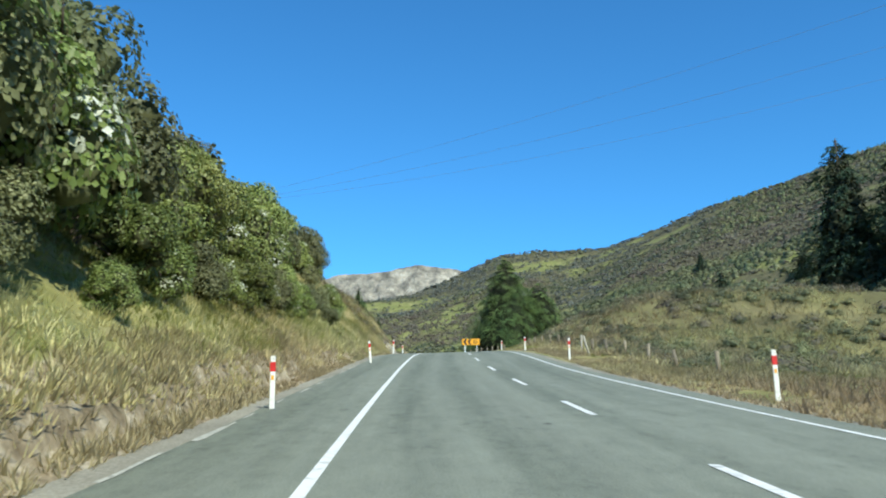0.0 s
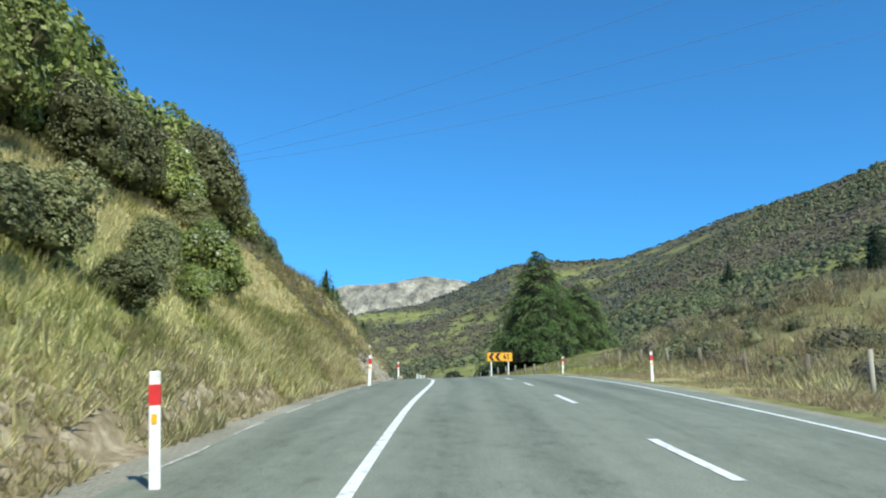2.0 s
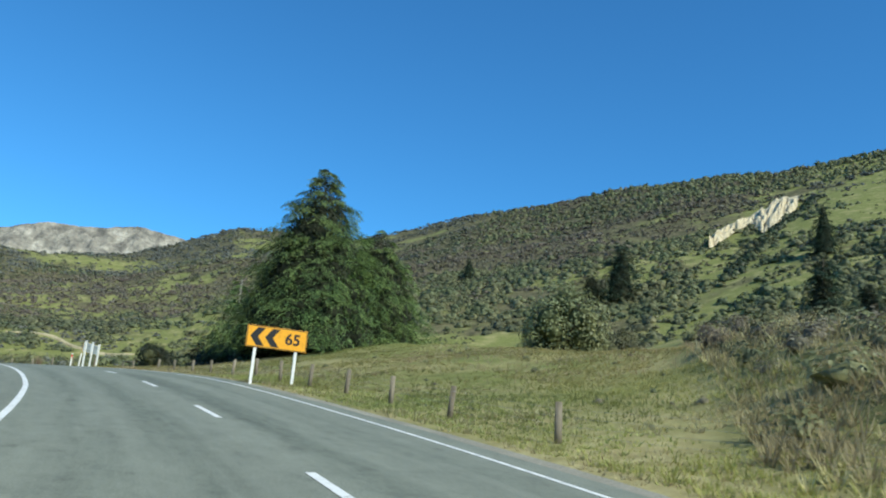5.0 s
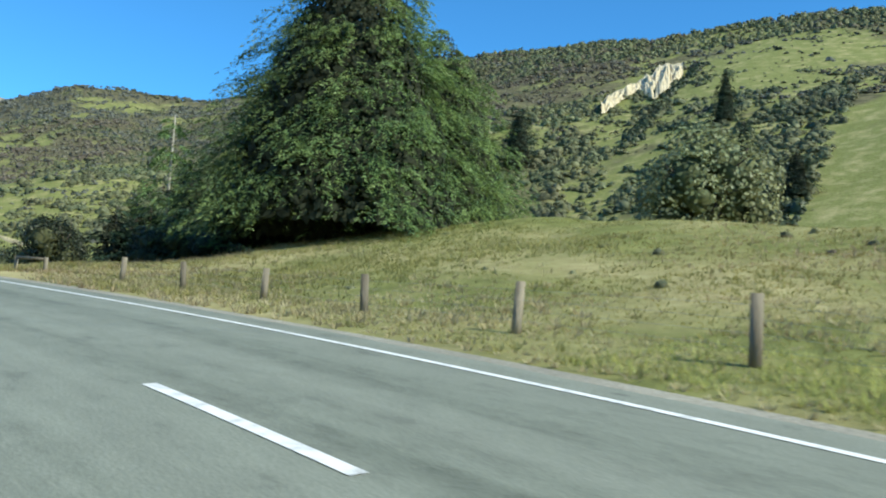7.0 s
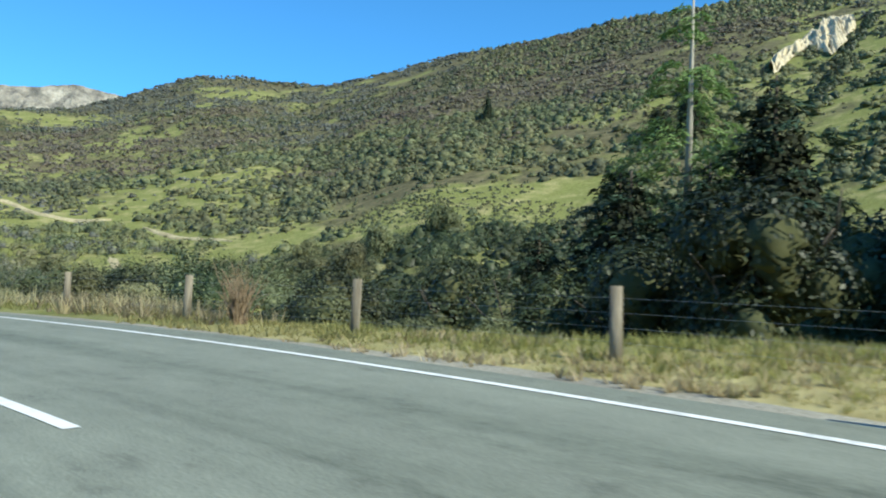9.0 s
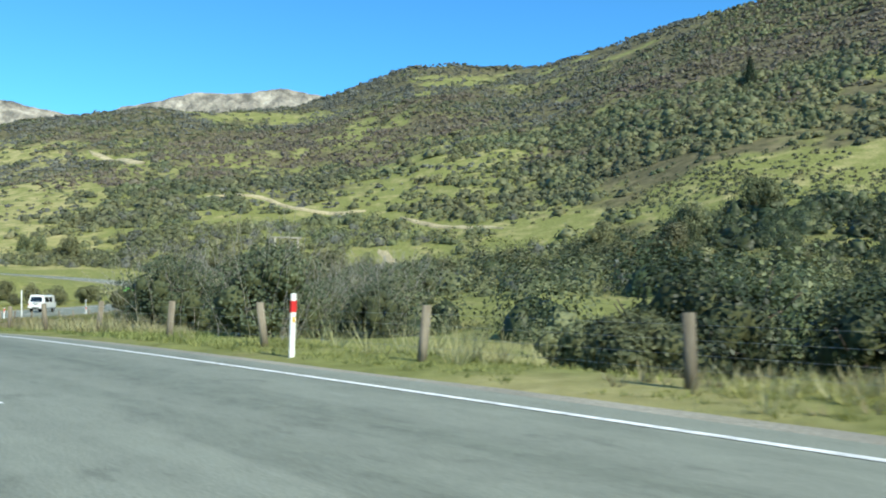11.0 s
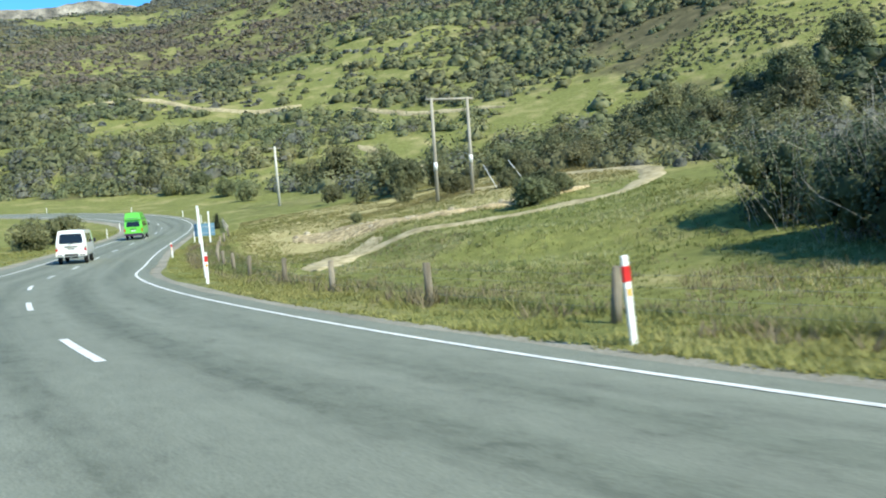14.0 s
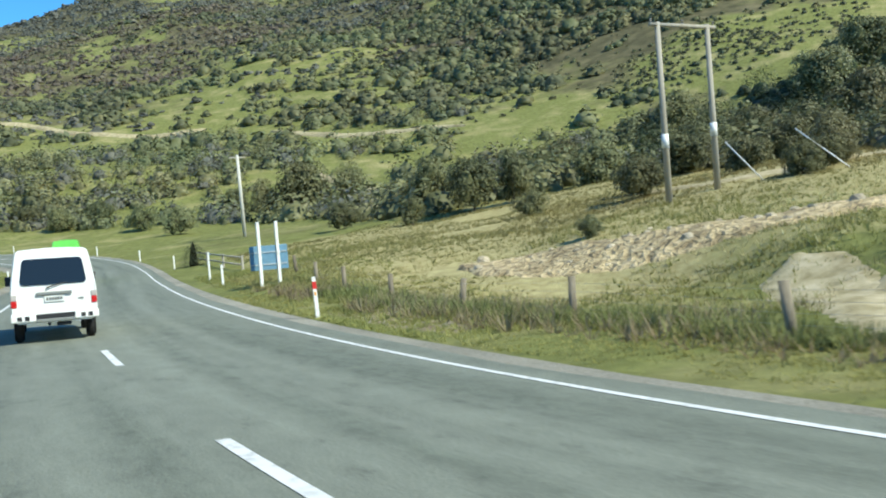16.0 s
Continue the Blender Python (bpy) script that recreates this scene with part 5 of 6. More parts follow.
rng_n = np.random.default_rng(90)
s, lat = rng_n.uniform(104, 138, 330), -rng_n.uniform(3.9, 13.5, 330)
p = on_road(s, lat)
r = rng_n.uniform(0.12, 0.42, len(s))
bushes("bank_end_scrub", "low dead brown and grey scrub on the eroded end of the bank", p[:, 0], p[:, 1], r, r * 0.9, 110, 0.1, [OLIVE, SCRUB_BROWN, SCRUB], rng_n.choice([0, 1, 1, 2], len(s)), 44, DOME, 0.6)


# ---- grass ----
FARM_TRACK = [(-44.4, 267.0), (-43.2, 268.8), (-41.3, 270.4), (-38.5, 269.8), (-35.6, 269.4), (-32, 268.4), (-28.5, 268.2), (-25, 270.0), (-21.5, 274.0), (-19.6, 279.5), (-22, 285), (-27, 290), (-26, 297)]
RUBBLE_LINE = [(-42.8, 286.5), (-41, 283), (-39, 279.7), (-36.5, 277.6), (-33, 276.2), (-29.5, 275), (-26, 274)]


def tufts(name, label, s0, s1, l0, l1, count, height, mat, seed, blades=7, bias=-9.0, clump=5.0, width=0.012, where=None):
    rng = np.random.default_rng(seed)
    s, lat = rng.uniform(s0, s1, count), rng.uniform(l0, l1, count)
    if where:
        s, lat = s[where(s, lat)], lat[where(s, lat)]
    p = on_road(s, lat)
    x, y = p[:, 0], p[:, 1]
    keep = fbm(x, y, clump, 3, seed) > bias
    for line, reach in ((FARM_TRACK, 1.1), (RUBBLE_LINE, 1.3)) if s1 > 250 else ():
        g = glide(line, 8)
        keep &= np.hypot(x[:, None] - g[None, :, 0], y[:, None] - g[None, :, 1]).min(1) > reach
    x, y, lat = x[keep], y[keep], lat[keep]
    z = ground_z(x, y)[0]
    n = len(x)
    h = height * rng.uniform(0.45, 1.25, (n, 1)) * (0.75 + 0.5 * (fbm(x, y, 7, 2, seed + 1)[:, None] > 0))
    a = rng.uniform(0, 6.283, (n, blades))
    lean = rng.uniform(0.25, 1.1, (n, blades)) * h
    r0 = rng.uniform(0, 0.09, (n, blades))
    bx, by = x[:, None] + np.cos(a) * r0, y[:, None] + np.sin(a) * r0
    tx, ty = bx + np.cos(a) * lean, by + np.sin(a) * lean
    hh = h * rng.uniform(0.6, 1.1, (n, blades))
    w = width * rng.uniform(0.7, 1.6, (n, blades)) * 2
    zb = np.repeat(z[:, None], blades, 1) - 0.03
    A = np.stack([bx - np.sin(a) * w, by + np.cos(a) * w, zb], -1)
    B = np.stack([bx + np.sin(a) * w, by - np.cos(a) * w, zb], -1)
    D = np.stack([tx, ty, zb + hh], -1)
    v = np.stack([A, B, D], 2).reshape(-1, 3)
    tagged(new(name, mesh_of(name, v, np.arange(len(v)).reshape(-1, 3), [mat])), label, "grass", kind="stuff")


on_knoll = lambda s, lat: s < 122 + 1.2 * (lat - 8)
off_scree = lambda s, lat: (s < 104) | (s > 113.5) | (lat < -4.7 + 0.2 * np.abs(s - 109))
on_mound = lambda s, lat: s > 120 + 1.2 * (lat - 8)
tufts("bank_grass", "tall dry straw grass on the cut bank", 62, 113, -13.5, -4.0, 9000, 0.26, GRASS_DRY, 51, 8, -0.25, width=0.007)
tufts("bank_grass_green", "green grass mixed in on the cut bank", 34, 111, -12, -4.2, 14000, 0.26, GRASS_GREEN, 52, 8, -0.2, width=0.007)
tufts("bank_foot_grass", "brown dead grass hanging over the foot of the bank", 34, 108, -4.9, -3.2, 6500, 0.22, GRASS_BROWN, 61, 8, -0.35, 2.0, width=0.007)
tufts("bank_fringe", "straw grass along the top of the low clay cut", 34, 88, -6.2, -3.7, 4200, 0.26, GRASS_DRY, 72, 8, -0.15, 2.0, width=0.007)
tufts("bank_skirt_grass", "straw grass hanging down the foot of the bank", 88, 116, -5.6, -3.3, 4200, 0.26, GRASS_DRY, 69, 8, -0.3, 2.0, width=0.007, where=off_scree)
tufts("bank_skirt_green", "green grass hanging down the foot of the bank", 88, 112, -5.8, -3.5, 3600, 0.28, GRASS_GREEN, 70, 8, -0.15, 3.0, width=0.007, where=off_scree)
tufts("bank_end_grass", "dead brown grass on the eroded end of the bank", 106, 138, -15, -3.3, 7500, 0.3, GRASS_BROWN, 66, 8, -0.3, 2.2, width=0.007, where=off_scree)
tufts("bank_end_straw", "pale straw grass on the eroded end of the bank", 106, 138, -15, -3.6, 2600, 0.26, GRASS_GOLD, 68, 8, -0.05, 2.6, width=0.007, where=off_scree)
tufts("hollow_grass", "low brown grass beside the shaded hollow", 36, 76, 7.4, 22, 9000, 0.24, GRASS_BROWN, 67, 7, -0.3, 3.0, width=0.007)
tufts("verge_dead_grass", "short dead brown grass along the climbing verge", 30, 112, 6.1, 9.2, 13000, 0.14, GRASS_BROWN, 82, 7, -0.3, 3.0, width=0.006)
tufts("mound_grass", "short golden grass over the mound", 112, 190, 6.5, 24, 44000, 0.12, GRASS_GOLD, 53, 6, -0.3, width=0.006, where=on_mound)
tufts("mound_grass_green", "short green grass over the mound", 60, 200, 7.6, 23, 26000, 0.12, GRASS_GREEN, 54, 6, -0.15, width=0.006)
tufts("mound_grass_brown", "brown seeding grass over the mound", 112, 186, 8, 24, 9000, 0.17, GRASS_BROWN, 62, 6, 0.0, width=0.004, where=on_mound)
tufts("knoll_tussock", "brown tussock grass on the knoll", 72, 140, 8.6, 30, 13000, 0.44, GRASS_BROWN, 63, 8, -0.3, 3.0, width=0.008, where=on_knoll)
tufts("knoll_grass", "straw grass between scrub on the knoll", 70, 140, 8.0, 30, 5500, 0.4, GRASS_DRY, 64, 7, 0.0, 3.0, width=0.007, where=on_knoll)
tufts("mound_foot_green", "short green grass along the foot of the mound", 110, 150, 6.5, 9.4, 3500, 0.15, GRASS_GREEN, 74, 7, -0.5, 2.0, width=0.006)
tufts("mound_foot_grass", "brown grass along the foot of the mound", 108, 186, 6.3, 12.5, 9000, 0.12, GRASS_BROWN, 71, 8, -0.1, 2.0, width=0.007)
tufts("verge_grass", "dry grass along the fence line", 172, 345, 7.6, 11.5, 12000, 0.17, GRASS_GOLD, 55, 8, 0.05, width=0.006)
tufts("fence_line_grass", "rough brown grass round the paddock fence", 262, 330, 7.3, 10.0, 1800, 0.32, GRASS_BROWN, 73, 8, -0.1, 2.0, width=0.007)
tufts("fence_line_green", "rank dark green grass round the paddock fence", 258, 332, 7.9, 9.8, 6500, 0.24, RANK_GRASS, 80, 8, -0.1, 2.0, width=0.007)
tufts("verge_tussock", "tall straw tussock grass along the verge above the hollow", 190, 214, 6.9, 9.2, 700, 0.34, GRASS_DRY, 75, 9, 0.0, 1.5, width=0.007)
tufts("verge_tussock_brown", "dark brown rank grass along the verge above the hollow", 188, 216, 7.0, 9.6, 600, 0.32, GRASS_BROWN, 76, 9, -0.1, 1.5, width=0.007)
tufts("verge_grass_green", "green grass on the verge and paddock edge", 172, 345, 6.9, 13, 27000, 0.14, GRASS_GREEN, 56, 8, -0.4, width=0.006)
tufts("verge_short_grass", "short bright green grass between the road and the fence", 255, 330, 6.3, 8.3, 11000, 0.09, GRASS_GREEN, 81, 7, -0.35, 2.0, width=0.006)
tufts("paddock_grass", "green paddock grass", 250, 320, 9, 34, 19000, 0.17, GRASS_GREEN, 57, 6, -0.3, width=0.008)
tufts("paddock_seed_grass", "brown seeding grass through the paddock", 256, 312, 9, 26, 8000, 0.24, GRASS_BROWN, 78, 6, 0.0, 4.0, width=0.006)
tufts("paddock_straw_grass", "pale straw grass in patches over the paddock", 256, 322, 9, 34, 8000, 0.2, GRASS_DRY, 79, 6, 0.02, 6.0, width=0.007)
tufts("paddock_grass_dry", "dry straw grass over the paddock slope", 314, 362, 10.5, 40, 26000, 0.17, GRASS_GOLD, 58, 6, -0.35, width=0.008)
tufts("roadside_seedheads", "tall pale dry seed heads beside the fence", 226, 254, 7.6, 9.6, 1500, 0.42, GRASS_BROWN, 59, 8, 0.0, 3.0, width=0.005)
tufts("fence_seedheads", "tall pale dry grass stalks along the fence above the hollow", 190, 236, 7.7, 9.8, 1700, 0.52, GRASS_DRY, 65, 8, 0.22, 2.5, width=0.004)
tufts("far_verge_grass", "short grass on the far verge", 280, 380, -12, -3.4, 8000, 0.16, GRASS_GREEN, 60, 6, -0.3, width=0.012)


# ---- roadside furniture ----
def edge_post_meshes():
    bm = bmesh.new()
    box(bm, -0.045, 0.045, -0.018, 0.018, -0.25, 0.98, 0.008)
    post = bpy.data.meshes.new("post")
    bm.to_mesh(post)
    post.materials.append(WHITE)
    bm = bmesh.new()
    box(bm, -0.0475, 0.0475, -0.0205, 0.0205, 0.70, 0.87, 0.003)
    band = bpy.data.meshes.new("band")
    bm.to_mesh(band)
    band.materials.append(RED)
    bm = bmesh.new()
    box(bm, -0.022, 0.022, -0.026, -0.0185, 0.55, 0.63, 0.003)
    refl = bpy.data.meshes.new("reflector")
    bm.to_mesh(refl)
    refl.materials.append(AMBER)
    return post, band, refl


POST, BAND, REFL = edge_post_meshes()


def heading(s):
    return math.degrees(math.atan2(-np.interp(s, ALONG, DIR[:, 0]), np.interp(s, ALONG, DIR[:, 1])))


def edge_post(s, lat, lean=0.0, red=True):
    x, y, z = (float(v) for v in on_road(s, lat))
    ob = tagged(new("edge_marker_post"), "white roadside marker post with a red band" if red else "plain white roadside marker post", "marker post", "roadside marker posts")
    ob.matrix_basis = pose(x, y, z - 0.04, 0, lean, heading(s) + random.uniform(-6, 6))
    put(POST, "post", ob)
    if red:
        put(BAND, "band", ob)
        put(REFL, "reflector", ob)


for s, lat, lean in ((34, -2.9, 0), (55.3, -2.55, 0), (77.6, -2.38, -4), (97.2, -2.7, 1), (118.0, -2.6, 0), (145.4, -2.8, 0), (289, -3.2, 0), (346, -3.1, 2), (362, -3.1, 0), (378, -3.1, -3)):
    edge_post(s, lat, lean, red=s < 200)
for s, lat, lean in ((33, 6.7, 0), (55.5, 6.7, 0), (77.3, 6.3, 0), (98.0, 6.15, 0), (117.6, 6.35, 1), (177.6, 6.3, 0), (197.0, 6.9, 2), (221, 6.9, 0), (245.6, 6.85, 0), (270.9, 6.65, -5), (290.8, 6.5, 0), (318.2, 6.45, -2)):
    edge_post(s, lat, lean)
for s, lat in ((336.4, 7.25), (358.6, 7.0), (376.3, 6.4), (392, 6.3), (408, 6.3), (424, 6.3)):
    edge_post(s, lat, 0, False)
edge_post(177.1, 6.7, 3, False)


def white_pole(s, lat, height, lean, label):
    x, y, z = (float(v) for v in on_road(s, lat))
    ob = thing("white_pole", label, "pole", "plain white poles")
    ob.matrix_basis = pose(x, y, z - 0.05, 0, lean, heading(s))
    bm = bmesh.new()
    box(bm, -0.042, 0.042, -0.042, 0.042, -0.3, height, 0.006)
    part("post", bm, WHITE, ob)
    bm = bmesh.new()
    box(bm, -0.046, 0.046, -0.046, 0.046, height, height + 0.015, 0.004)
    part("cap", bm, WHITE, ob)


white_pole(294.6, 6.95, 2.5, -2.5, "tall plain white square pole on the verge")
white_pole(342.1, 7.4, 1.45, 0, "short plain white square pole on the verge")


def text_mesh(word, size):
    cu = bpy.data.curves.new("writing", "FONT")
    cu.body, cu.size, cu.align_x, cu.align_y, cu.extrude = word, size, "CENTER", "CENTER", 0.002
    cu.offset = 0.012
    ob = bpy.data.objects.new("writing", cu)
    me = bpy.data.meshes.new_from_object(ob)
    bpy.data.objects.remove(ob)
    return me


def chevron(bm, x, w, h, thick, point=-1, y=-0.02):
    """A flat arrow head that points along x."""
    pts = [(x, h / 2), (x + thick, h / 2), (x + thick + point * w, 0), (x + thick, -h / 2), (x, -h / 2), (x + point * w, 0)]
    lo = [bm.verts.new((px, y, pz)) for px, pz in pts]
    hi = [bm.verts.new((px, y - 0.004, pz)) for px, pz in pts]
    for a, b, c, d in ((0, 1, 2, 5), (5, 2, 3, 4)):
        bm.faces.new([hi[i] for i in (a, b, c, d)])
        bm.faces.new([lo[i] for i in (d, c, b, a)])
    for i in range(6):
        j = (i + 1) % 6
        bm.faces.new([lo[i], lo[j], hi[j], hi[i]])


def curve_sign(x, y, turn, legs, width, height, low, chevrons, word, point, label, leg_top=None):
    z = float(on_road(*[float(v[0]) for v in road_frame(np.array([x]), np.array([y]))[:2]])[2])
    ob = thing("curve_sign", label, "road sign", at=(x, y, z), turn=turn)
    for lx in legs:
        bm = bmesh.new()
        box(bm, lx - 0.05, lx + 0.05, 0.0, 0.1, -0.4, leg_top or low + height * 0.8, 0.006)
        part("leg", bm, WHITE, ob)
    bm = bmesh.new()
    box(bm, -width / 2, width / 2, -0.02, -0.002, low, low + height, 0.004)
    panel = part("panel", bm, [AMBER], ob, "amber yellow sign panel")
    for a, b, c, d in ((-1, 1, -0.5, -0.5), (-1, 1, 0.5, 0.5), (-1, -1, -0.5, 0.5), (1, 1, -0.5, 0.5)):
        bm = bmesh.new()
        t = 0.012
        box(bm, a * (width / 2 - 0.025) - t, b * (width / 2 - 0.025) + t, -0.026, -0.019, low + height / 2 + c * (height - 0.05) - t, low + height / 2 + d * (height - 0.05) + t)
        part("border", bm, BLACK, panel)
    bm = bmesh.new()
    box(bm, -width / 2, width / 2, 0.0, 0.03, low + height * 0.25, low + height * 0.25 + 0.05)
    box(bm, -width / 2, width / 2, 0.0, 0.03, low + height * 0.7, low + height * 0.7 + 0.05)
    box(bm, -width / 2 + 0.01, width / 2 - 0.01, -0.0015, 0.002, low + 0.01, low + height - 0.01)
    part("backing", bm, SIGNBACK, ob, "grey metal sign backing")
    for cx in chevrons:
        bm = bmesh.new()
        chevron(bm, cx, 0.24 * point * point, height * 0.82, 0.27, point)
        o = part("chevron", bm, BLACK, panel)
        o.location.z = low + height / 2
    if word:
        me = text_mesh(word, height * 0.7)
        me.materials.append(BLACK)
        o = put(me, "writing", panel, pose(width * 0.26, -0.026, low + height / 2, 90, 0, 0))
    return ob


curve_sign(9.9, 118.6, 4, (-0.72, 0.72), 2.15, 0.78, 1.2, (-0.70, -0.18), "65", -1, "amber curve sign with black chevrons and 65 on white legs")
curve_sign(0.45, 150.7, 250, (-0.95, 0.0, 0.95), 2.4, 0.66, 0.9, (-0.55, -0.1, 0.35, 0.8), "", 1, "amber chevron sign with black arrows on three white posts", 1.66)


def low_rail(x0, y0, x1, y1):
    z0, z1 = float(ground_z(x0, y0)[0]), float(ground_z(x1, y1)[0])
    ob = thing("wooden_barrier", "low weathered wooden rail on two posts in dry grass", "barrier", at=(x0, y0, z0))
    d = Vector((x1 - x0, y1 - y0, z1 - z0))
    for p in (Vector((0, 0, 0)), d):
        bm = bmesh.new()
        rod(bm, p + Vector((0, 0, -0.4)), p + Vector((0, 0, 0.46)), 0.065, 0.06, 10)
        part("post", bm, POSTWOOD, ob)
    bm = bmesh.new()
    rod(bm, Vector((0, 0, 0.42)), d + Vector((0, 0, 0.39)), 0.05, 0.045, 8)
    part("rail", bm, POSTWOOD, ob)


low_rail(2.75, 148.7, 3.55, 146.3)

# ---- wire fence along the right-hand side ----
FPOST = []
for k in range(4):
    rr = np.random.default_rng(k)
    bm = bmesh.new()
    rod(bm, (0, 0, -0.4), (rr.normal(0, 0.03), rr.normal(0, 0.03), 1.12), 0.075, 0.066, 10)
    me = bpy.data.meshes.new("fence_post")
    bm.to_mesh(me)
    bm.free()
    me.materials.append(POSTWOOD)
    FPOST.append(me)


def fence(name, label, s_list, lats, heights, seed):
    rr = random.Random(seed)
    s0 = s_list[0]
    x, y, _ = on_road(s0, lats[0])
    root = thing(name, label, "fence", at=(float(x), float(y), float(ground_z(x, y)[0])))
    inv = root.matrix_basis.inverted()
    tops = []
    for s, lat, h in zip(s_list, lats, heights):
        x, y, _ = (float(v) for v in on_road(s, lat))
        z = float(ground_z(x, y)[0])
        lean = rr.gauss(0, 2.5)
        m = inv @ pose(x, y, z, rr.gauss(0, 2), lean, rr.uniform(0, 360)) @ Matrix.Diagonal((1, 1, h, 1))
        put(rr.choice(FPOST), "post", root, m)
        tops.append((x, y, z, h))
    for k in range(4):
        cu = bpy.data.curves.new("wire", "CURVE")
        cu.dimensions, cu.bevel_depth = "3D", 0.0016
        sp = cu.splines.new("POLY")
        sp.points.add(len(tops) - 1)
        for p, (x, y, z, h) in zip(sp.points, tops):
            p.co = (*(inv @ Vector((x, y, z + h * (0.28 + 0.22 * k)))), 1)
        o = bpy.data.objects.new("wire", cu)
        me = bpy.data.meshes.new_from_object(o)
        bpy.data.objects.remove(o)
        me.materials.append(STEEL)
        put(me, "wire", root)


s1 = np.r_[np.arange(66, 117, 4.6), 119.2, 126.5, 131.0, 134.7, 138.3, 141.9, 145.3, 148.6, 152.0, 155.4, 158.6, 162.1, 165.5]
fence("wire_fence", "old wire fence on weathered wooden posts below the mound", s1, np.interp(s1, [64, 118, 122, 127, 135, 150, 160, 166.8], [9.2, 9.2, 8.9, 7.7, 7.9, 8.1, 8.2, 8.3]), np.interp(s1, [130, 145, 158], [0.66, 0.72, 0.56]), 1)
s2 = np.r_[176.5, 181.2, 185.2, 189.4, 193.6, 197.8, 202.1, 206.3, 210.6, 214.9, 219.2, 223.5, 227.8, 232.1, 236.4, 241.2, 247.3]
fence("wire_fence", "wire fence on weathered wooden posts above the valley", s2, np.interp(s2, [176, 185, 197, 240, 248], [7.5, 7.5, 7.75, 8.0, 8.7]), [0.7] * len(s2), 2)
s3 = np.r_[252, 257, 262.2, 267.3, 272.4, 277.5, 282.7, 287.3, 292.8, 297.2, 301.6, 306.1, 311.0, 315.6, 320.3, 325, 329.5, 334]
fence("wire_fence", "wire fence on grey wooden posts along the paddock", s3, np.interp(s3, [252, 262, 272.4, 282.7, 292.8, 301.6, 311, 325, 334], [8.9, 8.2, 7.72, 7.9, 8.1, 8.43, 8.72, 9.3, 9.9]), [0.64] * len(s3), 3)
for s, lat, lean, h in ((84.0, 8.2, -14, 1.0), (88.5, 8.5, 2, 0.95)):
    x, y, _ = (float(v) for v in on_road(s, lat))
    ob = thing("leaning_post", "pale weathered loose fence post on the verge", "post")
    ob.matrix_basis = pose(x, y, float(ground_z(x, y)[0]), 0, lean, 0)
    bm = bmesh.new()
    rod(bm, (0, 0, -0.3), (0, 0, h), 0.06, 0.055, 8)
    part("post", bm, POLEWOOD, ob)


def timber_gate(s0, s1, lat0, lat1):
    a, b = Vector(on_road(s0, lat0)), Vector(on_road(s1, lat1))
    ob = thing("timber_fence", "short pale timber rail fence by the gateway", "fence", at=a)
    d = b - a
    for k in range(4):
        p = d * (k / 3)
        bm = bmesh.new()
        box(bm, p.x - 0.06, p.x + 0.06, p.y - 0.06, p.y + 0.06, p.z - 0.3, p.z + 1.0, 0.01)
        part("post", bm, POLEWOOD, ob)
    for h in (0.5, 0.9):
        bm = bmesh.new()
        rod(bm, Vector((0, 0, h)), d + Vector((0, 0, h)), 0.05, 0.05, 6)
        part("rail", bm, POLEWOOD, ob)


timber_gate(346, 362, 9.6, 8.7)


# blue-backed information sign
def board_sign():
    a, b = (-49.24, 289.98), (-48.4, 291.2)
    z = 5.5
    ob = thing("road_sign", "back of a large road sign on two tall white posts", "road sign", at=(-49.24, 289.98, z))
    for px, py in ((0.0, 0.0), (0.78, 0.35)):
        bm = bmesh.new()
        box(bm, px - 0.055, px + 0.055, py - 0.055, py + 0.055, -0.3, 2.5, 0.006)
        part("post", bm, WHITE, ob)
    bm = bmesh.new()
    box(bm, -0.28, 1.15, 0.36, 0.385, 0.72, 1.62, 0.004)
    o = part("panel", bm, plain("blue grey panel", (0.16, 0.30, 0.42), 0.4, 0.2), ob, "blue grey sign panel")
    for h in (0.9, 1.35):
        bm = bmesh.new()
        box(bm, -0.25, 1.12, 0.33, 0.36, h, h + 0.05)
        part("rail", bm, SIGNBACK, ob)


board_sign()


# ---- power poles and wires ----
def h_frame(name, label, a, b, za, zb, top, arm):
    ob = thing(name, label, "power pole", at=(a[0], a[1], za))
    d = Vector((b[0] - a[0], b[1] - a[1], 0))
    for p, zz in ((Vector((0, 0, 0)), 0.0), (d, zb - za)):
        bm = bmesh.new()
        rod(bm, (p.x, p.y, zz - 0.5), (p.x, p.y, top - za), 0.16, 0.11, 12)
        leg = part("pole", bm, POLEWOOD, ob)
        bm = bmesh.new()
        rod(bm, (p.x, p.y, zz + 2.4), (p.x, p.y, zz + 3.0), 0.165, 0.16, 12)
        part("collar", bm, WHITE, leg)
    u = d.normalized()
    bm = bmesh.new()
    p, q = -u * arm, d + u * arm
    rod(bm, (p.x, p.y, top - za - 0.12), (q.x, q.y, top - za - 0.12), 0.09, 0.09, 8)
    part("crossarm", bm, POLEWOOD, ob)
    for f in (-0.9, 0.5, 1.9):
        c = (d * 0.5 + u * ((f - 0.5) * (d.length / 2 + arm) * 0.95 / 1.4))
        bm = bmesh.new()
        for k in range(3):
            rod(bm, (c.x, c.y, top - za - 0.05 + 0.07 * k), (c.x, c.y, top - za - 0.01 + 0.07 * k), 0.06, 0.04, 8)
        part("insulator", bm, plain("porcelain", (0.3, 0.28, 0.25), 0.25), ob)
    return [tuple(Vector((a[0], a[1], top + 0.15)) + d * 0.5 + u * ((f - 0.5) * (d.length / 2 + arm) * 0.95 / 1.4)) for f in (-0.9, 0.5, 1.9)]


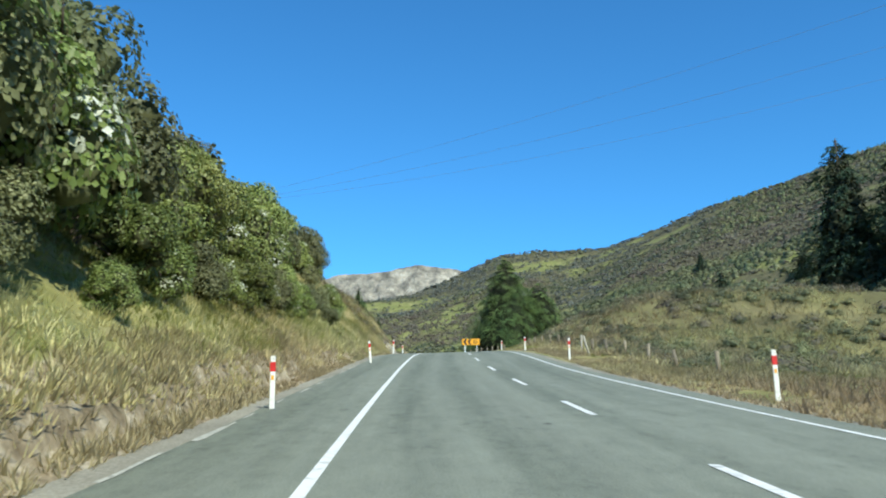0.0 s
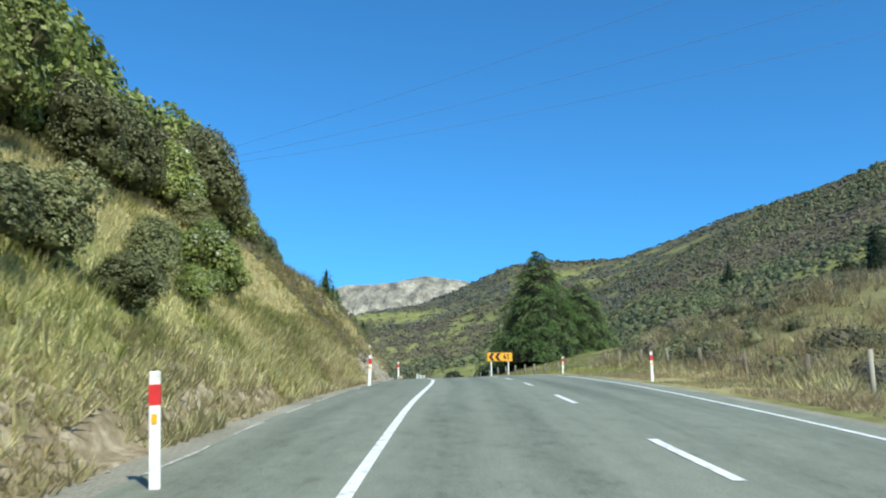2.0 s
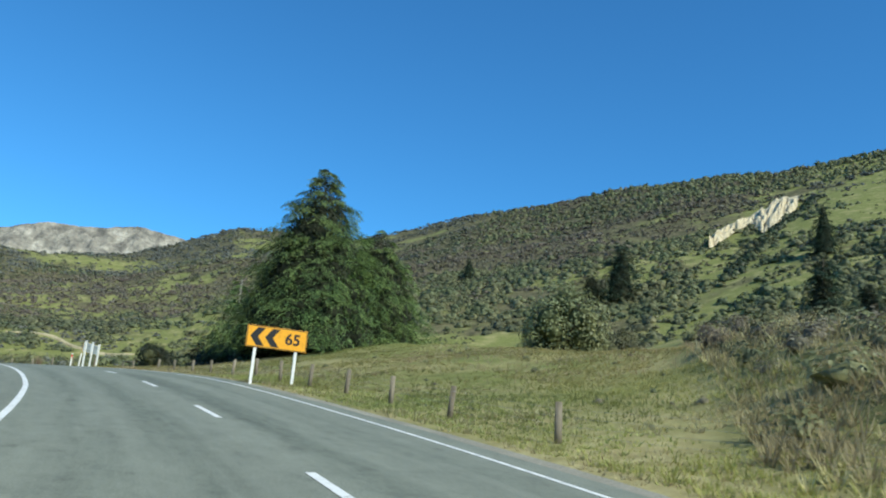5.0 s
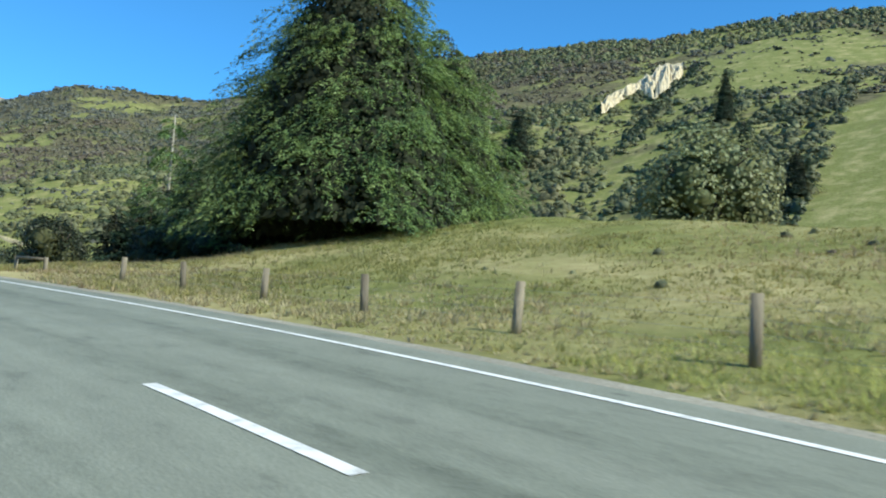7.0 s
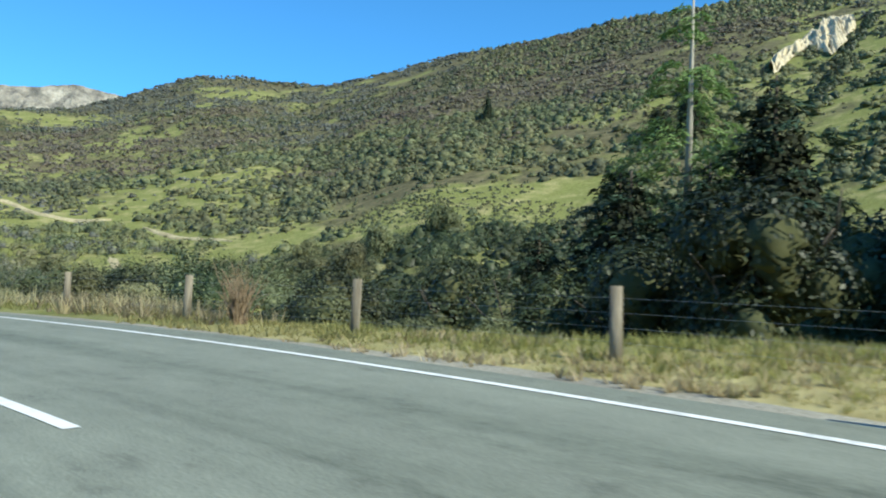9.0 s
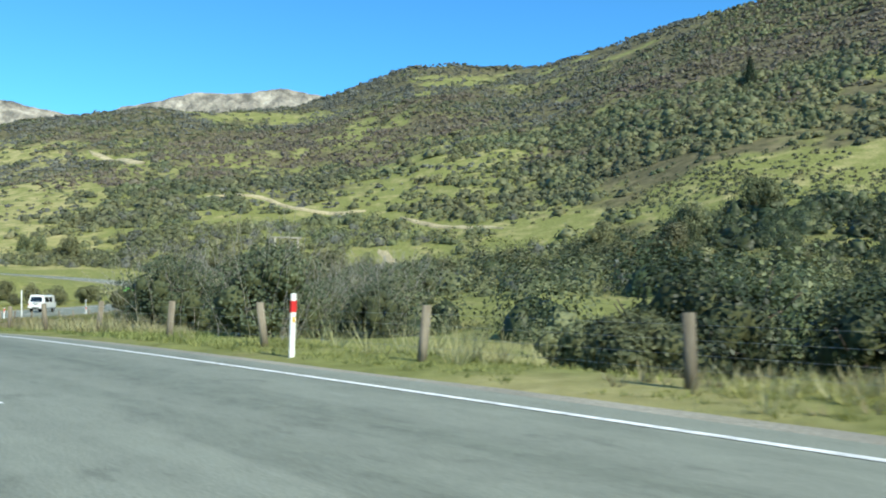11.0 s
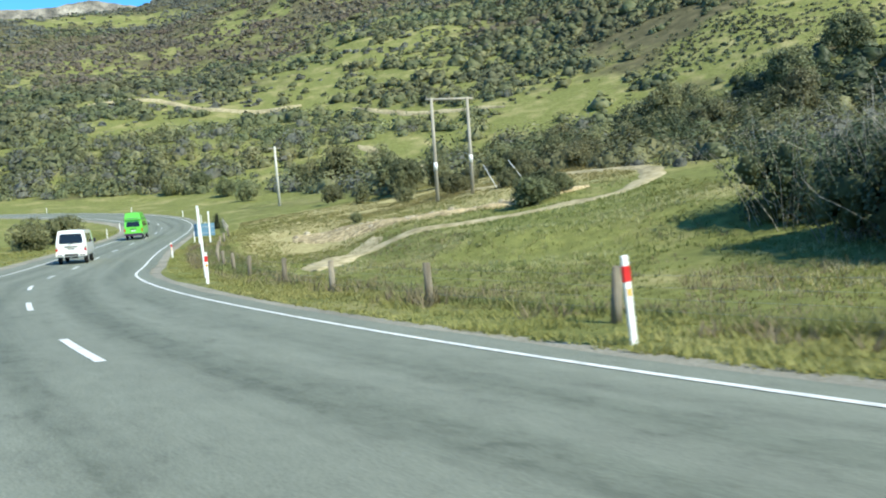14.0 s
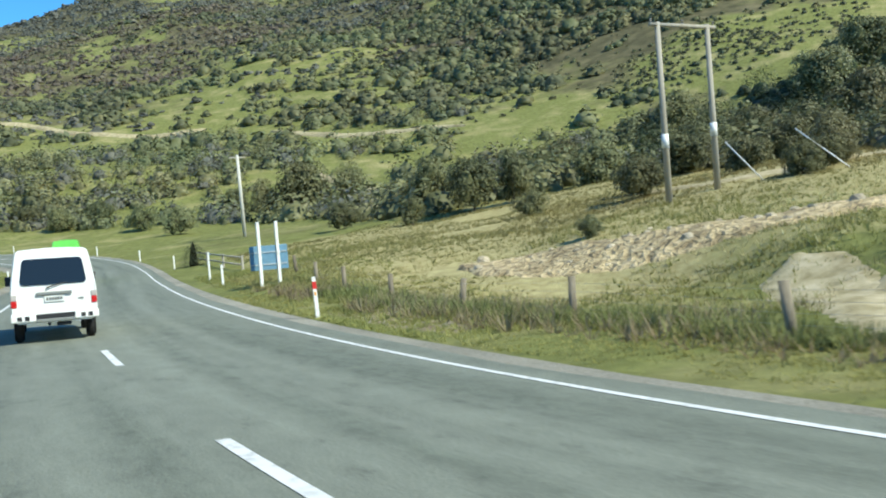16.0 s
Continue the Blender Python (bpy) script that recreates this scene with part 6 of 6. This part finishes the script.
zl, zr2 = float(ground_z(-31.6, 288.1)[0]), float(ground_z(-28.8, 288.1)[0])
ends_a = h_frame("power_pole", "weathered two-legged wooden power pole frame in the paddock", (-31.65, 288.0), (-28.78, 288.05), zl, zr2, 15.35, 0.45)
zl, zr2 = float(ground_z(-23.0, 131)[0]), float(ground_z(-19.8, 132)[0])
ends_b = h_frame("power_pole", "two-legged wooden power pole frame above the bank", (-23.0, 131.0), (-19.8, 132.0), zl, zr2, 31.9, 0.4)


def cable(a, b, sag, owner):
    cu = bpy.data.curves.new("cable", "CURVE")
    cu.dimensions, cu.bevel_depth = "3D", 0.012
    sp = cu.splines.new("POLY")
    sp.points.add(40)
    for k, p in enumerate(sp.points):
        t = k / 40
        q = Vector(a).lerp(Vector(b), t)
        p.co = (q.x, q.y, q.z - 4 * sag * t * (1 - t), 1)
    o = bpy.data.objects.new("cable", cu)
    me = bpy.data.meshes.new_from_object(o)
    bpy.data.objects.remove(o)
    me.materials.append(STEEL)
    return tagged(new("power_cable", me), "thin dark overhead power cable", "cable", "overhead power cables")


for k, (a, b) in enumerate(zip(ends_b, ends_a)):
    far = Vector(a).lerp(Vector(((48.7, 87, 37.6), (52.4, 95.5, 38.4), (55.7, 104, 38.8))[k]), 1.6)
    cable(a, far, (2.4, 3.3, 3.6)[k], None)
zp = float(ground_z(-37.4, 341.3)[0])
ob = thing("power_pole", "single pale wooden power pole on the slope", "power pole", at=(-37.4, 341.3, zp))
bm = bmesh.new()
rod(bm, (0, 0, -0.5), (-0.1, 0, 15.3 - zp), 0.19, 0.14, 12)
part("pole", bm, PALE_POLE, ob)
bm = bmesh.new()
box(bm, -0.9, 0.7, -0.05, 0.05, 15.0 - zp, 15.12 - zp, 0.01)
part("crossarm", bm, POLEWOOD, ob)
for a, b in (((-26.8, 285.3), (-26.3, 283.0)), ((-27.6, 288.6), (-27.2, 286.8))):
    za = float(ground_z(*b)[0])
    ob = thing("guy_wire_guard", "white plastic guard on a sloping guy wire", "guard", at=(b[0], b[1], za))
    bm = bmesh.new()
    rod(bm, (0, 0, -0.05), (a[0] - b[0], a[1] - b[1], 1.9), 0.03, 0.03, 8)
    part("guard", bm, WHITE, ob)


# ---- vehicles ----
RUBBLE = surface("rubble", [(0.35, (0.25, 0.19, 0.105)), (0.5, (0.47, 0.365, 0.2)), (0.66, (0.66, 0.53, 0.32))], scale=2.5, detail=10, rough=0.95, bump=1.0, bump_scale=5, bump_dist=0.25, big=0.5)
WHITE_PAINT = plain("white car paint", (0.80, 0.80, 0.78), 0.25, 0.0, 0.5, 0.6, 0.02, 2.0)
GREEN_PAINT = plain("bright green car paint", (0.16, 0.60, 0.07), 0.3, 0.0, 0.5, 0.5, 0.03, 2.0)
PURPLE = plain("dark purple paint", (0.06, 0.025, 0.07), 0.35)
GLASS = bpy.data.materials.new("dark tinted glass")
GLASS.use_nodes = True
gb = GLASS.node_tree.nodes["Principled BSDF"]
gb.inputs["Base Color"].default_value = (0.012, 0.016, 0.02, 1)
gb.inputs["Roughness"].default_value = 0.06
TYRE = surface("tyre rubber", [(0.3, (0.012, 0.012, 0.012)), (0.7, (0.03, 0.03, 0.03))], scale=20, rough=0.9, bump=0.4)
RIM = plain("steel rim", (0.45, 0.45, 0.45), 0.4, 0.7)
LAMP_RED = plain("red tail lamp", (0.5, 0.012, 0.015), 0.15)
LAMP_CLEAR = plain("clear grey lamp", (0.45, 0.42, 0.40), 0.15)
DARKPLASTIC = plain("dark plastic", (0.02, 0.02, 0.022), 0.5)
GREYPLASTIC = plain("grey plastic", (0.20, 0.21, 0.20), 0.5)
PLATE = plain("number plate", (0.70, 0.72, 0.70), 0.4)


def van_shell(bm, length, width, height, floor, belt, tumble, roof_round, nose=0.75, lean=0.16, mat=0):
    """A van's body: rings across it, narrowing above the belt, rounded at roof, tail and nose. y runs from tail to nose."""
    stations = [(0.0, 0.955), (0.03, 0.985), (0.12, 1.0), (0.6, 1.0), (length - nose - 0.6, 1.0), (length - nose, 0.99), (length - 0.3, 0.96), (length - 0.06, 0.90), (length, 0.84)]
    rings = []
    for y, k in stations:
        zt = height
        if y > length - nose:
            zt = np.interp(y, [length - nose, length - 0.3, length], [height - 0.02, belt + 0.12, belt - 0.25])
        ring = []
        prof = [(0.0, floor), (0.86, floor), (0.97, floor + 0.06), (1.0, floor + 0.25), (1.0, belt - 0.1), (0.99, belt)]
        n = 6
        for j in range(1, n + 1):
            f = j / n
            prof.append((0.99 - tumble * f ** 1.2, belt + (zt - roof_round - belt) * f))
        for j in range(1, 6):
            f = j / 5 * math.pi / 2
            prof.append(((0.99 - tumble) - (0.16 * (1 - math.cos(f))), zt - roof_round + roof_round * math.sin(f) * 0.8))
        prof.append((0.4, zt - roof_round * 0.08))
        prof.append((0.0, zt))
        for sx, zz in prof:
            zz = min(zz, zt)
            sh = lean * max(0.0, zz - belt) / max(height - belt, 0.1) * max(0.0, 1 - y / 1.5)
            ring.append((sx * width / 2 * k, y + sh, zz))
        full = ring + [(-a, b, c) for a, b, c in ring[-2:0:-1]]
        rings.append([bm.verts.new(v) for v in full])
    m = len(rings[0])
    for r0, r1 in zip(rings, rings[1:]):
        for i in range(m):
            j = (i + 1) % m
            f = bm.faces.new([r0[i], r0[j], r1[j], r1[i]])
            f.smooth, f.material_index = True, mat
    bm.faces.new(rings[0][::-1]).material_index = mat
    bm.faces.new(rings[-1]).material_index = mat
    bmesh.ops.recalc_face_normals(bm, faces=bm.faces)
    return bm


def pane(bm, corners, r=0.08, depth=0.012, out=(0, -1, 0)):
    """A thin plate with rounded corners through four points."""
    c = [Vector(p) for p in corners]
    pts = []
    for i in range(4):
        a, b, d = c[i - 1], c[i], c[(i + 1) % 4]
        u, v = (a - b).normalized(), (d - b).normalized()
        for f in (0, 0.25, 0.5, 0.75, 1):
            pts.append(b + u * r * (1 - f) ** 2 + v * r * f ** 2)
    o = Vector(out) * depth
    lo, hi = [bm.verts.new(p) for p in pts], [bm.verts.new(p + o) for p in pts]
    bm.faces.new(hi)
    bm.faces.new(lo[::-1])
    for i in range(len(pts)):
        j = (i + 1) % len(pts)
        bm.faces.new([lo[i], lo[j], hi[j], hi[i]])
    bmesh.ops.recalc_face_normals(bm, faces=bm.faces)
    return bm


def wheel(parent, x, y, r, w):
    bm = bmesh.new()
    rod(bm, (x - w / 2, y, r), (x + w / 2, y, r), r, r, 28)
    bmesh.ops.bevel(bm, geom=[e for e in bm.edges if len(e.link_faces) == 2 and e.calc_face_angle(0) > 1], offset=0.035, segments=2, affect="EDGES")
    t = part("wheel", bm, TYRE, parent)
    sx = 1 if x > 0 else -1
    bm = bmesh.new()
    rod(bm, (x + sx * (w / 2 - 0.03), y, r), (x + sx * (w / 2 + 0.006), y, r), r * 0.62, r * 0.55, 24)
    part("rim", bm, RIM, t)


def white_van(m):
    ob = tagged(new("van"), "white delivery van with dark tinted windows on the road", "van", "vans on the road")
    ob.matrix_basis = m
    W, H, L = 1.66, 1.96, 4.35
    bm = van_shell(bmesh.new(), L, W, H, 0.42, 1.12, 0.13, 0.14)
    part("body", bm, WHITE_PAINT, ob)
    q = lambda x, z: (x, 0.16 * (z - 1.12) / (H - 1.12) - 0.004, z)
    bm = pane(bmesh.new(), [q(-0.64, 1.20), q(0.64, 1.20), q(0.57, 1.74), q(-0.57, 1.74)], 0.1)
    glass = part("rear_window", bm, GLASS, ob, "dark tinted rear window")
    bm = bmesh.new()
    rod(bm, (-0.12, -0.03, 1.14), (0.26, -0.005, 1.24), 0.012, 0.008, 6)
    rod(bm, (-0.12, 0.0, 1.14), (-0.12, -0.035, 1.14), 0.02, 0.02, 8)
    part("wiper", bm, DARKPLASTIC, glass)
    bm = bmesh.new()
    box(bm, -0.34, 0.34, -0.045, 0.0, 0.985, 1.05, 0.015)
    part("handle_strip", bm, GREYPLASTIC, ob)
    bm = bmesh.new()
    box(bm, -0.19, 0.19, -0.02, 0.0, 0.84, 0.965, 0.004)
    pl = part("number_plate", bm, PLATE, ob)
    bm = bmesh.new()
    for k in range(6):
        box(bm, -0.15 + 0.052 * k, -0.115 + 0.052 * k, -0.0235, -0.019, 0.875, 0.935)
    part("bars", bm, DARKPLASTIC, pl)
    bm = bmesh.new()
    box(bm, 0.46, 0.56, -0.012, 0.0, 0.865, 0.895, 0.003)
    part("badge", bm, GREYPLASTIC, ob)
    for sx in (-1, 1):
        bm = bmesh.new()
        box(bm, sx * 0.76 - 0.055, sx * 0.76 + 0.055, -0.012, 0.10, 0.76, 0.90, 0.012)
        lamp = part("tail_lamp", bm, LAMP_RED, ob, "red tail lamp")
        bm = bmesh.new()
        box(bm, sx * 0.76 - 0.055, sx * 0.76 + 0.055, -0.011, 0.10, 0.905, 1.02, 0.012)
        part("lens", bm, LAMP_CLEAR, lamp)
        bm = bmesh.new()
        box(bm, sx * 0.60 - 0.235, sx * 0.60 + 0.235, -0.09, 0.06, 0.46, 0.63, 0.025)
        bump = part("bumper", bm, WHITE_PAINT, ob)
        for k in (-0.07, 0.07):
            bm = bmesh.new()
            box(bm, sx * 0.60 + k - 0.045, sx * 0.60 + k + 0.045, -0.094, -0.085, 0.49, 0.575, 0.004)
            part("light_recess", bm, DARKPLASTIC, bump)
        bm = bmesh.new()
        box(bm, sx * 0.93 - 0.07, sx * 0.93 + 0.07, L - 1.05, L - 0.97, 1.15, 1.38, 0.02)
        part("mirror", bm, DARKPLASTIC, ob)
        for y0, y1, name in ((0.55, 1.65, "side_window"), (1.8, 2.75, "side_window")):
            x = sx * (W / 2 * 0.985)
            xt = sx * (W / 2 * 0.875)
            bm = pane(bmesh.new(), [(x, y0, 1.2), (x, y1, 1.2), (xt, y1, 1.72), (xt, y0, 1.72)], 0.07, 0.01, (sx, 0, 0))
            part(name, bm, GLASS, ob)
        for y in (0.78, L - 0.95):
            wheel(ob, sx * 0.70, y, 0.31, 0.19)
    bm = bmesh.new()
    box(bm, -0.36, 0.36, -0.05, 0.05, 0.48, 0.6, 0.01)
    part("step_recess", bm, DARKPLASTIC, ob)
    bm = bmesh.new()
    box(bm, -0.37, 0.37, -0.10, 0.0, 0.44, 0.50, 0.012)
    part("step", bm, GREYPLASTIC, ob)
    bm = bmesh.new()
    rod(bm, (-0.12, -0.02, 0.38), (-0.12, 0.6, 0.38), 0.03, 0.03, 10)
    box(bm, 0.02, 0.3, 0.0, 0.3, 0.34, 0.42, 0.02)
    part("exhaust", bm, DARKPLASTIC, ob)
    bm = pane(bmesh.new(), [(-0.68, L - 0.30, 1.24), (0.68, L - 0.30, 1.24), (0.60, L - 0.74, 1.86), (-0.60, L - 0.74, 1.86)], 0.08, 0.012, (0, 0.8, 0.6))
    part("windscreen", bm, GLASS, ob)
    return ob


def camper_van(m):
    ob = tagged(new("camper_van"), "bright green high-roofed camper van with a dark purple bumper", "camper van", "vans on the road")
    ob.matrix_basis = m
    W, H, L = 1.70, 1.95, 4.7
    bm = van_shell(bmesh.new(), L, W, H, 0.40, 1.15, 0.10, 0.12)
    part("body", bm, GREEN_PAINT, ob)
    bm = van_shell(bmesh.new(), 3.6, 1.5, 2.58, 1.88, 2.0, 0.10, 0.16, 0.9, 0.1)
    part("high_roof", bm, GREEN_PAINT, ob)
    bm = bmesh.new()
    box(bm, -0.62, 0.62, -0.03, 0.1, 2.02, 2.06, 0.01)
    part("roof_seam", bm, GREYPLASTIC, ob)
    q = lambda x, z: (x, 0.16 * (z - 1.15) / (H - 1.15) - 0.004, z)
    part("rear_window", pane(bmesh.new(), [q(-0.6, 1.25), q(0.6, 1.25), q(0.56, 1.72), q(-0.56, 1.72)], 0.07), GLASS, ob)
    bm = bmesh.new()
    box(bm, -0.82, 0.82, -0.08, 0.08, 0.40, 0.62, 0.03)
    part("bumper", bm, PURPLE, ob, "dark purple bumper")
    bm = bmesh.new()
    box(bm, -0.3, 0.3, -0.02, 0.0, 1.0, 1.06, 0.01)
    part("handle_strip", bm, DARKPLASTIC, ob)
    bm = bmesh.new()
    box(bm, -0.19, 0.19, -0.018, 0.0, 0.80, 0.92, 0.004)
    part("number_plate", bm, PLATE, ob)
    for sx in (-1, 1):
        bm = bmesh.new()
        box(bm, sx * 0.775 - 0.05, sx * 0.775 + 0.05, -0.012, 0.1, 0.78, 1.08, 0.012)
        part("tail_lamp", bm, LAMP_RED, ob, "red tail lamp")
        bm = bmesh.new()
        box(bm, sx * 0.96 - 0.07, sx * 0.96 + 0.07, L - 1.1, L - 1.0, 1.2, 1.45, 0.02)
        part("mirror", bm, DARKPLASTIC, ob)
        for y0, y1 in ((0.5, 1.6), (1.75, 2.8)):
            x, xt = sx * W / 2 * 0.985, sx * W / 2 * 0.90
            part("side_window", pane(bmesh.new(), [(x, y0, 1.25), (x, y1, 1.25), (xt, y1, 1.72), (xt, y0, 1.72)], 0.07, 0.01, (sx, 0, 0)), GLASS, ob)
        for y in (0.85, L - 0.95):
            wheel(ob, sx * 0.72, y, 0.33, 0.2)
    part("windscreen", pane(bmesh.new(), [(-0.70, L - 0.30, 1.26), (0.70, L - 0.30, 1.26), (0.62, L - 0.74, 1.86), (-0.62, L - 0.74, 1.86)], 0.08, 0.012, (0, 0.8, 0.6)), GLASS, ob)
    return ob


def road_pose(s, lat):
    a, b = on_road(s, lat), on_road(s + 3, lat)
    bank = math.degrees(math.atan(np.interp(s, ALONG, AB)))
    pitch = math.degrees(math.atan2(b[2] - a[2], math.hypot(b[0] - a[0], b[1] - a[1])))
    return pose(float(a[0]), float(a[1]), float(a[2]), 0, 0, heading(s)) @ pose(0, 0, 0, pitch, -bank, 0)


white_van(road_pose(318.5, 0.95))
camper_van(road_pose(352.0, 0.8))


# ---- slip, rubble, track, stones ----
def ribbon(name, label, pts, width, mat, up=0.05, cols=9):
    p = glide(pts, 26)
    d = np.gradient(p, axis=0)
    d /= np.linalg.norm(d, axis=1)[:, None]
    sd = np.stack([d[:, 1], -d[:, 0]], 1)
    f = np.linspace(-0.5, 0.5, cols)
    wob = 1 + 0.25 * fbm(np.arange(len(p)) * 1.0, np.zeros(len(p)), 5, 3, 77)
    wob = wob * np.minimum(1, 0.15 + np.minimum(np.arange(len(p)), np.arange(len(p))[::-1]) / 14)
    x = p[:, None, 0] + sd[:, None, 0] * f[None] * width * wob[:, None]
    y = p[:, None, 1] + sd[:, None, 1] * f[None] * width * wob[:, None]
    z = ground_z(x, y)[0] + up * (1 - (2 * np.abs(f[None])) ** 4 * 2)
    i = (np.arange(len(p) - 1)[:, None] * cols + np.arange(cols - 1)[None]).ravel()
    return tagged(new(name, mesh_of(name, np.stack([x, y, z], -1).reshape(-1, 3), np.stack([i, i + 1, i + cols + 1, i + cols], 1), [mat], smooth=True)), label, "track", kind="structure")


ribbon("farm_track", "pale dirt farm track winding over the paddock", FARM_TRACK, 1.9, DIRT, 0.07)
ribbon("gravel_pad", "bare pale gravel patch where the farm track widens", [(-44.6, 266.4), (-43.4, 268.6), (-42.2, 270.6), (-41.0, 272.6), (-40.0, 274.0)], 2.6, DIRT, 0.08)
ribbon("rubble_slope", "strip of pale broken rock on the cut slope", RUBBLE_LINE, 3.5, RUBBLE, 0.16)
ribbon("bench_track", "bare earth track cut across the lower hillside", HILL_TRACKS[0][:5], 3.6, DIRT, 0.6)
ribbon("bench_track", "bare earth track cut across the lower hillside", HILL_TRACKS[0][5:8], 2.6, DIRT, 0.4)
ribbon("bench_track", "bare earth track cut across the upper hillside", HILL_TRACKS[1], 6.0, DIRT, 0.9)
ribbon("valley_track", "two-wheel farm track through the valley clearing", HILL_TRACKS[2], 2.8, DIRT, 0.15)


def stone_mesh(seed):
    bm = bmesh.new()
    bmesh.ops.create_icosphere(bm, subdivisions=2, radius=1.0)
    rr = np.random.default_rng(seed)
    k = rr.uniform(0.7, 1.2, 3)
    for v in bm.verts:
        n = noise.noise(v.co * 1.3 + Vector((seed * 3.1, 0, 0)))
        v.co = Vector((v.co.x * k[0], v.co.y * k[1], v.co.z * k[2] * 0.7)) * (1 + 0.35 * n)
    me = bpy.data.meshes.new("stone")
    bm.to_mesh(me)
    bm.free()
    me.materials.append(STONE)
    return me


STONES = [stone_mesh(k) for k in range(5)]


def stone(x, y, r, group="stones at the foot of the bank", label="pale rounded stone fallen from the bank"):
    ob = tagged(new("stone", random.choice(STONES)), label, "stone", group)
    z = float(ground_z(x, y)[0])
    s, lat, zr, bk = (float(v[0]) for v in road_frame(np.array([x]), np.array([y])))
    if -3.4 < lat < 6.5:
        z = zr + bk * lat
    ob.matrix_basis = pose(x, y, z + r * 0.35, random.uniform(-20, 20), random.uniform(-20, 20), random.uniform(0, 360)) @ Matrix.Diagonal((r, r, r, 1))


for s, lat, r in ((108.2, -2.25, 0.17), (114.3, -3.3, 0.14), (116, -3.6, 0.1), (121, -3.5, 0.12), (124, -3.8, 0.09), (127, -3.3, 0.07), (111, -3.5, 0.06), (105, -3.4, 0.07), (59, -3.6, 0.07), (61.5, -3.4, 0.06),
                  (130, -4.2, 0.2), (133, -3.9, 0.14), (118, -4.2, 0.12)):
    x, y, _ = on_road(s, lat)
    stone(float(x), float(y), r)
rng = np.random.default_rng(16)
for k in range(120):
    x, y, _ = on_road(rng.uniform(105, 134), -3.5 - abs(rng.normal(0, 2.6)))
    stone(float(x), float(y), float(rng.lognormal(-2.6, 0.4)), "rocks on the end of the bank", "pale weathered rock set in the clay bank")
rng = np.random.default_rng(15)
for k in range(260):
    t = rng.uniform(0, 1)
    x = np.interp(t, [0, 0.4, 1], [-42.3, -38, -27.5]) + rng.normal(0, 0.6)
    y = np.interp(t, [0, 0.4, 1], [285.5, 278.8, 274.5]) + rng.normal(0, 0.7)
    stone(float(x), float(y), float(rng.lognormal(-2.55, 0.5)), "rubble on the cut slope", "broken pale rock on the cut slope")


def cliff():
    """The eroded clay slip high on the hill: a stepped scarp of fluted spurs, climbing across the slope."""
    n, m = 150, 18
    U, W = np.meshgrid(np.linspace(0, 1, n), np.linspace(0, 1, m), indexing="ij")
    along = [0, 0.2, 0.42, 0.6, 0.82, 1]
    hx, hy = np.interp(U, along, [231.7, 249.8, 273.2, 298, 316, 320]), np.interp(U, along, [436.2, 450.7, 463.7, 483, 492, 484])
    lx, ly = np.interp(U, along, [223.2, 243.3, 262, 250, 268, 296]), np.interp(U, along, [423, 437.7, 448, 421, 432, 456])
    ragged = 0.3 * fbm(U * 90, W * 0, 9, 4, 6)
    f = np.clip(W * (1.02 + ragged), 0, 1.15)
    px, py = lx + (hx - lx) * f, ly + (hy - ly) * f
    flute = 3.2 * np.abs(fbm(U * 90, W * 4, 7, 3, 5)) + 2.2 * fbm(U * 60, W * 14, 3, 4, 8) + 0.7
    proud = np.where(W < 0.95, 0.5 + flute * np.sin(np.clip(W * 1.15, 0, 1) * 3.14) + 2.5 * W, -1.0)
    v = np.stack([px - 0.5 * flute, py - 0.6 * flute, ground_z(px, py)[0] + proud], -1).reshape(-1, 3)
    i = (np.arange(n - 1)[:, None] * m + np.arange(m - 1)[None]).ravel()
    tagged(new("cliff", mesh_of("cliff", v, np.stack([i, i + 1, i + m + 1, i + m], 1), [CLIFF], smooth=True)), "pale fluted clay cliff of a slip on the hill", "cliff", kind="structure")


cliff()
# gully: the dark bushes here also stand in for its shade
rng = np.random.default_rng(78)
g = glide([(200, 372), (210.4, 382.7), (228, 396), (243.1, 408.7), (268, 428), (292.4, 447.8), (312, 459)], 8)
g = np.repeat(g, 5, 0) + rng.normal(0, 1.7, (len(g) * 5, 2))
r = rng.uniform(0.9, 2.4, len(g))
bushes("gully_bush", "dark bush and painted shade of the gully beside the slip", g[:, 0], g[:, 1], r, r * 1.2, 10, 0.32, [VALLEY_LEAF], np.zeros(len(g), int), 79, DOME)

# small rubble along the foot of the bank
rng = np.random.default_rng(77)
n = 900
s, lat = rng.uniform(40, 130, n), -3.15 - np.abs(rng.normal(0, 0.45, n))
lat = np.where(s > 104, lat * 1.0 - np.abs(rng.normal(0, 1.8, n)), lat)
p = on_road(s, lat)
r = rng.lognormal(-3.9, 0.5, n).clip(0.01, 0.055)
v, f = domes(p[:, 0], p[:, 1], ground_z(p[:, 0], p[:, 1])[0], r, r * 0.8, rng, LOW_DOME, 0.3)
tagged(new("foot_rubble", mesh_of("foot_rubble", v, f, [PEBBLE])), "small pale stones and clods along the foot of the bank", "rubble", kind="stuff")

# loose scree at the foot of the eroded end of the bank
n = 3200
s, lat = rng.uniform(103.5, 114.5, n), -2.75 - np.abs(rng.normal(0, 1.0, n)).clip(0, 2.2)
p = on_road(s, lat)
r = rng.lognormal(-3.45, 0.5, n).clip(0.012, 0.1)
v, f = domes(p[:, 0], p[:, 1], ground_z(p[:, 0], p[:, 1])[0], r, r * 0.8, rng, LOW_DOME, 0.3)
tagged(new("scree", mesh_of("scree", v, f, [SCREE_STONE])), "loose pale grey stones slipped from the bank", "scree", kind="stuff")
